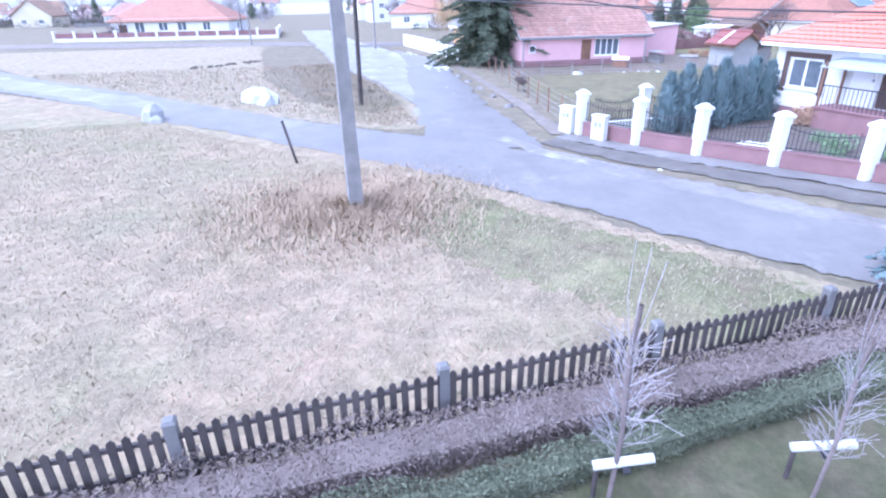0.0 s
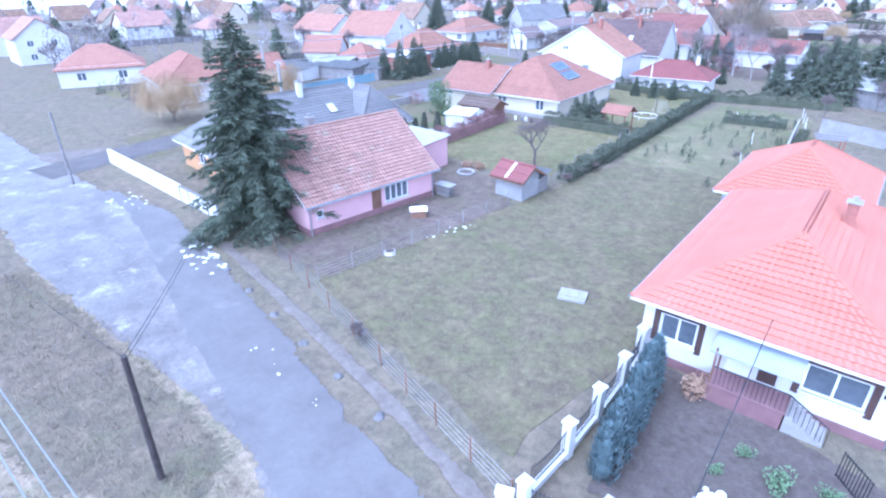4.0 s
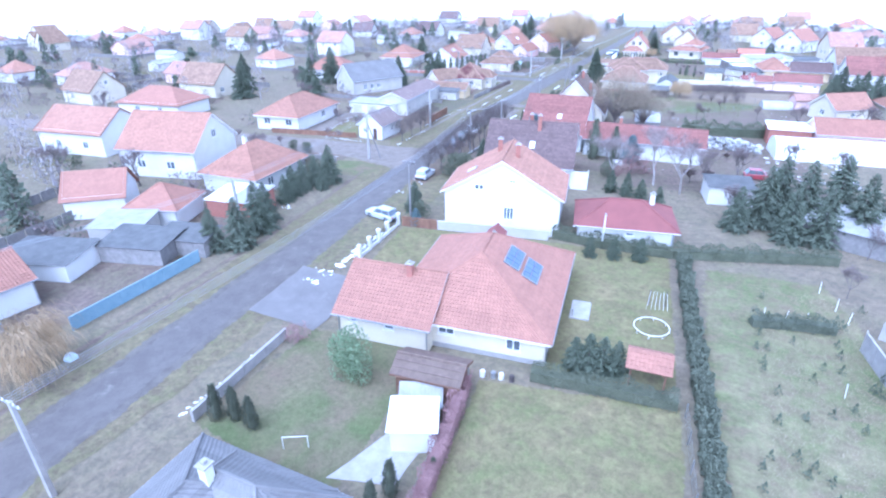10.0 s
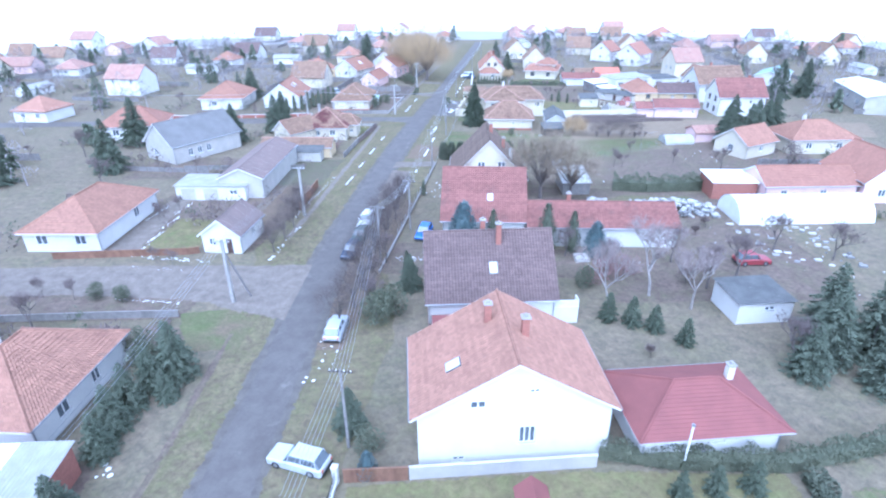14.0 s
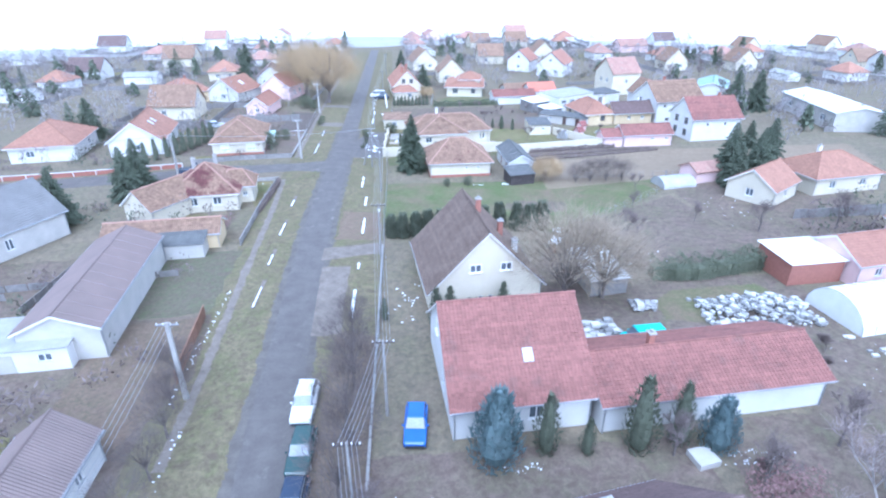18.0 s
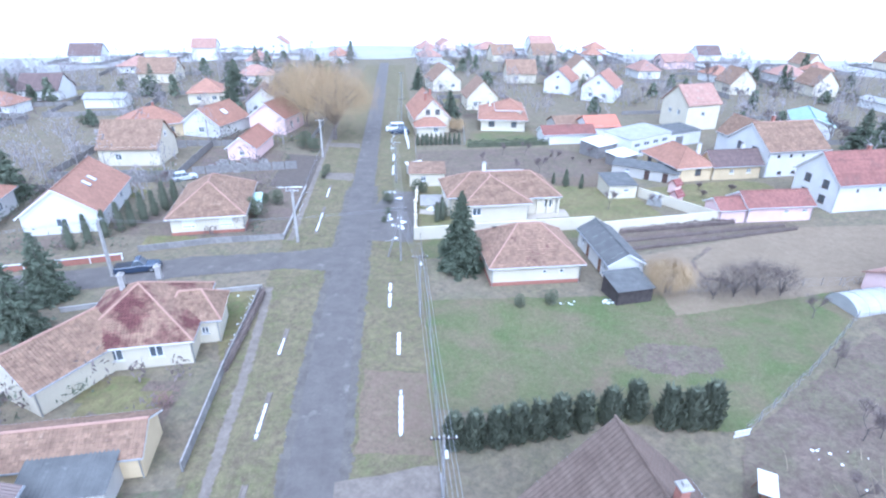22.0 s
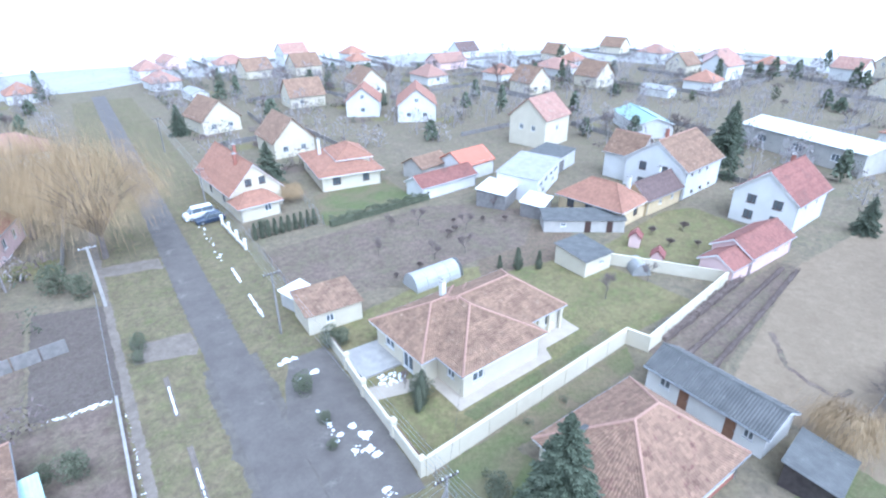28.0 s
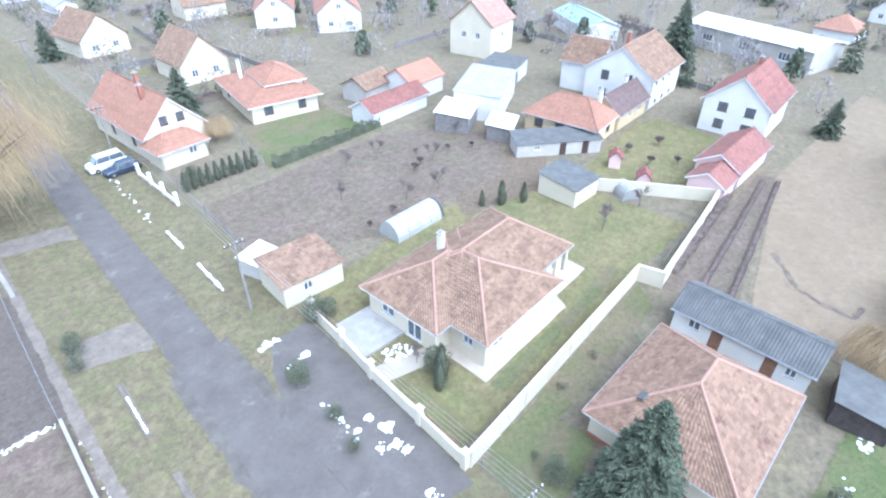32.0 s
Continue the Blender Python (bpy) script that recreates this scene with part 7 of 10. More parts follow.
# gardens of the far houses: plot boundaries, dug beds, small sheds, low shrubs
def village_gardens():
    random.seed(37)
    fences, soil, grass, shrubs, greens = Shape(), Shape(), Shape(), Shape(), Shape()
    def clump(sh, x, y, h, w, n, size):
        for _ in range(n):
            a, q, k = rnd(0, 6.28), w * math.sqrt(random.random()), rnd(0.1, 1.0)
            c = Vector((x + math.cos(a) * q, y + math.sin(a) * q, h * k))
            d = Vector((rnd(-1, 1), rnd(-1, 1), rnd(-0.1, 1.3))) * size
            o = d.cross(Vector((rnd(-1, 1), rnd(-1, 1), rnd(-1, 1)))).normalized() * size * 0.2
            sh.quad(c - d * 0.5, c + o, c + d * 0.6, c - o)
    for hx, hy in BUILT:
        if math.hypot(hx - 18, hy - 75) > 300 or 9 < hx < 60 and -35 < hy < 185:
            continue
        turn, w, dp = rnd(-0.1, 0.16), rnd(9, 11.5), rnd(11, 14)
        def at(u, v):
            return hx + u * math.cos(turn) - v * math.sin(turn), hy + u * math.sin(turn) + v * math.cos(turn)
        for p, q in (((-w, -dp), (w, -dp)), ((w, -dp), (w, dp)), ((w, dp), (-w, dp)), ((-w, dp), (-w, -dp))):
            if random.random() < 0.3:
                continue
            a, b = at(*p), at(*q)
            if not (open_spot(*a, 5) and open_spot(*b, 5) and open_spot((a[0] + b[0]) / 2, (a[1] + b[1]) / 2, 5)):
                continue
            ln = math.hypot(b[0] - a[0], b[1] - a[1])
            n_ = max(2, int(ln / 2.2))
            if random.random() < 0.35:
                for i in range(n_ * 2):
                    s = (i + rnd(0, 1)) / n_ / 2
                    clump(greens if (i + int(hx)) % 3 else shrubs, a[0] + (b[0] - a[0]) * s, a[1] + (b[1] - a[1]) * s, rnd(1.0, 1.9), 0.8, 14, 0.45)
            else:
                h = rnd(0.8, 1.5)
                ux, uy = (b[0] - a[0]) / ln * 0.04, (b[1] - a[1]) / ln * 0.04
                for i in range(n_):
                    x0, y0, x1, y1 = (a[0] + (b[0] - a[0]) * i / n_, a[1] + (b[1] - a[1]) * i / n_, a[0] + (b[0] - a[0]) * (i + 0.93) / n_, a[1] + (b[1] - a[1]) * (i + 0.93) / n_)
                    fences.prism([(x0 - uy, y0 + ux), (x0 + uy, y0 - ux), (x1 + uy, y1 - ux), (x1 - uy, y1 + ux)], 0, h * rnd(0.95, 1.05))
        for _ in range(2):
            u, v, a, b = rnd(-w + 3, w - 3), random.choice((-1, 1)) * rnd(7.5, dp - 2), rnd(2, 4), rnd(1.5, 2.6)
            if open_spot(*at(u, v), 5):
                (soil if random.random() < 0.6 else grass).quad(*((*at(u + p * a * rnd(0.85, 1.1), v + q * b * rnd(0.85, 1.1)), rnd(0.014, 0.018)) for p, q in ((-1, -1), (0, -1.08), (1, -1), (1, 1), (0, 1.06), (-1, 1))))
        for _ in range(16):
            x, y = at(rnd(-w, w), random.choice((-1, 1)) * rnd(6.5, dp))
            if open_spot(x, y, 6):
                clump(shrubs if random.random() < 0.65 else greens, x, y, rnd(0.8, 3.6), rnd(0.6, 1.7), 44, 0.44)
    tagged(part("garden_fences", fences, WOODGREY), "weathered board fences round the far gardens", "fence", kind="stuff")
    tagged(part("garden_beds", soil, SOIL), "dug vegetable beds in the far gardens", "garden bed", kind="stuff")
    tagged(part("garden_lawns", grass, LAWN), "small mown lawns in the far gardens", "lawn", kind="stuff")
    tagged(part("shrubs", shrubs, TWIG), "leafless shrubs in the far gardens", "shrub", kind="stuff")
    tagged(part("shrubs", greens, THUJA), "evergreen shrubs and hedges in the far gardens", "shrub", kind="stuff")


village_gardens()
# far fields whose pale colour stands in for haze, closing the view
random.seed(34)
MISTFIELD = surface("haze_paled_fields", (0.60, 0.61, 0.62), (0.68, 0.69, 0.71), 0.01, 1.0, 0.0, 0.3)
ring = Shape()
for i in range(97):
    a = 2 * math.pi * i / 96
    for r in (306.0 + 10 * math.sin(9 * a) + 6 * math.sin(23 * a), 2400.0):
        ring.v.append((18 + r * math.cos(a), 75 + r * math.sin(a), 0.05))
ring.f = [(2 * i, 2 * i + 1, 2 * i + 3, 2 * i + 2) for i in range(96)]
# a half-pale band, the painted step into that haze
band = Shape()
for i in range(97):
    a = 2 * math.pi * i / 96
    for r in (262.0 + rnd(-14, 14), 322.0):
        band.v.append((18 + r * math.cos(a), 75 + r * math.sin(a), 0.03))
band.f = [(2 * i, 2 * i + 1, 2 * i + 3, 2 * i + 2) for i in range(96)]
tagged(part("ground", band, surface("half_haze_fields", (0.3, 0.295, 0.28), (0.38, 0.375, 0.365), 0.03, 1.0, 0.0, 0.5)), "fields at the village edge, half paled in place of haze", "field", kind="structure")
tagged(part("ground", ring, MISTFIELD), "fields beyond the village coloured pale in place of haze", "field", kind="structure")

# ---- fences, walls, poles, vehicles, small things ----
def picket_fence(label, a, b, h, w, gap, posts, mat, group="", rail=WOODDARK, post_mat=CONC, pointed=True):
    """Pickets on two rails between posts, from a to b."""
    a, b = Vector((*a, 0)), Vector((*b, 0))
    ln = (b - a).length
    f = root("fence", label, "fence", spot(a.x, a.y, math.degrees(math.atan2(b.y - a.y, b.x - a.x))), group)
    sh = Shape()
    sh.v = [(-w / 2, -0.011, 0.06), (w / 2, -0.011, 0.06), (w / 2, -0.011, h - w * 0.5), (0, -0.011, h), (-w / 2, -0.011, h - w * 0.5)]
    if not pointed:
        sh.v[2:] = [(w / 2, -0.011, h), (0, -0.011, h), (-w / 2, -0.011, h)]
    sh.v += [(x, 0.011, z) for x, y, z in sh.v]
    sh.f = [(0, 1, 2, 3, 4), (9, 8, 7, 6, 5)] + [((i + 1) % 5, i, i + 5, (i + 1) % 5 + 5) for i in range(5)]
    me = sh.mesh("picket", mat)
    n = int(ln / (w + gap))
    for i in range(n):
        part("picket", me, None, f, at=pose((i + 0.5) * ln / n, -0.03, rnd(-0.015, 0.015), 0, rnd(-1.2, 1.2), 0))
    for z in (h * 0.25, h * 0.8):
        part("rail", Shape().box(0, -0.015, z - 0.03, ln, 0.03, z + 0.03), rail, f)
    for i in range(posts + 1):
        x = ln * i / posts
        part("post", Shape().box(x - 0.07, -0.045, 0, x + 0.07, 0.1, h + 0.05).box(x - 0.08, -0.055, h + 0.05, x + 0.08, 0.11, h + 0.09, 0.03), post_mat, f)
    return f


random.seed(51)
picket_fence("dark-stained picket fence with pale concrete posts", (86.05, -52.6), (84.69, -36.2), 0.82, 0.088, 0.072, 5, WOODDARK, post_mat=surface("sooty_concrete", (0.15, 0.142, 0.14), (0.2, 0.19, 0.185), 1.5, 0.85))


def pillar_fence(label, pts, h, wall_h, wall_mat, pillar_mat, panel=True, size=0.36, first=True):
    """A garden wall with square pillars and iron panels between them."""
    f = root("garden_wall", label, "garden wall", spot(*pts[0]))
    ox, oy = pts[0]
    for i, (x, y) in enumerate(pts):
        x, y = x - ox, y - oy
        p = part("pillar", Shape().box(x - size / 2, y - size / 2, 0, x + size / 2, y + size / 2, h), pillar_mat, f) if i or first else None
        if p:
            part("cap", Shape().box(x - size / 2 - 0.05, y - size / 2 - 0.05, h, x + size / 2 + 0.05, y + size / 2 + 0.05, h + 0.08).box(x - size / 2 - 0.03, y - size / 2 - 0.03, h + 0.08, x + size / 2 + 0.03, y + size / 2 + 0.03, h + 0.2, 0.14), pillar_mat, p)
        if i == len(pts) - 1:
            break
        x1, y1 = pts[i + 1][0] - ox, pts[i + 1][1] - oy
        ln, m = math.hypot(x1 - x, y1 - y), pose(x, y, 0, 0, 0, math.degrees(math.atan2(y1 - y, x1 - x)))
        part("low_wall", Shape().box(size / 2, -0.1, 0, ln - size / 2, 0.1, wall_h).box(size / 2, -0.13, wall_h, ln - size / 2, 0.13, wall_h + 0.05), wall_mat, f, at=m)
        if panel:
            k = max(3, int((ln - size) / 0.13))
            arch = lambda u: wall_h + 0.15 + (h - wall_h - 0.45) * (0.75 + 0.25 * (2 * u - 1) ** 2)
            for j in range(k):
                u = (j + 0.5) / k
                xx = size / 2 + (ln - size) * u
                part("bar", Shape().box(xx - 0.01, -0.01, wall_h + 0.08, xx + 0.01, 0.01, arch(u) + 0.12), BLACK, f, at=m)
            part("rail", Shape().box(size / 2, -0.015, wall_h + 0.14, ln - size / 2, 0.015, wall_h + 0.17), BLACK, f, at=m)
            sh = Shape()
            sh.path([(size / 2 + (ln - size) * j / 8, 0, arch(j / 8)) for j in range(9)], 0.016, 4)
            part("rail", sh, BLACK, f, at=m)
    return f


pillar_fence("white-pillared garden wall with a maroon base and iron panels", [(70.05, -36.75), (72.35, -35.5), (74.25, -34.2), (76.2, -32.7), (78.2, -31.2), (80.5, -29.4), (82.8, -27.6)], 1.62, 0.5, PLINTH, WHITE)
pillar_fence("white-pillared side wall with iron panels", [(69.7, -36.2), (69.5, -33.6), (69.2, -31.2), (68.8, -28.7), (68.3, -26.3)], 1.65, 0.3, WHITE, WHITE, first=False)
for x, y, h in ((69.55, -37.15, 1.05), (71.3, -36.55, 0.95)):
    b = root("meter_box", "white plastered meter box pillar", "meter box", spot(x, y, 30), "meter boxes")
    part("body", Shape().box(-0.28, -0.16, 0, 0.28, 0.16, h).box(-0.31, -0.19, h, 0.31, 0.19, h + 0.06), WHITE, b)
    part("hatch", Shape().box(-0.16, -0.175, h - 0.4, -0.02, -0.155, h - 0.2).box(0.04, -0.175, h - 0.4, 0.18, -0.155, h - 0.2), METAL, b, "small grey hatch")
pillar_fence("white-pillared brown fence beside the road", [(14.3, 17.0), (14.1, 19.2), (13.9, 21.4), (13.7, 23.6), (13.5, 26.4)], 1.5, 0.35, WHITE, WHITE)
pillar_fence("cream garden wall with pillars and a gate", [(8.4, 138.7), (8.5, 143.2), (8.6, 148.8), (8.9, 153.0), (9.1, 157.6)], 1.7, 1.25, CREAM, CREAM, False, 0.45)


pillar_fence("white-pillared street fence before the orange-roofed house", [(8.0, 183.6), (7.8, 187.0), (7.6, 190.4), (7.4, 193.8)], 1.5, 0.4, WHITE, WHITE, False)


def plain_wall(label, pts, h, mat, thick=0.2, name="garden_wall", piers=3.0, cap=None, step=0.0):
    """A wall in bays with piers and a coping."""
    f = root(name, label, "wall", spot(*pts[0]))
    ox, oy = pts[0]
    for (xa, ya), (xb, yb) in zip(pts, pts[1:]):
        ln = math.hypot(xb - xa, yb - ya)
        m = pose(xa - ox, ya - oy, 0, 0, 0, math.degrees(math.atan2(yb - ya, xb - xa)))
        k = max(1, round(ln / piers))
        for j in range(k):
            a, b = j * ln / k, (j + 1) * ln / k
            part("panel", Shape().box(a + 0.05, -thick / 2, 0, b - 0.05, thick / 2, h), mat, f, at=m)
            part("post", Shape().box(a - 0.09, -thick / 2 - 0.04, 0, a + 0.05, thick / 2 + 0.04, h + 0.06), cap or mat, f, at=m)
        part("coping", Shape().box(0.1, -thick / 2 - 0.04, h, ln, thick / 2 + 0.04, h + 0.05), cap or mat, f, at=m)
    return f


plain_wall("long cream rendered garden wall", [(8.7, 138.5), (33.6, 141.3), (34.3, 139.2), (47, 141.4), (53.5, 142.6)], 1.75, CREAM, 0.22)
plain_wall("cream wall along the garden end", [(53.0, 142.6), (45.2, 153.6)], 1.5, CREAM, 0.2)
plain_wall("white rendered wall along the street", [(17.6, -36.1), (25.0, -35.4), (32.8, -34.7)], 1.3, WHITE, 0.2)
plain_wall("white panelled gate wall beside the spruce", [(32.9, -34.7), (38.8, -34.1)], 1.25, WHITE, 0.15, piers=1.4, cap=WOODGREY)
plain_wall("grey concrete panel fence beside the seedling strip", [(59.9, 21.0), (61.5, 13.8), (64.2, 1.8), (66.0, -7)], 1.7, CONC, 0.08, "fence", 2.0)
plain_wall("grey concrete panel fence behind the playground", [(61.5, 23.6), (75.0, 19.0)], 1.6, CONC, 0.08, "fence", 2.0)
plain_wall("pale grey wall behind the two-storey house", [(18.5, 27.4), (31.3, 30.2)], 1.1, GREYWALL, 0.15)
plain_wall("brown wooden board fence beside the pillars", [(14.1, 26.5), (18.4, 27.3)], 1.2, WOOD, 0.06, "fence", 0.35)
plain_wall("pale blue sheet-metal fence along the road", [(-0.4, -5.1), (-0.6, 2.0), (-0.9, 9.0)], 1.3, surface("pale_blue_sheet", (0.2, 0.3, 0.36), (0.25, 0.35, 0.41), 1.5, 0.5), 0.06, "fence", 2.2)
plain_wall("low grey concrete wall with snow beside the verge", [(17.9, -8.2), (17.4, -3), (17.0, 2.2)], 0.9, CONC, 0.15, "low_wall", 2.6)
plain_wall("dark brown board fence by the soil garden", [(-7.4, 73.5), (-8.3, 84.0)], 1.3, WOOD, 0.06, "fence", 1.2)
plain_wall("grey board fence along the footpath", [(-9.0, 100.5), (-9.3, 112), (-9.1, 125.5)], 0.9, WOODGREY, 0.06, "fence", 1.6)
plain_wall("low concrete kerb wall along the side street", [(-9.3, 126.2), (-20, 124.4), (-29, 122.3)], 0.5, CONC, 0.15, "low_wall", 2.4)
plain_wall("grey wooden fence along the side street", [(-9.4, 139.4), (-18, 138.6), (-27, 136.4)], 0.8, WOODGREY, 0.06, "fence", 2.0)
plain_wall("concrete footing wall of the fence", [(-9.4, 139.6), (-9.5, 160.2)], 0.4, CONC, 0.15, "low_wall", 3.0)
plain_wall("low brick street wall with white tops", [(-28, 134.3), (-45, 130.5), (-70, 126.5)], 0.8, BRICK, 0.2, piers=3.4, cap=WHITE)
fence_ = root("garden_fence", "white pillared garden fence with dark red boards", "fence", spot(-6.7, -53, -8))
for i in range(12):
    part("pillar", Shape().box(-0.18, -0.18, 0, 0.18, 0.18, 1.55, 0.01).box(-0.22, -0.22, 1.55, 0.22, 0.22, 1.64), WHITE, fence_, at=pose(0, -3.13 * i, 0))
    if i:
        part("low_wall", Shape().box(-0.1, 0.18, 0, 0.1, 2.95, 0.5).box(-0.13, 0.18, 0.5, 0.13, 2.95, 0.55), WHITE, fence_, at=pose(0, -3.13 * i, 0))
        part("panel", Shape().box(-0.02, 0.2, 0.58, 0.02, 2.93, 1.3), PLINTH, fence_, "dark red boarded panel", at=pose(0, -3.13 * i, 0))
plain_wall("white side wall of the corner plot", [(-6.7, -53), (-28, -53.6)], 1.3, WHITE, 0.2, piers=4)
plain_wall("brown board fence by the small cottage", [(-32, 54.3), (-16, 57.6), (-14.7, 58.2)], 0.9, WOOD, 0.06, "fence", 1.6)
plain_wall("grey weathered board fence along the lane", [(-38.2, 38.6), (-18, 42.6), (-9, 44.2)], 0.8, WOODGREY, 0.06, "fence", 2.0)


def wire_fence(label, pts, h=1.2, gap=2.5, mat=WOODGREY, group="wire fences", mesh_rows=5):
    """Slim posts with drawn wires and uprights."""
    f = root("wire_fence", label, "fence", spot(*pts[0]), group)
    ox, oy = pts[0]
    for (xa, ya), (xb, yb) in zip(pts, pts[1:]):
        xa, ya, xb, yb = xa - ox, ya - oy, xb - ox, yb - oy
        k = max(1, round(math.hypot(xb - xa, yb - ya) / gap))
        for j in range(k + 1):
            x, y = xa + (xb - xa) * j / k, ya + (yb - ya) * j / k
            part("post", Shape().tube((x, y, 0), (x + rnd(-0.03, 0.03), y + rnd(-0.03, 0.03), h), 0.04, 0.035, 5), mat, f)
        for z in range(mesh_rows):
            zz = 0.1 + (h - 0.15) * z / (mesh_rows - 1)
            part("wire", Shape().tube((xa, ya, zz), (xb, yb, zz), 0.006, 0.006, 3, False), METAL, f)


wire_fence("rusty wire fence beside the footpath", [(46.5, -33.6), (52.0, -34.3), (60.5, -35.5), (69.5, -36.7)], 1.2, mat=WOOD)
wire_fence("wire fence between the plots", [(51.7, -33.5), (51.7, -24), (51.4, -14), (51.2, -9)], 1.0)
wire_fence("wire fence along the road verge", [(9.3, 100), (9.3, 122.5), (9.0, 137.8)], 1.3)
wire_fence("wire fence along the green plot", [(33, 101.5), (43, 108.2), (54, 116.5), (57.5, 123.2)], 1.2)
wire_fence("wire fence beside the field", [(36.5, 122.6), (46, 123.6), (57.5, 123.6), (90, 126.8)], 1.1)
wire_fence("wire fence beside the orchard", [(9.3, 166.6), (9.4, 182)], 1.3)
wire_fence("green mesh fence round the mown lawn", [(9.6, 187.2), (20, 185.8), (21, 198)], 1.4, mat=METAL)
wire_fence("low fence along the vegetable rows", [(37, 140.6), (47, 142.1), (63, 143)], 1.0)
wire_fence("wire fence along the road", [(9.2, 66), (9.3, 80), (9.3, 96.5)], 1.3, mat=METAL)
wire_fence("wire fence of the soil garden", [(-9.6, 160.6), (-9.7, 170), (-9.8, 180)], 1.1)
wire_fence("wire fence by the lawn", [(34.9, -10), (33, 4)], 1.1, mat=METAL)
wire_fence("wire fence by the square lawn", [(50.6, -10.5), (48.0, 7)], 1.2, mat=METAL)


def pole(label, x, y, h, kind="concrete", turn=0.0, arms=1, lamp=False, strut=None, lean=0.0):
    """A power pole with cross arms and insulators."""
    p = root("power_pole", label, "power pole", spot(x, y, turn) @ pose(0, 0, 0, lean), "power poles")
    if kind == "concrete":
        part("mast", Shape().box(-0.19, -0.15, 0, 0.19, 0.15, h, 0.05), WOODGREY if lean else CONC, p)
    else:
        part("mast", Shape().tube((0, 0, 0), (0, 0, h), 0.13, 0.09, 8), WOODGREY if kind == "grey" else WOODDARK, p)
    for i in range(arms):
        z = h - 0.25 - 0.55 * i
        arm = part("cross_arm", Shape().box(-0.85, -0.05, z, 0.85, 0.05, z + 0.09), WOODDARK if kind != "concrete" else RUST if lean else METAL, p)
        for u in (-0.75, -0.28, 0.28, 0.75):
            part("insulator", Shape().tube((u, 0, z + 0.09), (u, 0, z + 0.24), 0.045, 0.03, 6), WOODDARK if lean else FRAMEW, arm)
    if strut:
        part("strut", Shape().tube((strut[0], strut[1], 0), (0, 0, h * 0.85), 0.11, 0.09, 7), WOODGREY, p)
    if lamp and lean:
        l = part("lamp_arm", Shape().tube((0, -0.1, h - 0.45), (0.5, -0.2, h - 0.35), 0.03, 0.03, 5), METAL, p)
        part("lamp_head", Shape().box(0.35, -0.32, h - 0.46, 1.05, -0.12, h - 0.32, 0.03), LIGHTSHEET, l)
    elif lamp:
        l = part("lamp_arm", Shape().tube((0, 0, h - 0.7), (0.1, -0.75, h - 0.45), 0.03, 0.03, 5), METAL, p)
        part("lamp_head", Shape().box(0.0, -1.25, h - 0.5, 0.2, -0.7, h - 0.38, 0.03), LIGHTSHEET, l)
    return p


pole("leaning weathered grey power pole on the meadow with a street lamp", 77.0, -46.6, 7.95, "concrete", 97, 1, True, None, -5.2)
pole("dark leaning telephone pole beside the muddy street", 60.2, -45.1, 6.1, "dark", 90, 0, False, None, 9.0)
pole("distant wooden power pole", 9.0, -55.6, 8, "grey", 100, 1)
pole("slim pole at the street corner", 22.2, -40.3, 6.3, "grey", 0, 0)
pole("distant wooden power pole", -22.3, -60.1, 8, "grey", 100, 1)
POLES = [(15.3, -16.2, "concrete"), (13.4, 29.6, "grey"), (8.6, 58.8, "grey"), (10.4, 68.5, "grey"), (9.1, 95.6, "grey"), (8.4, 119.5, "grey"), (6.4, 132.4, "grey"), (5.6, 161.9, "grey"), (6.6, 200, "grey"), (6.6, 240, "grey")]
for x, y, k in POLES:
    pole("wooden power pole beside the road with bundled wires", x, y, 7.2, k, 0, 1, y > 90 and y < 125, (-1.6, 1.2) if y == 132.4 else None)
WEST = [(-0.2, 14.6), (-4.8, 47.6), (-6.0, 71.6), (-7.3, 138.5), (-9.0, 178)]
for i, (x, y) in enumerate(WEST):
    pole("grey concrete power pole with a cross arm", x, y, 7.4, "concrete", 0, 1, False, (1.3, 1.4) if i == 1 else None)
pole("grey concrete pole on the side street", -27.2, 130.0, 7.2, "concrete", 80, 1)
pole("slim wooden pole at the corner", -5.9, -8.0, 7.4, "concrete", 0, 1)


def cables(label, a, b, n, spread, sag=0.5, r=0.012, mat=METAL):
    """A span of sagging wires."""
    w = root("power_line", label, "cable", Matrix(), "power lines")
    a, b = Vector(a), Vector(b)
    side = (b - a).cross(Vector((0, 0, 1))).normalized()
    for i in range(n):
        o = side * (spread * ((i + 0.5) / n - 0.5) if n > 1 else 0)
        sh = Shape()
        pts = [a.lerp(b, s / 10) + o + Vector((0, 0, -4 * sag * s / 10 * (1 - s / 10))) for s in range(11)]
        sh.path(pts, r, 3)
        part("wire", sh, mat, w)


cables("bare wires from the meadow pole to the far pole", (76.3, -46.7, 8.1), (9, -55.6, 7.9), 5, 1.5, 0.9, 0.02)
cables("bare wires running on to the next far pole", (9, -55.6, 7.9), (-22.3, -60.1, 7.9), 4, 1.5, 0.4, 0.014)
cables("service cable across the lane to the white bungalow", (76.45, -46.65, 6.4), (73, -26, 4.3), 1, 0, 0.6, 0.02, BLACK)
cables("service cables beside the lane", (76.5, -46.65, 5.4), (104, -19, 5.5), 2, 0.4, 0.6, 0.012, BLACK)
cables("service cable to the wooden telephone pole", (61.1, -45.1, 5.9), (9, -55.6, 7.0), 1, 0, 0.6, 0.012, BLACK)
cables("thin cable over the muddy street", (61.1, -45.1, 5.9), (40, -33.2, 4.5), 2, 0.3, 0.5, 0.012, BLACK)
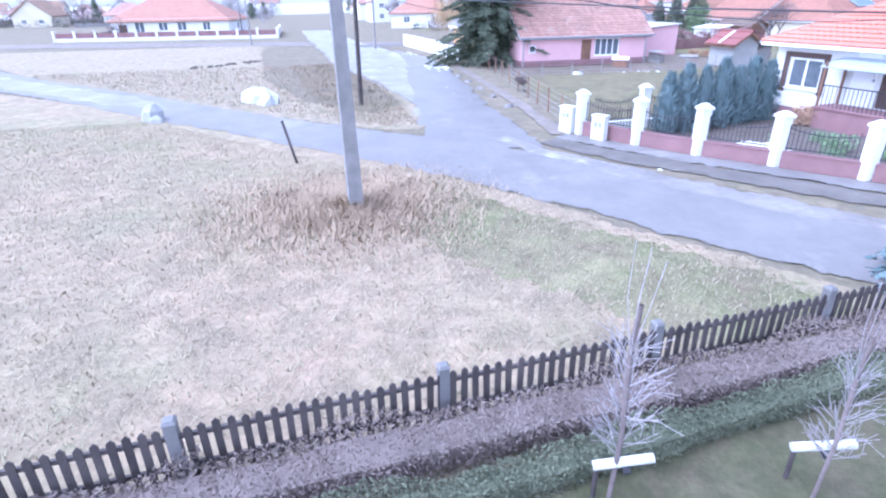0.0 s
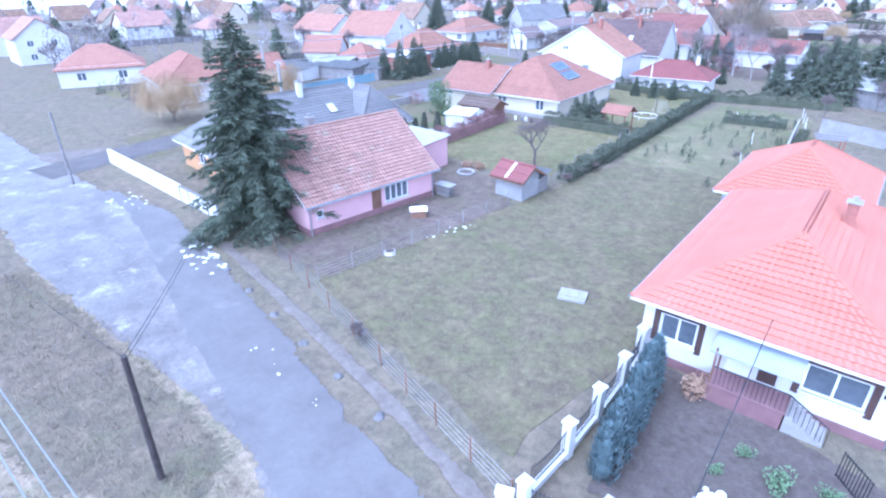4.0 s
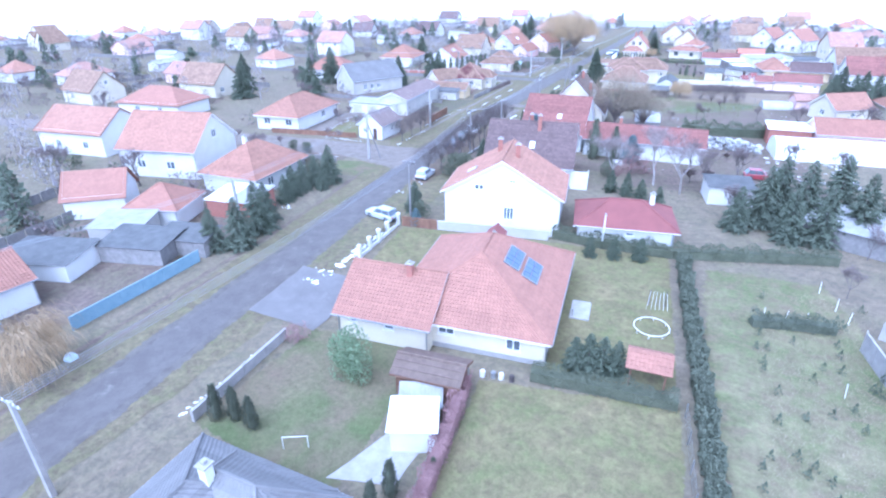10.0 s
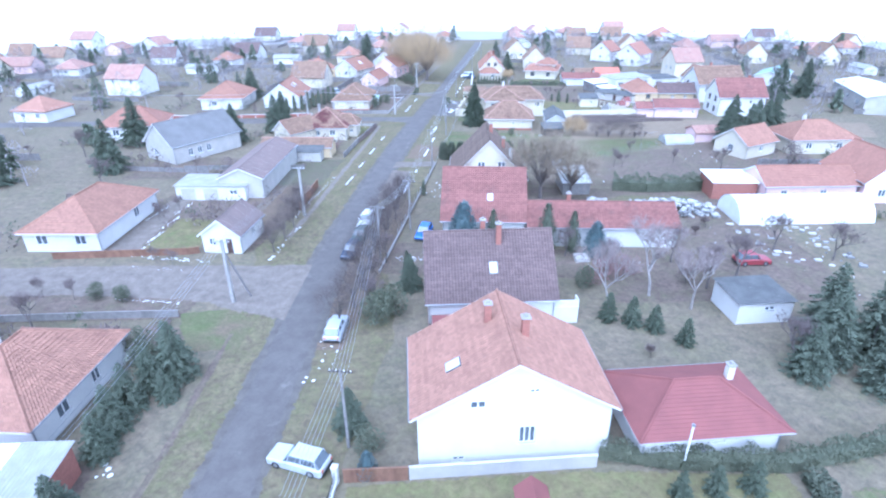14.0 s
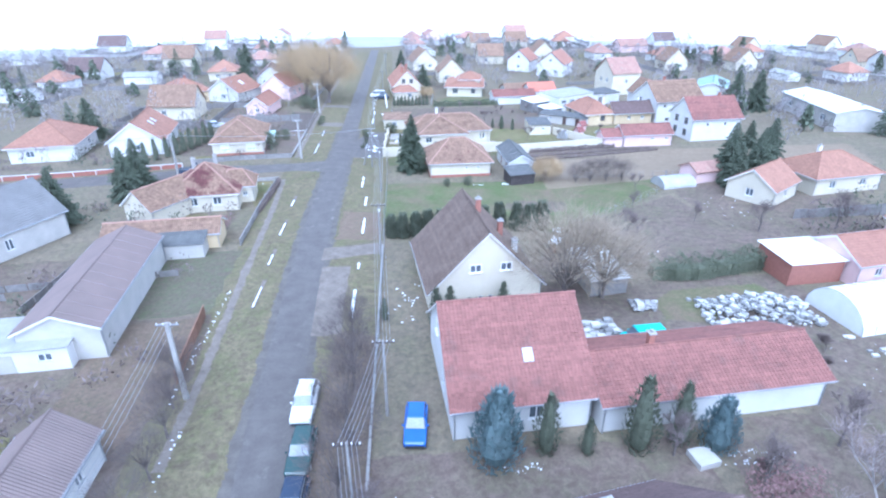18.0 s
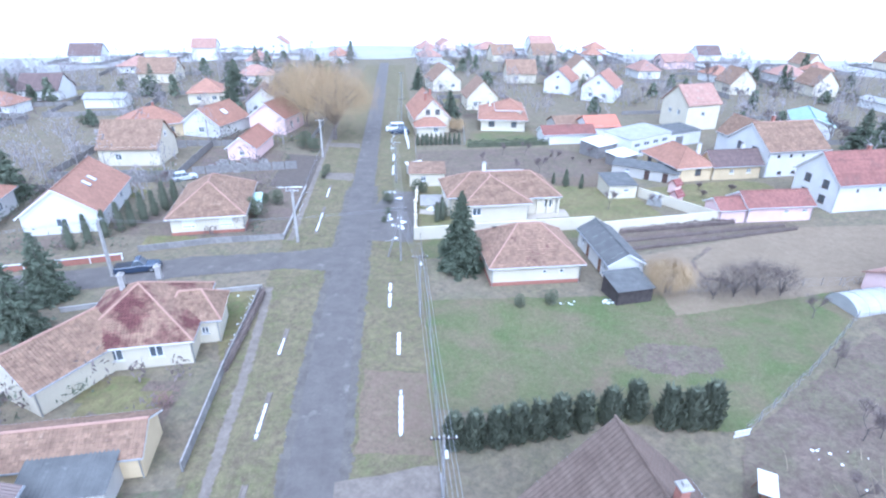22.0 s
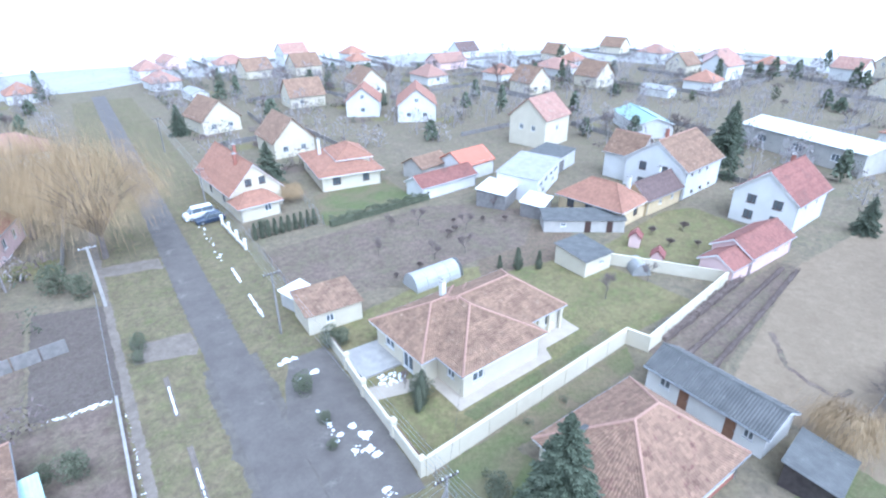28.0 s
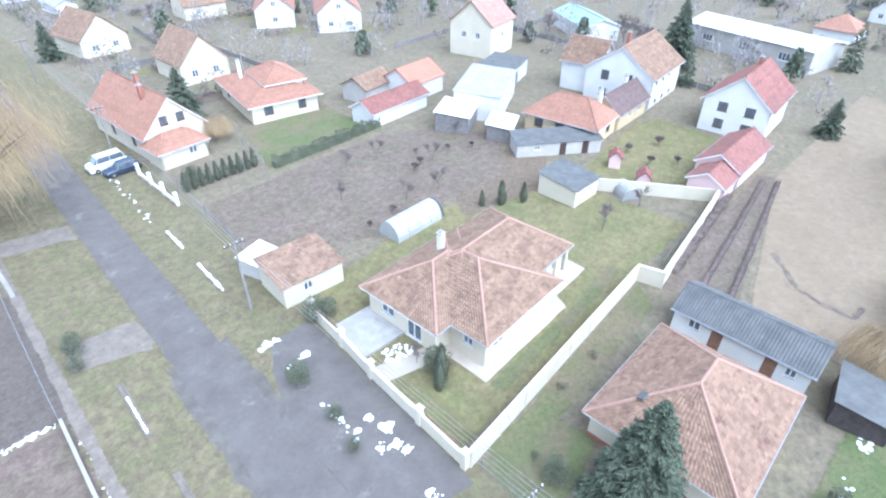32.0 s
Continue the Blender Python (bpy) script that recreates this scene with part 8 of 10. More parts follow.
for (x0, y0, k0), (x1, y1, k1) in zip(POLES[1:], POLES[2:]):
    cables("bundled wires along the road", (x0, y0, 7.1), (x1, y1, 7.1), 5, 1.3, 0.35, 0.013)
cables("bundled wires along the road", (15.3, -16.2, 7.3), (13.4, 29.6, 7.1), 5, 1.3, 0.5, 0.013)
for p, q in zip(WEST, WEST[1:3]):
    cables("bare wires along the west side of the road", (*p, 7.3), (*q, 7.3), 4, 1.4, 0.5, 0.013)
cables("bare wires beside the blue fence", (-5.9, -8, 7.3), (-0.2, 14.6, 7.3), 4, 1.4, 0.4, 0.013)
cables("wires crossing the road junction", (6.4, 132.4, 7.0), (-27.2, 130.0, 7.1), 3, 1.0, 0.7, 0.013)
cables("service cable to the cream villa", (6.4, 132.4, 6.8), (16.2, 144.4, 3.4), 1, 0, 0.3, 0.012, BLACK)
cables("wires running on along the side street", (-27.2, 130.0, 7.1), (-70, 122, 7.1), 3, 1.0, 0.7, 0.013)


# vehicles
def car(label, x, y, turn, paint, L=4.3, W=1.72, H=1.45, kind="estate", category="car"):
    """A parked car: body with a cabin, windows, wheels with rims, lights, bumpers."""
    c = root("car", label, category, spot(x, y, turn))
    hood, cab0, cab1 = L * 0.5, L * 0.18, -L * 0.46
    if kind == "pickup":
        cab0, cab1 = L * 0.2, -L * 0.1
    if kind == "van":
        cab0, cab1 = L * 0.34, -L * 0.49
    def loft(rows):
        sh = Shape()
        for (x_, w_, z0, z1) in rows:
            t = 0.09
            sh.v += [(x_, -w_ / 2, z0), (x_, w_ / 2, z0), (x_, w_ / 2, z1 - t), (x_, w_ / 2 - t, z1), (x_, -w_ / 2 + t, z1), (x_, -w_ / 2, z1 - t)]
        for i in range(len(rows) - 1):
            k = 6 * i
            sh.f += [(k + j, k + (j + 1) % 6, k + 6 + (j + 1) % 6, k + 6 + j) for j in range(6)]
        sh.f += [tuple(reversed(range(6))), tuple(6 * (len(rows) - 1) + j for j in range(6))]
        return sh
    belt = H * 0.58
    part("body", loft([(hood, W * 0.8, 0.32, 0.62), (hood - 0.12, W * 0.95, 0.24, belt * 0.86), (cab0, W, 0.2, belt), (0, W, 0.2, belt + 0.02), (cab1, W, 0.2, belt), (-L / 2 + 0.1, W * 0.97, 0.24, belt * 0.98), (-L / 2, W * 0.88, 0.34, belt * 0.86)]), paint, c)
    glass = part("cabin", loft([(cab0, W * 0.9, belt - 0.06, belt + 0.04), (cab0 - 0.55, W * 0.8, belt - 0.06, H - 0.03), (cab1 + 0.45, W * 0.8, belt - 0.06, H - 0.03), (cab1, W * 0.88, belt - 0.06, belt + 0.05)]), GLASS, c, "dark tinted windows")
    part("roof", Shape().box(cab1 + 0.38, -W * 0.37, H - 0.05, cab0 - 0.52, W * 0.37, H + 0.02, 0.06), paint, c)
    for s in (-1, 1):
        for xx in (cab0 - 0.3, (cab0 + cab1) / 2, cab1 + 0.25):
            part("window_post", Shape().tube((xx, s * W * 0.44, belt - 0.02), (xx - (0.25 if xx > 0.3 else -0.12 if xx < -0.8 else 0), s * W * 0.395, H - 0.02), 0.035, 0.03, 4), paint, c)
    for s in (-1, 1):
        for xx in (L * 0.31, -L * 0.3):
            wl_ = part("wheel", Shape().tube((xx, s * (W / 2 - 0.17), 0.31), (xx, s * (W / 2 + 0.01), 0.31), 0.31, 0.31, 16), BLACK, c)
            part("rim", Shape().tube((xx, s * (W / 2 - 0.02), 0.31), (xx, s * (W / 2 + 0.025), 0.31), 0.19, 0.17, 10), METAL, wl_)
        part("headlight", Shape().box(hood - 0.16, s * W * 0.33 - 0.13, 0.52, hood - 0.03, s * W * 0.33 + 0.13, 0.66, 0.02), FRAMEW, c)
        part("tail_light", Shape().box(-L / 2 - 0.01, s * W * 0.36 - 0.1, 0.55, -L / 2 + 0.08, s * W * 0.36 + 0.1, 0.78), REDTILE, c)
        part("mirror", Shape().box(cab0 - 0.35, s * (W / 2 + 0.08) - 0.07, belt, cab0 - 0.25, s * (W / 2 + 0.08) + 0.07, belt + 0.13), paint, c)
    part("bumper", Shape().box(hood - 0.1, -W * 0.42, 0.28, hood + 0.03, W * 0.42, 0.45, 0.02), BLACK, c)
    part("bumper", Shape().box(-L / 2 - 0.03, -W * 0.44, 0.28, -L / 2 + 0.1, W * 0.44, 0.45, 0.02), BLACK, c)
    if kind == "pickup":
        part("load_bed", Shape().box(-L / 2 + 0.1, -W * 0.4, belt - 0.02, cab1 - 0.1, W * 0.4, belt + 0.015), BLACK, c)
    return c


def paint(name, col):
    return surface(name, col, tuple(v * 0.9 for v in col), 0.5, 0.25, 0.0, 10.0, spec=0.7)


SILVER, NAVY, BLUECAR, WHITECAR = paint("silver_paint", (0.48, 0.50, 0.53)), paint("navy_paint", (0.035, 0.05, 0.085)), paint("blue_paint", (0.05, 0.14, 0.46)), paint("white_paint", (0.78, 0.79, 0.80))
car("silver estate car parked across the verge", 10.4, 27.6, 170, SILVER, 4.5)
car("silver-grey car parked on the verge", 7.9, 43.7, 95, SILVER, 4.1, H=1.45)
car("dark navy car parked on the verge", 4.5, 60.3, 268, NAVY, 4.2)
car("dark green car parked behind the white one", 4.4, 64.8, 268, paint("green_paint", (0.05, 0.09, 0.085)), 4.3)
car("white estate car parked at the roadside", 3.9, 69.8, 268, WHITECAR, 4.4, H=1.6)
car("bright blue car in the concrete yard", 12.6, 66.8, 266, BLUECAR, 4.1)
car("dark blue pickup truck parked on the side street", -24.8, 131.3, 12, NAVY, 5.0, 1.75, 1.65, "pickup", "pickup truck")
car("white delivery van parked in a driveway", 5.2, 198.6, 185, WHITECAR, 4.6, 1.8, 1.9, "van", "van")
car("dark car beside the white van", 6.2, 196.2, 185, NAVY, 4.2)
car("turquoise van in the workshop yard", 34.2, 76.3, 185, paint("turquoise_paint", (0.08, 0.48, 0.47)), 4.4, 1.75, 1.75, "van", "van")
car("red car in the back yard", 53.0, 64.0, 10, paint("red_paint", (0.3, 0.06, 0.07)), 4.1)
car("silver car parked in a yard", -31.0, 165.0, 30, SILVER, 4.1)

# snow, clods and rubble
random.seed(61)


def scatter(name, label, spots, mat, category, kind="stuff", sq=0.4):
    """Small lumps at (x, y, radius, count, spread)."""
    sh = Shape()
    for x, y, r, n, sx, sy in spots:
        for _ in range(int(n * 1.8)):
            blob(sh, x + rnd(-sx, sx) * rnd(0.3, 1), y + rnd(-sy, sy), 0.02, r * rnd(0.2, 0.85), sq)
    return tagged(part(name, sh, mat), label, category, kind=kind)


scatter("snow", "patches of old snow left beside the roads", [(4.6, 147, 0.3, 26, 0.35, 2.2), (5.4, 143.6, 0.3, 14, 0.5, 0.8), (5.2, 138.6, 0.22, 26, 2.2, 0.35), (4.6, 157.2, 0.3, 16, 1.2, 0.35), (-7.2, 80, 0.14, 26, 0.3, 9), (-5.2, 63, 0.2, 18, 0.4, 6), (13.2, 20, 0.3, 40, 0.4, 5), (12.8, 12, 0.35, 16, 1.5, 1.5),
    (-12.2, 160.3, 0.2, 40, 3.4, 0.25), (-8.9, 151, 0.13, 30, 0.3, 8), (-17, 124.6, 0.2, 26, 6, 0.3), (-9.8, 120, 0.15, 20, 0.5, 5), (44, -37.3, 0.25, 18, 3.5, 1.0), (30, -38.2, 0.2, 14, 3, 1.4), (57, -39.0, 0.14, 8, 5, 0.5), (75.3, -36.0, 0.12, 5, 0.8, 0.6), (78.4, -33.9, 0.1, 5, 1.2, 0.5), (52, -23, 0.14, 8, 0.6, 2), (12, 60, 0.12, 36, 1.8, 0.8), (20, 62.6, 0.1, 16, 3.5, 0.4),
    (36.5, 62.5, 0.1, 24, 3.5, 0.7), (-20, 56.2, 0.18, 26, 10, 0.4), (29.5, 121.5, 0.3, 12, 1.2, 0.5), (24.5, 121.3, 0.25, 4, 1.0, 0.4), (4.6, 190, 0.25, 14, 0.5, 8), (16.6, -6, 0.16, 16, 0.4, 2.4), (16.4, 0, 0.16, 14, 0.4, 2.4), (-22.8, 58.5, 0.16, 12, 0.25, 1.4), (-23.4, 62, 0.16, 16, 0.25, 2.2), (-24.2, 66.5, 0.16, 16, 0.3, 2.4), (-25.3, 72, 0.16, 16, 0.3, 2.6), (-28.2, 70, 0.16, 16, 0.25, 2.8), (-18, 53.6, 0.16, 24, 5, 0.25), (-14, 46.6, 0.14, 20, 5, 0.2), (-24, 102, 0.3, 18, 4, 3), (66, 86, 0.2, 20, 9, 2), (60, 108, 0.15, 16, 5, 6), (40, 96, 0.2, 10, 6, 4), (12, 85, 0.2, 14, 2, 4), (8, 40, 0.2, 8, 1.5, 4), (-3, 24, 0.25, 6, 1, 2), (55, 70, 0.12, 14, 8, 5), (63, 60, 0.12, 12, 6, 8)], SNOW, "snow", sq=0.25)
for k, (x, y, r, q) in enumerate(((6.6, 144.5, 0.75, 1.0), (6.3, 143.0, 0.6, 1.0), (6.5, 142.2, 0.6, 0.8), (6.2, 146.0, 0.5, 0.9), (5.0, 145.6, 0.35, 1.0), (6.2, 154.2, 0.8, 0.7), (4.6, 153.9, 0.35, 0.7), (5.6, 139.0, 0.5, 0.6), (12.9, 18.5, 0.5, 2.4), (13.0, 22.5, 0.45, 2.2), (13.4, 14.6, 0.8, 0.7))):
    sh, m_ = Shape(), 15
    r *= 0.78
    rim = [(x + math.cos(2 * math.pi * i / m_) * r * rnd(0.55, 1.25), y + math.sin(2 * math.pi * i / m_) * r * q * rnd(0.55, 1.25)) for i in range(m_)]
    sh.v = [(a, b, 0.068) for a, b in rim] + [(x + (a - x) * 0.72, y + (b - y) * 0.72, 0.068 + rnd(0.05, 0.12)) for a, b in rim] + [(x, y, 0.16)]
    sh.f = [(i, (i + 1) % m_, m_ + (i + 1) % m_, m_ + i) for i in range(m_)] + [(m_ + i, m_ + (i + 1) % m_, 2 * m_) for i in range(m_)]
    tagged(part("snow_patch", sh, SNOW), "low patch of old melting snow on the ground", "snow", "snow patches")
for x, y0, y1 in ((-3.9, 85, 91), (-4.3, 94.5, 99), (-4.6, 103, 108.5), (-4.9, 113.5, 118), (6.5, 82, 88), (6.5, 93.0, 94.6), (6.4, 103, 108.2), (6.2, 113.2, 116.6), (5.2, 121.5, 126.5), (-5.3, 141, 151), (-5.5, 155, 161), (5.0, 166, 171.5), (5.0, 175, 179)):
    sh = Shape().quad((x - 0.24, y0, 0), (x - 0.24, y1, 0), (x - 0.22, y1, 0.1), (x - 0.22, y0, 0.1)).quad((x - 0.22, y0, 0.1), (x - 0.22, y1, 0.1), (x - 0.14, y1, 0.1), (x - 0.14, y0, 0.1)).quad((x - 0.14, y0, 0.1), (x - 0.14, y1, 0.1), (x - 0.1, y1, 0.045), (x - 0.1, y0, 0.045)).quad((x - 0.1, y0, 0.045), (x - 0.1, y1, 0.045), (x + 0.1, y1, 0.045), (x + 0.1, y0, 0.045)).quad((x + 0.1, y0, 0.045), (x + 0.1, y1, 0.045), (x + 0.14, y1, 0.1), (x + 0.14, y0, 0.1)).quad((x + 0.14, y0, 0.1), (x + 0.14, y1, 0.1), (x + 0.22, y1, 0.1), (x + 0.22, y0, 0.1)).quad((x + 0.22, y0, 0.1), (x + 0.22, y1, 0.1), (x + 0.24, y1, 0), (x + 0.24, y0, 0))
    d = tagged(part("drain_channel", sh, PATHM), "open concrete drain channel in the grass verge", "drain", "drain channels")
    sn = Shape()
    m_ = int((y1 - y0) * 3)
    lo, hi = (0, m_) if x > 0 else (int(m_ * 0.1), int(m_ * 0.75))
    for i in range(lo, hi):
        if random.random() < 0.9:
            yy, w_ = y0 + (i + 0.5) / 3, rnd(0.09, 0.21) if x > 0 else rnd(0.05, 0.12)
            sn.prism([(x - w_, yy - 0.2), (x - w_ * 0.4, yy - 0.27), (x + w_ * 0.8, yy - 0.16), (x + w_, yy + 0.15), (x + w_ * 0.3, yy + 0.26), (x - w_ * 0.9, yy + 0.17)], 0.05, rnd(0.11, 0.15))
    if sn.v:
        tagged(part("snow", sn, SNOW), "old snow lying in the drain channel", "snow", kind="stuff")
heap = Shape()
for i in range(620):
    x, y = (rnd(42, 53.5), rnd(77.6, 83.4)) if i % 9 else (rnd(35.6, 38.2), rnd(81.6, 83.6))
    hh = 1.5 * max(0.3, 1 - ((x - 47.8) / 6.2) ** 2) * max(0.15, 1 - ((y - 80.5) / 3.3) ** 2)
    s, a = rnd(0.1, 0.36) + (0.3 if i % 14 == 0 else 0), rnd(0, 3)
    z = rnd(0.0, hh)
    c, q = math.cos(a) * s, math.sin(a) * s
    heap.prism([(x + c, y + q), (x - q * 0.7, y + c * 0.7), (x - c, y - q), (x + q * 0.7, y - c * 0.7)], z, z + s * rnd(0.4, 1.0))
tagged(part("stone_heap", heap, STONES), "large heap of white stone blocks and slabs in the yard", "stone heap", kind="stuff")
heap = Shape()
for i in range(90):
    x, y = rnd(27.5, 32.5), rnd(74.5, 79.5)
    s, z = rnd(0.2, 0.45), rnd(0, 0.7)
    heap.box(x - s, y - s * 0.7, z, x + s, y + s * 0.7, z + s * 0.9)
tagged(part("stone_heap", heap, STONES), "stacked pale blocks beside the turquoise van", "stone heap", kind="stuff")

# polytunnels
def tunnel(label, x, y, turn, L, r, h, mat=None, name="polytunnel"):
    t = root(name, label, "greenhouse", spot(x, y, turn))
    n = 10
    for k in range(max(2, round(L / 1.6))):
        a, b = -L / 2 + 1.6 * k, min(L / 2, -L / 2 + 1.6 * (k + 1) + 0.02)
        if a >= L / 2:
            break
        sh = Shape()
        for xx in (a, b):
            sh.v += [(xx, -r * math.cos(math.pi * i / n), h * math.sin(math.pi * i / n)) for i in range(n + 1)]
        sh.f = [(i, n + 1 + i, n + 2 + i, i + 1) for i in range(n)]
        part("sheet", sh, mat or POLY, t)
        rib = Shape()
        rib.path([(a, -(r + 0.02) * math.cos(math.pi * i / n), (h + 0.02) * math.sin(math.pi * i / n)) for i in range(n + 1)], 0.03, 4)
        part("hoop", rib, METAL, t)
    for s in (-1, 1):
        sh = Shape()
        sh.quad(*((s * L / 2, -r * math.cos(math.pi * i / n), h * math.sin(math.pi * i / n)) for i in range(n + 1)))
        part("end_sheet", sh, mat or POLY, t)


tunnel("arched greenhouse covered with milky plastic sheet", 24.6, 162.6, 4, 6.8, 1.5, 1.9)
tunnel("long white plastic-covered growing tunnel", 64.3, 80.6, 9, 19, 3.4, 3.0, LIGHTSHEET)
tunnel("small arched greenhouse covered with plastic sheet", 57.0, 119.4, 10, 6.0, 2.0, 1.5)
tunnel("brick-fronted arched cellar entrance", 46.8, 150.5, 60, 2.6, 1.1, 1.5, ETERNIT, "cellar")

# ---- details near the camera's way ----
random.seed(71)
# grass of the meadow and the mound round the pole
def tufts(label, n, inside, mat, hgt, lean=0.6, seed=1, name="grass"):
    random.seed(seed)
    sh = Shape()
    for _ in range(n):
        x, y, k = inside()
        g, h = rnd(0, 6.28), hgt * k * rnd(0.5, 1.3)
        dx, dy = math.cos(g), math.sin(g)
        w = 0.012 + 0.02 * h
        o = lean * h * rnd(0.3, 1.4)
        sh.quad((x - dy * w, y + dx * w, 0.0), (x + dy * w, y - dx * w, 0.0), (x + dx * o, y + dy * o, h))
    return tagged(part(name, sh, mat), label, "grass", kind="stuff")


DRYBLADE = surface("dry_grass_blades", (0.36, 0.305, 0.215), (0.28, 0.25, 0.155), 0.6, 0.95, 0.0, 6.0, spots=(0.26, 0.27, 0.15), spot_scale=0.2, spot_at=0.56)
GREENBLADE = surface("mixed_grass_blades", (0.22, 0.225, 0.125), (0.3, 0.265, 0.17), 0.5, 0.95, 0.0, 6.0, spots=(0.175, 0.2, 0.1), spot_scale=0.3, spot_at=0.55)


def meadow():
    while True:
        x, y = rnd(62, 85.2), rnd(-64, -38.5)
        if y < -50.6 + (x - 64.8) * 0.83 - 2.4:
            return x, y, 1.0


def mound():
    a, r = rnd(0, 6.28), abs(random.gauss(0, 1))
    return 76.6 + math.cos(a) * r * 2.4, -46.8 + math.sin(a) * r * 2.6, max(0.3, 1.2 - 0.4 * r)


tufts("thin dry grass of the open meadow", 85000, meadow, DRYBLADE, 0.085, 1.3, 72)
tufts("tall matted dry grass round the power pole", 17000, mound, surface("matted_straw", (0.43, 0.33, 0.225), (0.35, 0.265, 0.182), 1.2, 0.95, 0.0, 6.0, spots=(0.2, 0.15, 0.105), spot_scale=0.9, spot_at=0.52), 0.3, 1.4, 73)
tufts("short mixed grass of the empty plot", 22000, lambda: (rnd(52, 67.5), rnd(-33.5, 2), 1.0), GREENBLADE, 0.09, 0.9, 74)
tufts("tufty pale grass of the seedling strip", 9000, lambda: (rnd(52.5, 61.5), rnd(1, 29), rnd(0.6, 1.6)), DRYBLADE, 0.16, 0.9, 75)
def wedge():
    while True:
        x, y = rnd(38, 66.3), rnd(-70, -42.4)
        if y > -51.4 + (x - 59.6) * (1.0 if x > 59.6 else 0.92) and y < -43.0 - max(0, 53 - x) * 0.19 and (y > -46.5 - 0.12 * (66 - x) or random.random() < 0.35):
            return x, y, rnd(0.6, 1.7)


tufts("rough grass between the two streets", 17000, wedge, surface("weedy_stalks", (0.3, 0.235, 0.165), (0.22, 0.175, 0.12), 0.7, 0.95, 0.0, 6.0, spots=(0.12, 0.095, 0.075), spot_scale=0.35, spot_at=0.5), 0.17, 0.9, 76)
tufts("rough green grass of the wide plot", 16000, lambda: (rnd(10, 50), rnd(104, 121.5), rnd(0.5, 1.6)), surface("green_tufts", (0.16, 0.205, 0.095), (0.23, 0.235, 0.13), 0.3, 0.95, 0.0, 6.0, spots=(0.36, 0.30, 0.24), spot_scale=0.2, spot_at=0.57), 0.16, 0.9, 77)
tufts("verge grass beside the road", 16000, lambda: (random.choice((-1, 1)) * rnd(2.3, 8.8), rnd(62, 190), 1.0), GREENBLADE, 0.11, 0.9, 78)
tufts("short lawn grass round the villa", 9000, lambda: (rnd(31, 45), rnd(142.5, 156), 1.0), GREENBLADE, 0.08, 0.9, 79)

# muddy shoulders and the ditch
ragged_strip("road_shoulder", "dark muddy shoulder of the village road", MAIN[:-2], 5.3, surface("road_mud", (0.1, 0.088, 0.078), (0.15, 0.132, 0.115), 0.8, 0.8, 0.4, 10.0), 0.039, rag=0.3, seed=81)
patch("yard", "dark leaf-littered soil under the street trees", [(6.2, 41), (9.0, 41), (9.0, 79), (5.6, 80), (5.2, 60)], LITTER, 0.028, 0.6, seed=96)
patch("yard", "dark ploughed soil garden by the board fence", [(-9.6, 66), (-7.6, 74), (-8.4, 83.5), (-16.5, 82.5), (-16, 70)], LITTER, 0.034, 0.3, seed=97)
plain_wall("pale concrete footing of the roadside fence", [(9.15, 56), (9.25, 80), (9.25, 99)], 0.28, CONC, 0.14, "low_wall", 3.0)
ragged_strip("ditch", "shallow brown drainage ditch in the verge", [(2.9, -8), (2.0, 6), (1.3, 18), (0.0, 28), (-2.2, 42)], 0.6, SOIL, 0.036, rag=0.15, seed=82, category="ditch")
ragged_strip("ditch", "shallow brown drainage ditch in the verge", [(5.4, -16), (4.0, -4), (3.2, 8)], 0.5, SOIL, 0.036, rag=0.15, seed=83, category="ditch")
ragged_strip("pavement", "damp concrete pavement along the pillared wall", [(70.2, -37.6), (72.8, -36.15), (74.7, -34.85), (76.65, -33.35), (78.65, -31.85), (83.3, -28.3)], 1.1, LANE, 0.06, rag=0.04, seed=84, category="pavement")
ragged_strip("ditch", "dark muddy gutter strip beside the pavement", [(70.9, -38.5), (73.45, -37.2), (75.35, -35.9), (77.3, -34.4), (79.3, -32.9), (84, -29.4)], 1.4, bpy.data.materials["road_mud"], 0.05, rag=0.2, seed=85, category="ditch")
patch("yard", "brown leafy verge with a long snow streak", [(3.0, 101.5), (8.8, 101), (8.8, 110.5), (3.0, 111)], turf("brown_verge", [(0.175, 0.128, 0.095), (0.205, 0.155, 0.112), (0.15, 0.128, 0.08), (0.165, 0.12, 0.09)], (0.2, 0.6, 1.6)), 0.026, 0.3, seed=87)

# porch, steps and canopy of the white bungalow
pm = spot(71.6, -17.4, 98) @ pose(-8.1, 0, 0, 0, 0, -90)
po = root("porch", "raised entrance porch with steps and a black railing", "porch", pm)
part("platform", Shape().box(-1.3, -1.3, 0, 1.5, -0.06, 0.85).box(-1.36, -1.36, 0.85, 1.56, -0.05, 0.93), PLINTH, po)
for i in range(5):
    part("step", Shape().box(1.56 + 0.28 * i, -1.3, 0, 1.84 + 0.28 * i, -0.1, 0.78 - 0.17 * i), CONC, po)
for x0, x1, z0, z1 in ((-1.25, 1.5, 0.93, 0.93), (1.5, 3.0, 0.93, 0.1)):
    n = 16 if x0 < 0 else 9
    for i in range(n + 1):
        x, z = x0 + (x1 - x0) * i / n, z0 + (z1 - z0) * i / n
        part("baluster", Shape().box(x - 0.01, -1.3, z, x + 0.01, -1.28, z + 0.85), BLACK, po)
    part("handrail", Shape().tube((x0, -1.29, z0 + 0.86), (x1, -1.29, z1 + 0.86), 0.025, 0.025, 6), BLACK, po)
for y in (-1.29, -0.1):
    part("post", Shape().box(-1.29, y - 0.04, 0.93, -1.21, y + 0.04, 2.7), WOOD, po)
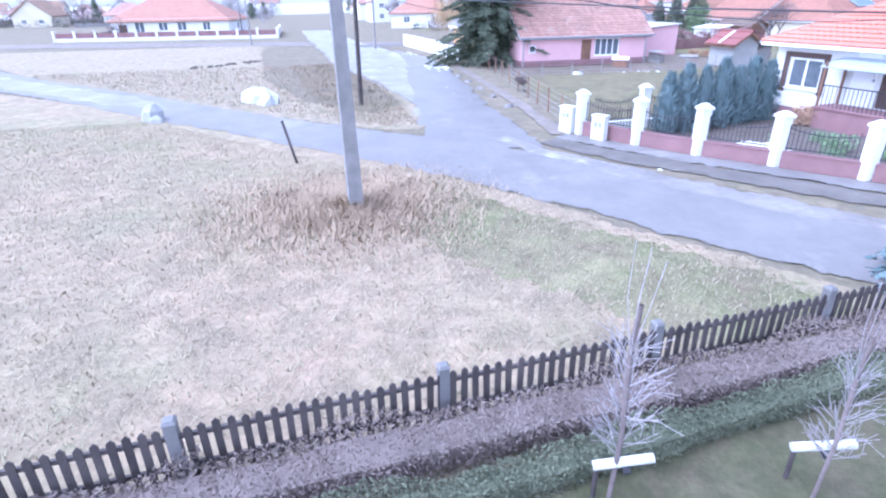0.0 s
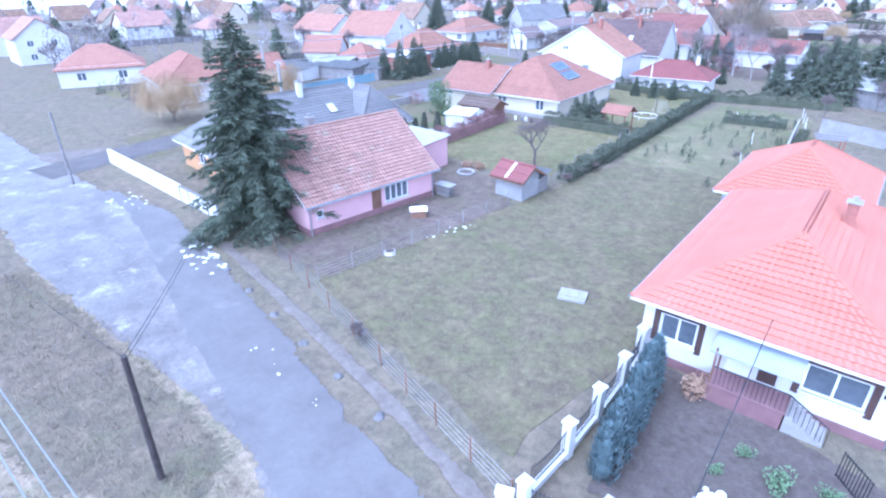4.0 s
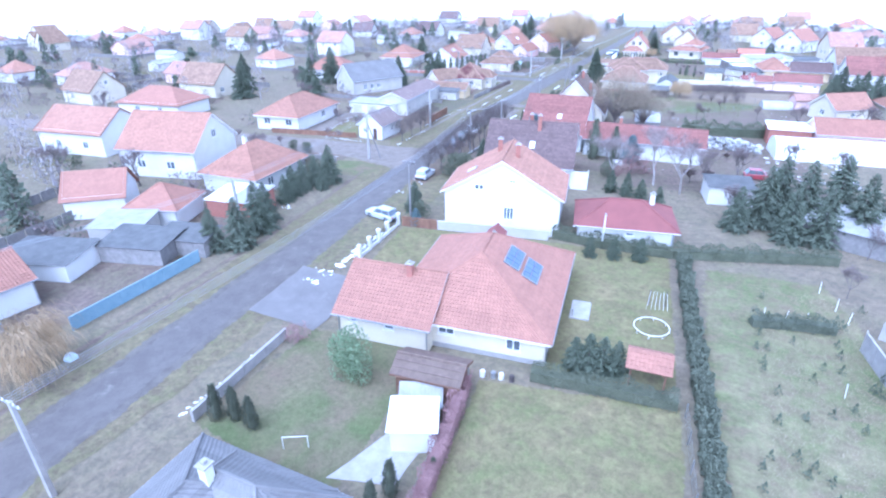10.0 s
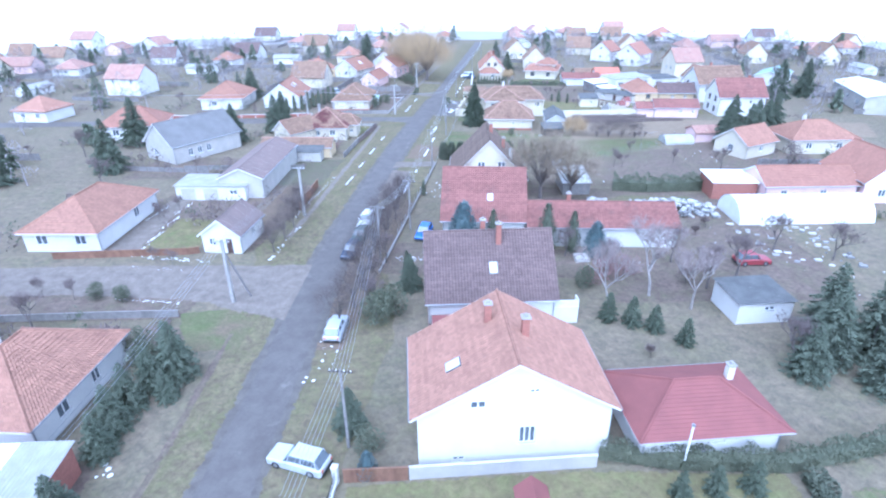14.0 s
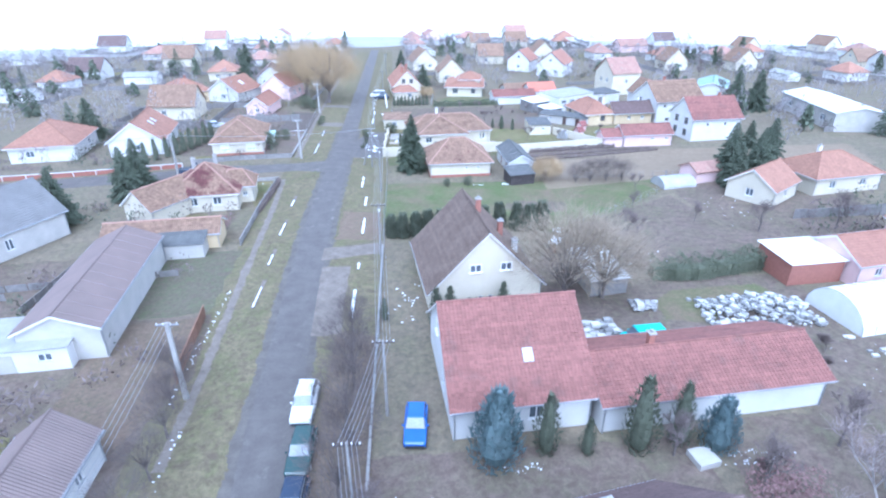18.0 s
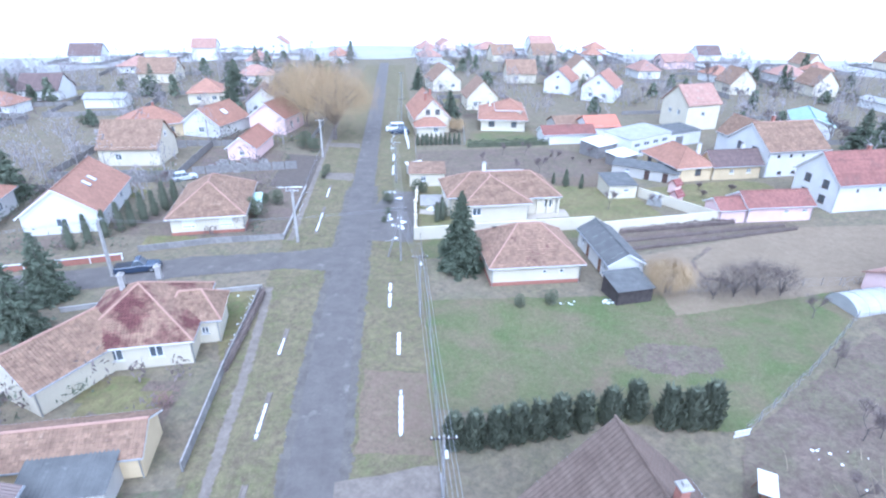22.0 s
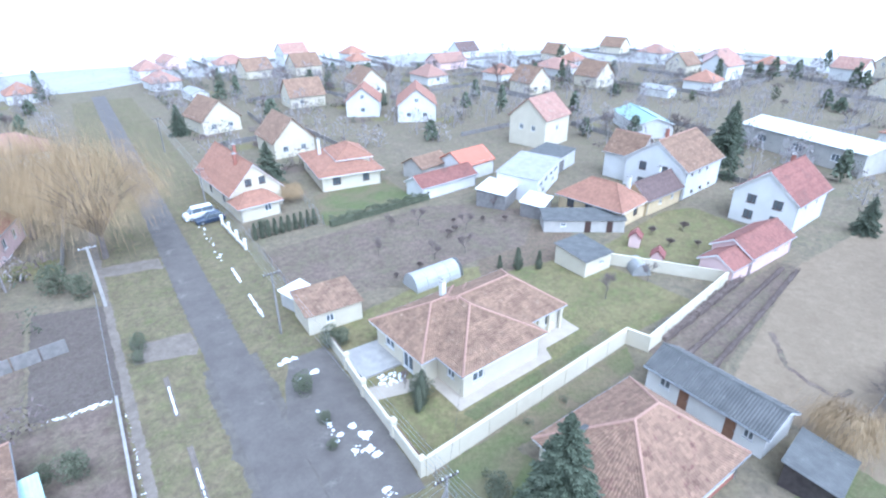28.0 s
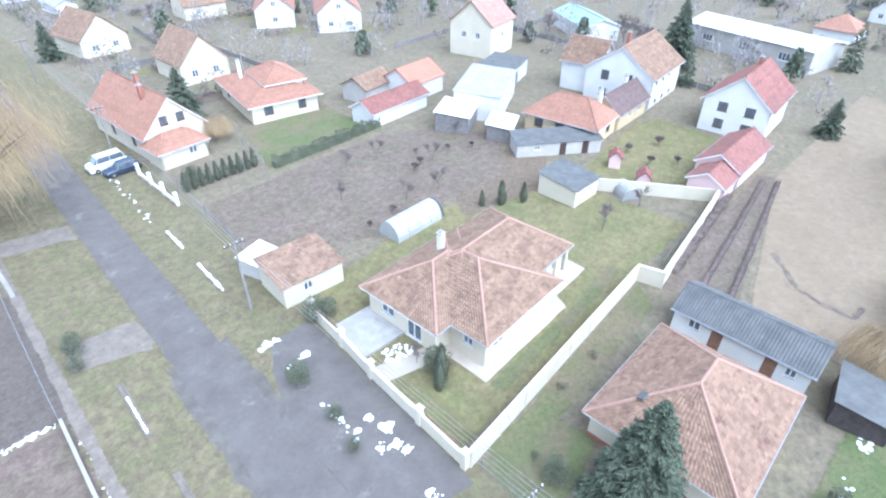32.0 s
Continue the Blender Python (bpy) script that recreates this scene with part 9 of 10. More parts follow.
part("canopy", Shape().quad((-1.5, -1.35, 2.5), (1.7, -1.35, 2.5), (1.7, 0, 2.82), (-1.5, 0, 2.82)).quad((-1.5, 0, 2.77), (1.7, 0, 2.77), (1.7, -1.35, 2.45), (-1.5, -1.35, 2.45)).quad((-1.5, -1.35, 2.45), (1.7, -1.35, 2.45), (1.7, -1.35, 2.5), (-1.5, -1.35, 2.5)), surface("smoky_canopy_sheet", (0.3, 0.33, 0.36), (0.36, 0.39, 0.42), 1.0, 0.35, 0.0, spec=0.6), po, "smoky grey sheet canopy over the door")
for u, w in ((-3.15, 1.6), (2.75, 2.1)):
    fr = tagged(part("window_surround", Shape().box(u - w / 2 - 0.28, -0.03, 1.1, u - w / 2 - 0.02, 0.02, 2.85).box(u + w / 2 + 0.02, -0.03, 1.1, u + w / 2 + 0.28, 0.02, 2.85).box(u - w / 2 - 0.02, -0.03, 2.62, u + w / 2 + 0.02, 0.02, 2.85), FRAMEB, po), "dark brown painted window surround")
pb = Shape()
for i in range(3):
    pb.box(4.0 + 0.16 * i, -0.02, 2.2, 4.07 + 0.16 * i, 0.01, 2.38)
part("number_bars", pb, BLACK, po)
gt = root("iron_gate", "black iron garden gate beside the steps", "gate", spot(76.6, -27.4, -40))
for i in range(11):
    part("bar", Shape().box(i * 0.13 - 0.01, -0.01, 0.05, i * 0.13 + 0.01, 0.01, 1.25), BLACK, gt)
for z in (0.12, 1.15):
    part("rail", Shape().box(-0.03, -0.015, z, 1.36, 0.015, z + 0.04), BLACK, gt)
st = Shape()
for _ in range(26):
    blob(st, 74.5 + rnd(-0.8, 0.8), -31.6 + rnd(-0.45, 0.45), 0.03, rnd(0.1, 0.24), 0.9)
tagged(part("rockery", st, WHITE), "rockery of white stones in the flowerbed", "rockery", kind="stuff")

# the pink house's yard
kn = root("dog_kennel", "small wooden dog kennel with a white roof", "kennel", spot(48.4, -23.0, 55))
part("box", Shape().box(-0.55, -0.4, 0, 0.55, 0.4, 0.6), WOOD, kn)
part("roof", Shape().quad((-0.65, -0.5, 0.58), (0.65, -0.5, 0.58), (0.65, 0, 0.82), (-0.65, 0, 0.82)).quad((0.65, 0.5, 0.58), (-0.65, 0.5, 0.58), (-0.65, 0, 0.82), (0.65, 0, 0.82)).quad((-0.65, 0.5, 0.58), (-0.65, -0.5, 0.58), (-0.65, 0, 0.82)).quad((0.65, -0.5, 0.58), (0.65, 0.5, 0.58), (0.65, 0, 0.82)), LIGHTSHEET, kn)
ts = house("small tool shed with a red sheet roof and grey walls", spot(50.4, -14.2, 5), 2.6, 2.3, 1.9, 2.6, MAROON, ETERNIT, "gable", 0.4, course=1.2, category="shed", name="shed", gutters=False)
for sy in (-1, 1):
    part("ridge_strip", Shape().box(-0.12, 0, 0, 0.12, 1.72, 0.03), WHITE, ts, "white painted strip over the roof", pose(-0.1, 0, 2.68, -31.3, 0, 0) if sy > 0 else pose(-0.1, 0, 2.68, 0, 0, 180) @ pose(0, 0, 0, -31.3))
lean_to("low grey lean-to behind the tool shed", spot(50.6, -12.3, 5), 1.8, 1.3, 1.4, 1.6, DARKSHEET, WOODGREY)
lean_to("shed with a pale sheet roof joined to the pink house", spot(38.6, -15.2, 5), 4.8, 4.0, 2.5, 2.8, POLY, PINK)
tb = Shape()
for i in range(16):
    a0, a1 = 2 * math.pi * i / 16, 2 * math.pi * (i + 1) / 16
    tb.tube((math.cos(a0) * 0.75, math.sin(a0) * 0.75, 0.12), (math.cos(a1) * 0.75, math.sin(a1) * 0.75, 0.12), 0.13, 0.13, 6, False)
fb = root("flower_ring", "round stone-edged flowerbed on the grass", "flowerbed", spot(43.9, -13.6))
part("rim", tb, CONC, fb)
part("soil", Shape().tube((0, 0, 0), (0, 0, 0.12), 0.68, 0.65, 14), DARKSOIL, fb)
pt = root("planter", "round planter made of an old tyre", "planter", spot(51.8, -28.3))
part("rim", Shape().tube((0, 0, 0), (0, 0, 0.25), 0.42, 0.36, 12), GREYWALL, pt)
part("soil", Shape().tube((0, 0, 0.25), (0, 0, 0.27), 0.3, 0.3, 12), DARKSOIL, pt)
wp_ = root("log_pile", "stack of firewood under a small grey roof", "log pile", spot(46.6, -18.6, 10))
for i in range(26):
    part("log", Shape().tube((-0.6, -0.3 + 0.14 * (i % 5), 0.08 + 0.14 * (i // 5)), (0.6, -0.3 + 0.14 * (i % 5), 0.08 + 0.14 * (i // 5)), 0.07, 0.065, 6), WOODGREY, wp_)
part("cover", Shape().box(-0.8, -0.5, 0.92, 0.8, 0.5, 0.97), ETERNIT, wp_)
tagged(part("concrete_lid", Shape().box(-0.75, -0.6, 0, 0.75, 0.6, 0.14).box(-0.3, -0.3, 0.14, 0.3, 0.3, 0.2), CONC, None, at=spot(63.0, -24.1, 25)), "grey concrete well lid lying in the grass", "well lid")
bl = Shape()
blob(bl, 0, 0, 0, 0.85, 0.75, 14)
bl.v = [(x * 1.9, y * 0.95, z * 1.3) for x, y, z in bl.v]
tagged(part("covered_mound", bl, POLY, None, at=spot(57.6, -50.6, 40)), "long heap covered with pale plastic sheet", "heap")
sk = tagged(part("stake", Shape().tube((0, 0, 0), (-0.25, -0.35, 1.5), 0.05, 0.045, 6), WOODDARK, None, at=spot(71.6, -48.3)), "short leaning dark wooden stake in the meadow", "stake")
mh = Shape()
for i in range(16):
    blob(mh, 37 - 4.4 * i / 15 + rnd(-0.5, 0.5), -58 + 5.4 * i / 15 + rnd(-0.5, 0.5), 0.02, rnd(0.14, 0.32), 0.55)
tagged(part("molehills", mh, DARKSOIL), "row of dark molehills in the dry grass", "molehill", kind="stuff")
for i in range(8):
    x, y = 40 + 3.3 * i, -36.6 - 0.13 * i
    mo = Shape()
    blob(mo, 0, 0, 0, 0.26, 0.6)
    tagged(part("stone", mo, surface("dark_stone", (0.14, 0.13, 0.13), (0.2, 0.19, 0.18), 2.0), None, at=spot(x, y)), "dark marker stone on the grass verge", "stone", "marker stones")

# the salmon-roofed house's garden
sp = root("solar_collector", "pair of blue solar collectors on the roof slope", "solar panel", spot(30.1, 14.5, 98.5))
slp = math.degrees(math.atan((6.3 - 2.7) / 6.5))
SOLAR = surface("solar_glass", (0.085, 0.115, 0.2), (0.11, 0.145, 0.24), 2.0, 0.22, 0.0, spec=0.6)
for u, v in ((0.14, 2.4), (-0.1, 4.05)):
    fr = part("panel_frame", Shape().box(-1.7, -0.78, 0, -1.62, 0.78, 0.1).box(1.62, -0.78, 0, 1.7, 0.78, 0.1).box(-1.62, -0.78, 0, 1.62, -0.7, 0.1).box(-1.62, 0.7, 0, 1.62, 0.78, 0.1), METAL, sp, at=pose(u, -v, 6.3 - v * 3.6 / 6.5 + 0.12, slp))
    for j in range(4):
        for k in range(2):
            part("cell", Shape().box(-1.6 + 0.81 * j, -0.69 + 0.7 * k, 0.03, -0.83 + 0.81 * j, -0.03 + 0.7 * k, 0.07), SOLAR, fr)
house("garden store with a dark grey sheet roof", spot(31.0, 2.0, 8), 4.6, 2.6, 2.1, 2.7, DARKTILE, WOOD, "gable", 0.35, course=0.6, category="shed", name="shed", gutters=False)
lean_to("white tarpaulin shelter beside the russet hedge", spot(32.2, -2.8, 25), 2.8, 2.6, 1.9, 2.1, LIGHTSHEET, LIGHTSHEET)
lean_to("glazed cold frame leaning on the store", spot(31.4, -0.4, 25), 2.6, 1.6, 1.2, 1.6, ETERNIT, GREYWALL)
patch("yard", "pale paved strip beside the shelter", [(29.0, -8), (33.0, -6.8), (33.4, -1), (30.4, -3)], CONC, 0.04, 0.1, seed=88)
gz = root("gazebo", "open garden gazebo with a salmon roof", "gazebo", spot(45.0, 9.6, 5))
for sx in (-1, 1):
    for sy in (-1, 1):
        part("post", Shape().box(sx * 1.2 - 0.06, sy * 1.0 - 0.06, 0, sx * 1.2 + 0.06, sy * 1.0 + 0.06, 2.1), WOOD, gz)
for sy in (-1, 1):
    for sh in roof_slope((-1.6, sy * 1.4, 1.95), (1.6, sy * 1.4, 1.95), (1.6, 0, 2.8), (-1.6, 0, 2.8), 0.34, 0.3):
        part("tile_course", sh, SALMON, gz)
ph = root("playhouse", "wooden climbing tower with a maroon roof and yellow slide", "playhouse", spot(26.7, 25.3, 10))
for sx in (-1, 1):
    for sy in (-1, 1):
        part("post", Shape().box(sx * 0.8 - 0.05, sy * 0.7 - 0.05, 0, sx * 0.8 + 0.05, sy * 0.7 + 0.05, 2.0), WOOD, ph)
    part("roof_panel", Shape().quad((sx * 1.1, -0.95, 1.9), (sx * 1.1, 0.95, 1.9), (0, 0.95, 2.9), (0, -0.95, 2.9)).quad((sx * 1.1, -0.95, 1.86), (0, -0.95, 2.86), (0, 0.95, 2.86), (sx * 1.1, 0.95, 1.86)), MAROON, ph)
part("deck", Shape().box(-0.85, -0.75, 1.0, 0.85, 0.75, 1.08), WOOD, ph)
for z in (1.25, 1.45, 1.65):
    part("rail", Shape().box(-0.8, -0.78, z, 0.8, -0.74, z + 0.1), WOOD, ph)
for i in range(5):
    part("rung", Shape().box(-0.3, -0.95 - 0.03 * i, 0.15 + 0.2 * (4 - i), 0.3, -0.9 - 0.03 * i, 0.2 + 0.2 * (4 - i)), WOOD, ph)
sl_ = Shape()
pts = [(0.85, 1.15), (1.4, 0.85), (2.0, 0.4), (2.5, 0.18), (2.9, 0.15)]
for (a, za), (b, zb) in zip(pts, pts[1:]):
    sl_.quad((a, -0.25, za), (b, -0.25, zb), (b, 0.25, zb), (a, 0.25, za)).quad((a, -0.27, za + 0.15), (b, -0.27, zb + 0.15), (b, -0.25, zb), (a, -0.25, za)).quad((a, 0.25, za), (b, 0.25, zb), (b, 0.27, zb + 0.15), (a, 0.27, za + 0.15))
part("slide", sl_, surface("yellow_plastic", (0.72, 0.66, 0.16), (0.66, 0.60, 0.14), 1.0, 0.4), ph)
rg = Shape()
for i in range(24):
    a0, a1 = 2 * math.pi * i / 24, 2 * math.pi * (i + 1) / 24
    rg.tube((math.cos(a0) * 1.45, math.sin(a0) * 1.45, 0.35), (math.cos(a1) * 1.45, math.sin(a1) * 1.45, 0.35), 0.04, 0.04, 5, False)
pl_ = root("pool_frame", "empty round pool frame of white tube", "pool frame", spot(44.4, 16.8))
part("rim", rg, FRAMEW, pl_)
for i in range(8):
    a0 = 2 * math.pi * i / 8
    part("leg", Shape().tube((math.cos(a0) * 1.45, math.sin(a0) * 1.45, 0), (math.cos(a0) * 1.45, math.sin(a0) * 1.45, 0.35), 0.03, 0.03, 5), FRAMEW, pl_)
gl = root("football_goal", "small white goal frame on the grass", "goal", spot(25.8, -7.0, 30))
part("frame_bar", Shape().tube((-0.8, 0, 0), (-0.8, 0, 1.0), 0.03, 0.03, 5).tube((0.8, 0, 0), (0.8, 0, 1.0), 0.03, 0.03, 5).tube((-0.8, 0, 1.0), (0.8, 0, 1.0), 0.03, 0.03, 5), FRAMEW, gl)
fp = root("flue_pipe", "slim white flue pipe behind the garage", "flue", spot(37.2, 30.7))
part("pipe", Shape().tube((0, 0, 0), (0, 0, 4.1), 0.08, 0.08, 7), FRAMEW, fp)
part("cowl", Shape().tube((0, 0, 4.1), (0, 0, 4.2), 0.14, 0.12, 7), METAL, fp)
for x, y in ((44.3, 21.0),):
    cf = root("rope_ladder_frame", "rope climbing frame with dark posts", "climbing frame", spot(x, y, 10))
    for sx in (-0.7, 0.7):
        part("post", Shape().tube((sx, 0, 0), (sx, 0, 1.6), 0.05, 0.05, 5), WOODDARK, cf)
    for i in range(6):
        part("rope", Shape().tube((-0.7 + 0.28 * i, 0, 1.5), (-0.9 + 0.36 * i, -0.8, 0.05), 0.012, 0.012, 4), FRAMEW, cf)
# terrace at the east of the salmon-roofed house, stacked boards and pots at its south wall
tagged(part("terrace", Shape().box(0, 0, 0, 1.7, 3.0, 0.15).box(0.15, 0.15, 0.15, 0.3, 0.3, 0.9), CONC, None, at=spot(37.6, 15.5, 8)), "small pale concrete terrace by the wall", "terrace")
for i, (x, y) in enumerate(((33.8, 4.9), (34.6, 5.1), (35.2, 5.2), (36.0, 5.3))):
    cn = tagged(part("can", Shape().tube((0, 0, 0), (0, 0, 0.5), 0.2, 0.2, 10).tube((0, 0, 0.5), (0, 0, 0.56), 0.1, 0.1, 8), (WHITE, METAL, WHITE, WOODDARK)[i], None, at=spot(x, y)), "plastic can standing by the wall", "can", "cans by the wall")

# seedlings and stakes on the strip
for i in range(44):
    x, y = rnd(52.0, 61.5), rnd(-2, 28)
    s_ = root("seedling", "small dark conifer seedling in rough grass", "seedling", spot(x, y), "conifer seedlings")
    cr = Shape()
    leaf_cloud(cr, 80, lambda: ((q := rnd(0, 1)) * 0 + rnd(-0.34, 0.34) * (1 - q), rnd(-0.34, 0.34) * (1 - q), 0.04 + 0.85 * q), 0.08)
    part("crown", cr, SPRUCE, s_)
for x, y in ((53.0, 22.8), (54.6, 23.0), (56.2, 23.3), (58.8, 27), (59.5, 25), (60.3, 22.6), (57.8, 30), (58, 14), (60, 6)):
    tagged(part("stake", Shape().tube((0, 0, 0), (rnd(-0.15, 0.15), rnd(-0.15, 0.15), 1.2), 0.035, 0.03, 5), FRAMEW, None, at=spot(x, y)), "slim pale stake in rough grass", "stake", "pale stakes")
# playground beyond the concrete fence
pg = root("climbing_tower", "reddish wooden climbing tower with a slatted roof", "playground", spot(64.9, 13.0, 20))
for sx in (-1, 1):
    for sy in (-1, 1):
        part("post", Shape().box(sx * 1.0 - 0.06, sy * 1.0 - 0.06, 0, sx * 1.0 + 0.06, sy * 1.0 + 0.06, 2.3), BRICK, pg)
for i in range(7):
    part("slat", Shape().box(-1.3, -1.2 + 0.36 * i, 2.3, 1.3, -1.06 + 0.36 * i, 2.36), WOODGREY, pg)
part("deck", Shape().box(-1.0, -1.0, 1.0, 1.0, 1.0, 1.1), BRICK, pg)
for s in (-1, 1):
    part("brace", Shape().tube((s * 1.0, -1.0, 0.1), (s * -1.0, -1.0, 1.0), 0.05, 0.05, 5), BRICK, pg)
part("slide", Shape().quad((1.0, -0.3, 1.05), (2.9, -0.3, 0.1), (2.9, 0.3, 0.1), (1.0, 0.3, 1.05)).quad((1.0, -0.34, 1.2), (2.9, -0.34, 0.25), (2.9, -0.3, 0.1), (1.0, -0.3, 1.05)).quad((1.0, 0.3, 1.05), (2.9, 0.3, 0.1), (2.9, 0.34, 0.25), (1.0, 0.34, 1.2)), BRICK, pg)
patch("yard", "dark rubber playground surface", [(63, 8.5), (67, 10), (66, 15.5), (62.6, 14)], surface("playground_rubber", (0.24, 0.12, 0.12), (0.3, 0.16, 0.15), 1.0), 0.04, 0.1, seed=89)

# brown-roofed house: side terrace; workshop yard tarpaulin; garden bits
tb_ = root("side_terrace", "white side terrace with a solid parapet", "terrace", spot(21.9, 51.8, 10.8) @ pose(7.4, -4.6, 0))
part("base", Shape().box(-1.2, -0.5, 0, 1.2, 0.6, 1.8).box(-1.25, -0.55, 1.8, 1.25, 0.65, 1.9), WHITE, tb_)
for q in ((-1.2, -0.5, 1.2, -0.4), (1.1, -0.4, 1.2, 0.6)):
    part("parapet", Shape().box(q[0], q[1], 1.9, q[2], q[3], 2.6), WHITE, tb_)
house("small entrance with a maroon roof", spot(19.8, 45.0, 12), 4.6, 2.0, 1.6, 2.2, MAROON, BRICK, "gable", 0.3, detail=False, category="shed", name="shed")
lean_to("workshop shelter with a pale tarpaulin roof", spot(33.5, 88.2, 8), 4.2, 6.2, 2.0, 2.7, LIGHTSHEET, WOODGREY)
bn = root("covered_bench", "garden swing seat with a pale canopy", "swing seat", spot(30.7, 95.6, 60))
part("canopy", Shape().box(-1.1, -0.6, 1.7, 1.1, 0.6, 1.76), LIGHTSHEET, bn)
for sx in (-1, 1):
    part("leg", Shape().tube((sx * 1.0, -0.6, 0), (sx * 1.0, 0, 1.7), 0.04, 0.04, 5).tube((sx * 1.0, 0.6, 0), (sx * 1.0, 0, 1.7), 0.04, 0.04, 5), WOOD, bn)
part("seat", Shape().box(-0.9, -0.25, 0.45, 0.9, 0.25, 0.52).box(-0.9, 0.2, 0.5, 0.9, 0.27, 1.0), WOOD, bn)
tagged(part("tarpaulin", Shape().prism([(-0.9, -0.7), (0.8, -0.9), (1.0, 0.6), (-0.6, 0.9)], 0, 0.5), GREYWALL, None, at=spot(32.8, 62.4, 20)), "grey tarpaulin bundle on the ground", "tarpaulin")
gt2 = root("garden_gate", "white garden gate leaning by the hedge", "gate", spot(32.6, 101.3, 10))
for i in range(9):
    part("slat", Shape().box(0.16 * i - 0.7, -0.02, 0.1, 0.16 * i - 0.62, 0.02, 0.8), FRAMEW, gt2)
for z in (0.2, 0.65):
    part("rail", Shape().box(-0.75, -0.03, z, 0.75, 0.03, z + 0.06), FRAMEW, gt2)

# villa: terrace, porch columns, gate, planting
patch("terrace", "pale paved terrace round the villa", [(14.5, 142.5), (25.8, 143.5), (26.4, 145.0), (31.6, 145.5), (31.6, 148.4), (27.5, 149.5), (16, 148.5), (14.2, 147.6)], surface("pale_paving", (0.43, 0.375, 0.31), (0.37, 0.32, 0.265), 0.8, 0.85, 0.15, 15.0), 0.05, 0.03, seed=90, category="terrace")
tagged(part("terrace", Shape().box(9.4, 150.6, 0, 13.4, 155.2, 0.25), CONC, None), "raised grey terrace before the villa", "terrace")
patch("path", "pale paved path to the villa door", [(9.2, 147.6), (14.0, 146.4), (14.2, 148.2), (9.3, 149.4)], bpy.data.materials["pale_paving"], 0.055, 0.03, seed=91, category="path")
for x, y in ((30.0, 146.9), (26.8, 146.7), (13.5, 147.0), (28.4, 146.8)):
    tagged(part("porch_column", Shape().box(-0.16, -0.16, 0, 0.16, 0.16, 2.42).box(-0.22, -0.22, 2.3, 0.22, 0.22, 2.45), CREAM, None, at=spot(x, y, 5)), "square cream porch column", "column", "porch columns")
for y, lab in ((141.0, "brown wooden sliding gate in the cream wall"), (155.4, "brown wooden garden gate in the cream wall")):
    dg = root("garden_gate", lab, "gate", spot(8.45 if y < 150 else 8.9, y, 90))
    for i in range(12):
        part("board", Shape().box(-1.7 + 0.285 * i, -0.14, 0.12, -1.44 + 0.285 * i, -0.11, 1.5), WOOD, dg)
rk = Shape()
for _ in range(34):
    blob(rk, rnd(10.2, 13.2), rnd(148.6, 150.2), 0.03, rnd(0.08, 0.2), 0.8)
tagged(part("rockery", rk, SNOW), "snowy rockery between the paths", "rockery", kind="stuff")
lean_to("dark open carport with a sagging sheet roof", spot(31.5, 122.6, 10), 4.2, 3.4, 1.8, 2.3, DARKSHEET, WOODDARK)
tagged(part("roof_patch", Shape().box(-0.35, -0.25, 0, 0.35, 0.25, 0.12), DARKSHEET, None, at=pose(18.1, 132.6, 4.28, -25, 0, 4)), "dark tarpaulin patch on the tile roof", "roof patch")
for x, y, c in ((12.3, 135.9, HEDGE), (18.2, 138.2, HEDGE), (22.6, 138.6, HEDGE)):
    b_ = make_bush(0.5, 0.6, 160, c, "small clipped garden shrub on the grass", int(x * 3), size=0.07)
    b_.matrix_basis = spot(x, y)
for k, (x, y) in enumerate(((50.0, 150.2), (52.2, 155.4))):
    h_ = house("tiny privy with a maroon gable roof", spot(x, y, 30), 1.5, 1.4, 1.7, 2.4, MAROON, PALEPINK, "gable", 0.2, detail=False, category="shed", name="shed")
lean_to("small greenhouse with pale green glazing", spot(-16.0, 150.2, 8), 2.8, 2.4, 1.8, 2.2, surface("pale_green_sheet", (0.38, 0.52, 0.47), (0.45, 0.58, 0.53), 1.5, 0.4), GREYWALL)
wd = Shape()
for i in range(60):
    x, y, z = rnd(-18.9, -17.0), rnd(77.5, 81.5), rnd(0, 1.2)
    wd.box(x - 0.5, y - 0.06, z, x + 0.5, y + 0.06, z + 0.1)
tagged(part("timber_stack", wd, WOODGREY), "untidy stack of pale timber under an awning", "timber stack", kind="stuff")
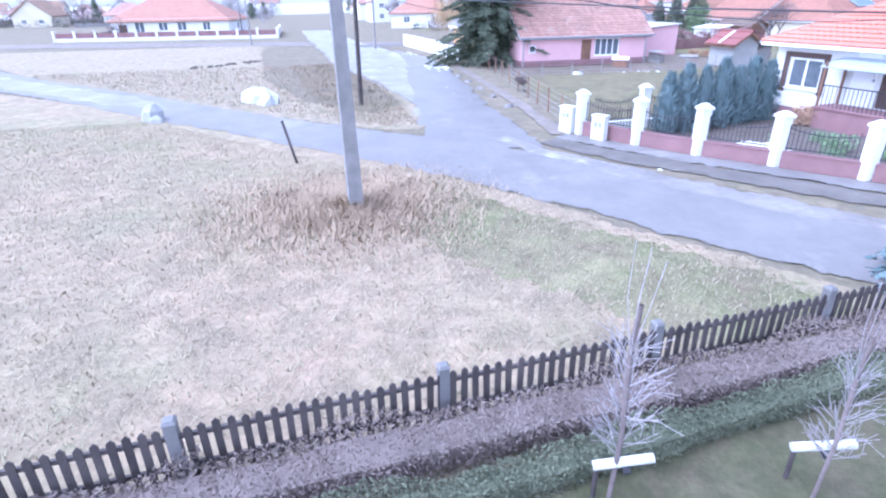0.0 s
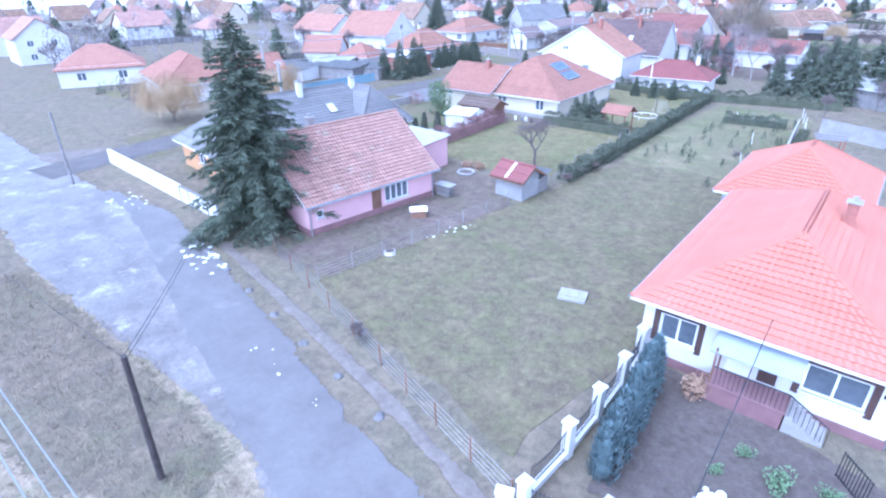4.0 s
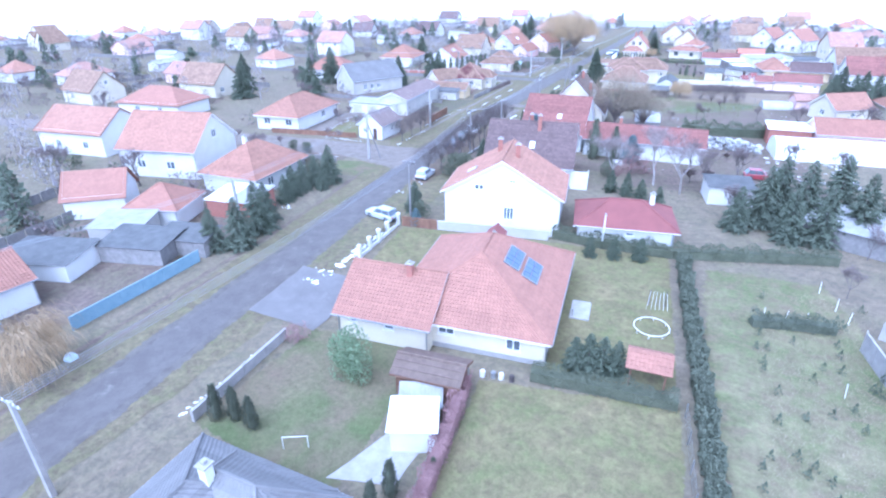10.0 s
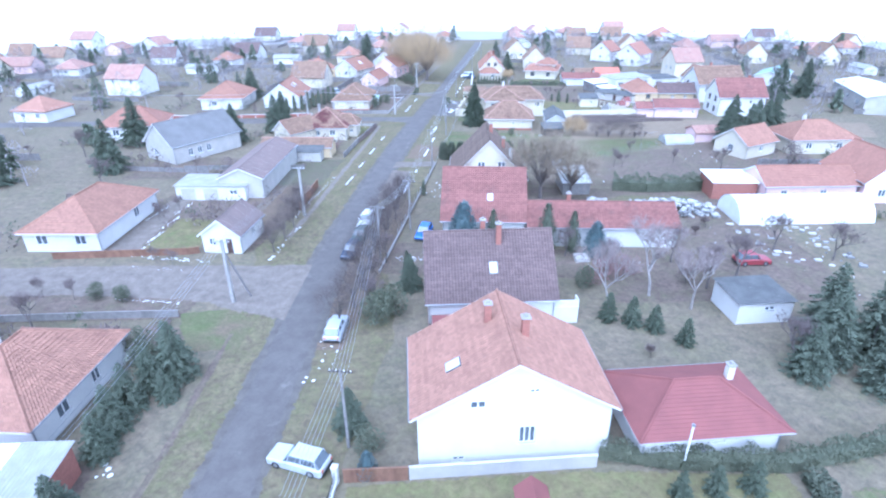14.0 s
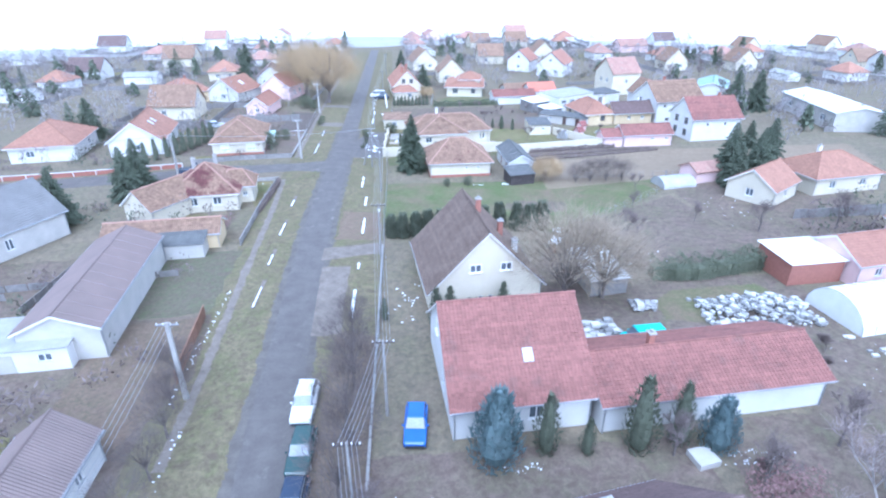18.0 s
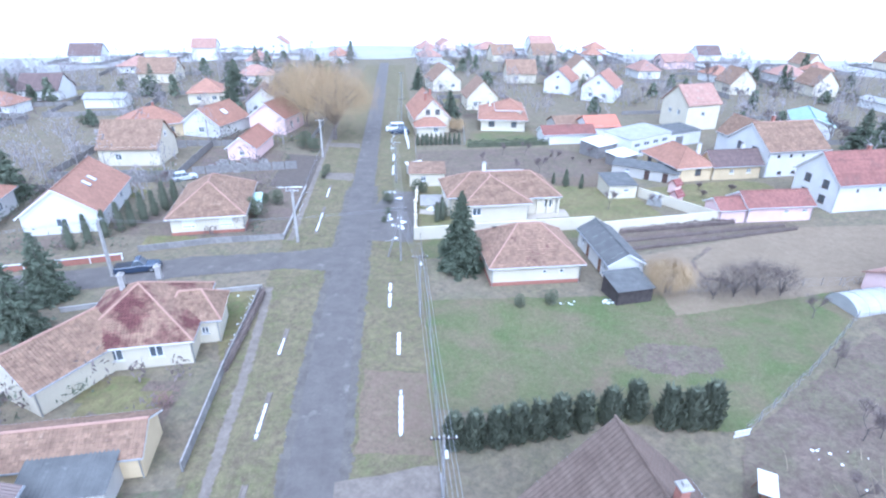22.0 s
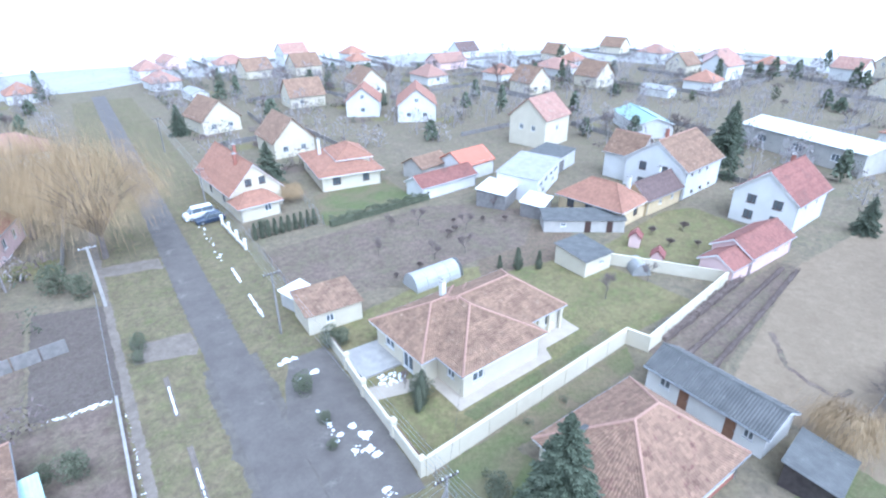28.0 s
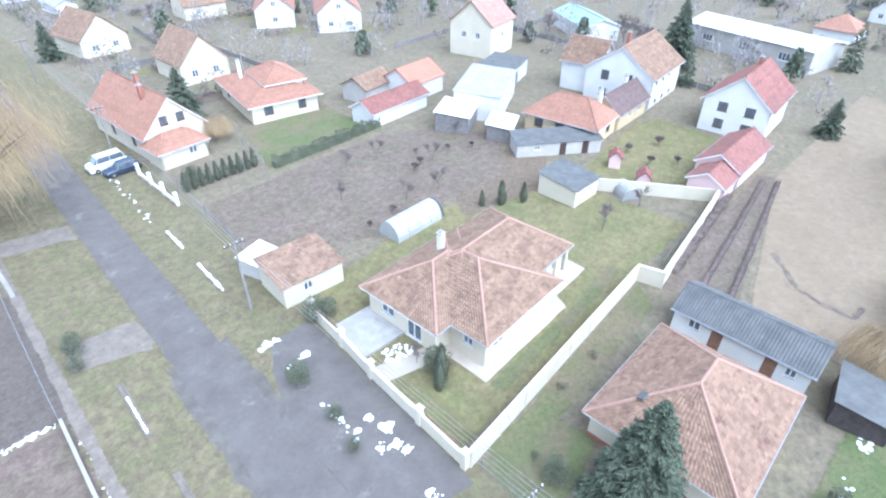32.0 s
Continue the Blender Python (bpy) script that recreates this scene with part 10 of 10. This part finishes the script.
for i, (x, y) in enumerate(((-19.5, 96.2), (-16.4, 96.8))):
    hp = root("garden_hoop", "bent metal hoop over a garden bed", "hoop", spot(x, y, 5), "garden hoops")
    sh = Shape()
    for j in range(10):
        a0, a1 = math.pi * j / 10, math.pi * (j + 1) / 10
        sh.tube((math.cos(a0) * 1.4, 0, math.sin(a0) * 0.9), (math.cos(a1) * 1.4, 0, math.sin(a1) * 0.9), 0.025, 0.025, 4, False)
    part("tube", sh, METAL, hp)
jk = Shape()
for i in range(80):
    x, y = rnd(-28.5, -18.5), rnd(168.5, 175.5)
    s = rnd(0.15, 0.5)
    jk.box(x - s, y - s * 0.6, 0, x + s, y + s * 0.6, rnd(0.2, 0.9))
tagged(part("yard_clutter", jk, WOODGREY), "clutter of boards and boxes behind the bungalow", "clutter", kind="stuff")
jk = Shape()
for i in range(60):
    x, y = rnd(54, 66), rnd(64, 76)
    s = rnd(0.08, 0.42)
    jk.box(x - s, y - s * 0.6, 0, x + s, y + s * 0.6, rnd(0.05, 0.3))
tagged(part("yard_clutter", jk, STONES), "scattered pale slabs and scrap in the back yard", "clutter", kind="stuff")
lean_to("long ruined shed with broken pale sheet roofing", spot(64.5, 43.5, -20), 14, 6, 2.2, 3.0, ETERNIT, WOODGREY)
lean_to("low outbuilding with a pale sheet roof", spot(74, 52, -20), 10, 6, 2.2, 2.8, LIGHTSHEET, BRICK)

# scalloped trench in the bare field, pale concrete chunk on the meadow
ragged_strip("trench", "brown scalloped trench dug in the bare field", [(47.4, 134.2), (45.2, 132.2), (43.2, 130.6), (42.5, 127.8), (42.4, 125.8), (44.6, 125.6)], 0.6, SOIL, 0.045, rag=0.25, step=0.6, seed=92, category="trench")
sm = Shape()
blob(sm, 0, 0, 0, 0.55, 1.5, 9)
blob(sm, 0.7, 0.3, 0, 0.35, 0.9, 8)
tagged(part("tree_stump", sm, ETERNIT, None, at=spot(61.5, -55.4)), "blocky pale concrete chunk on the meadow", "stump")
sk_ = Shape()
blob(sk_, 0, 0, 0, 0.6, 0.8, 9)
tagged(part("rubbish_sack", sk_, surface("pale_blue_plastic", (0.45, 0.56, 0.62), (0.55, 0.64, 0.68), 2.0, 0.4), None, at=spot(3.3, -7.7)), "pale blue plastic sack lying on the verge", "sack")
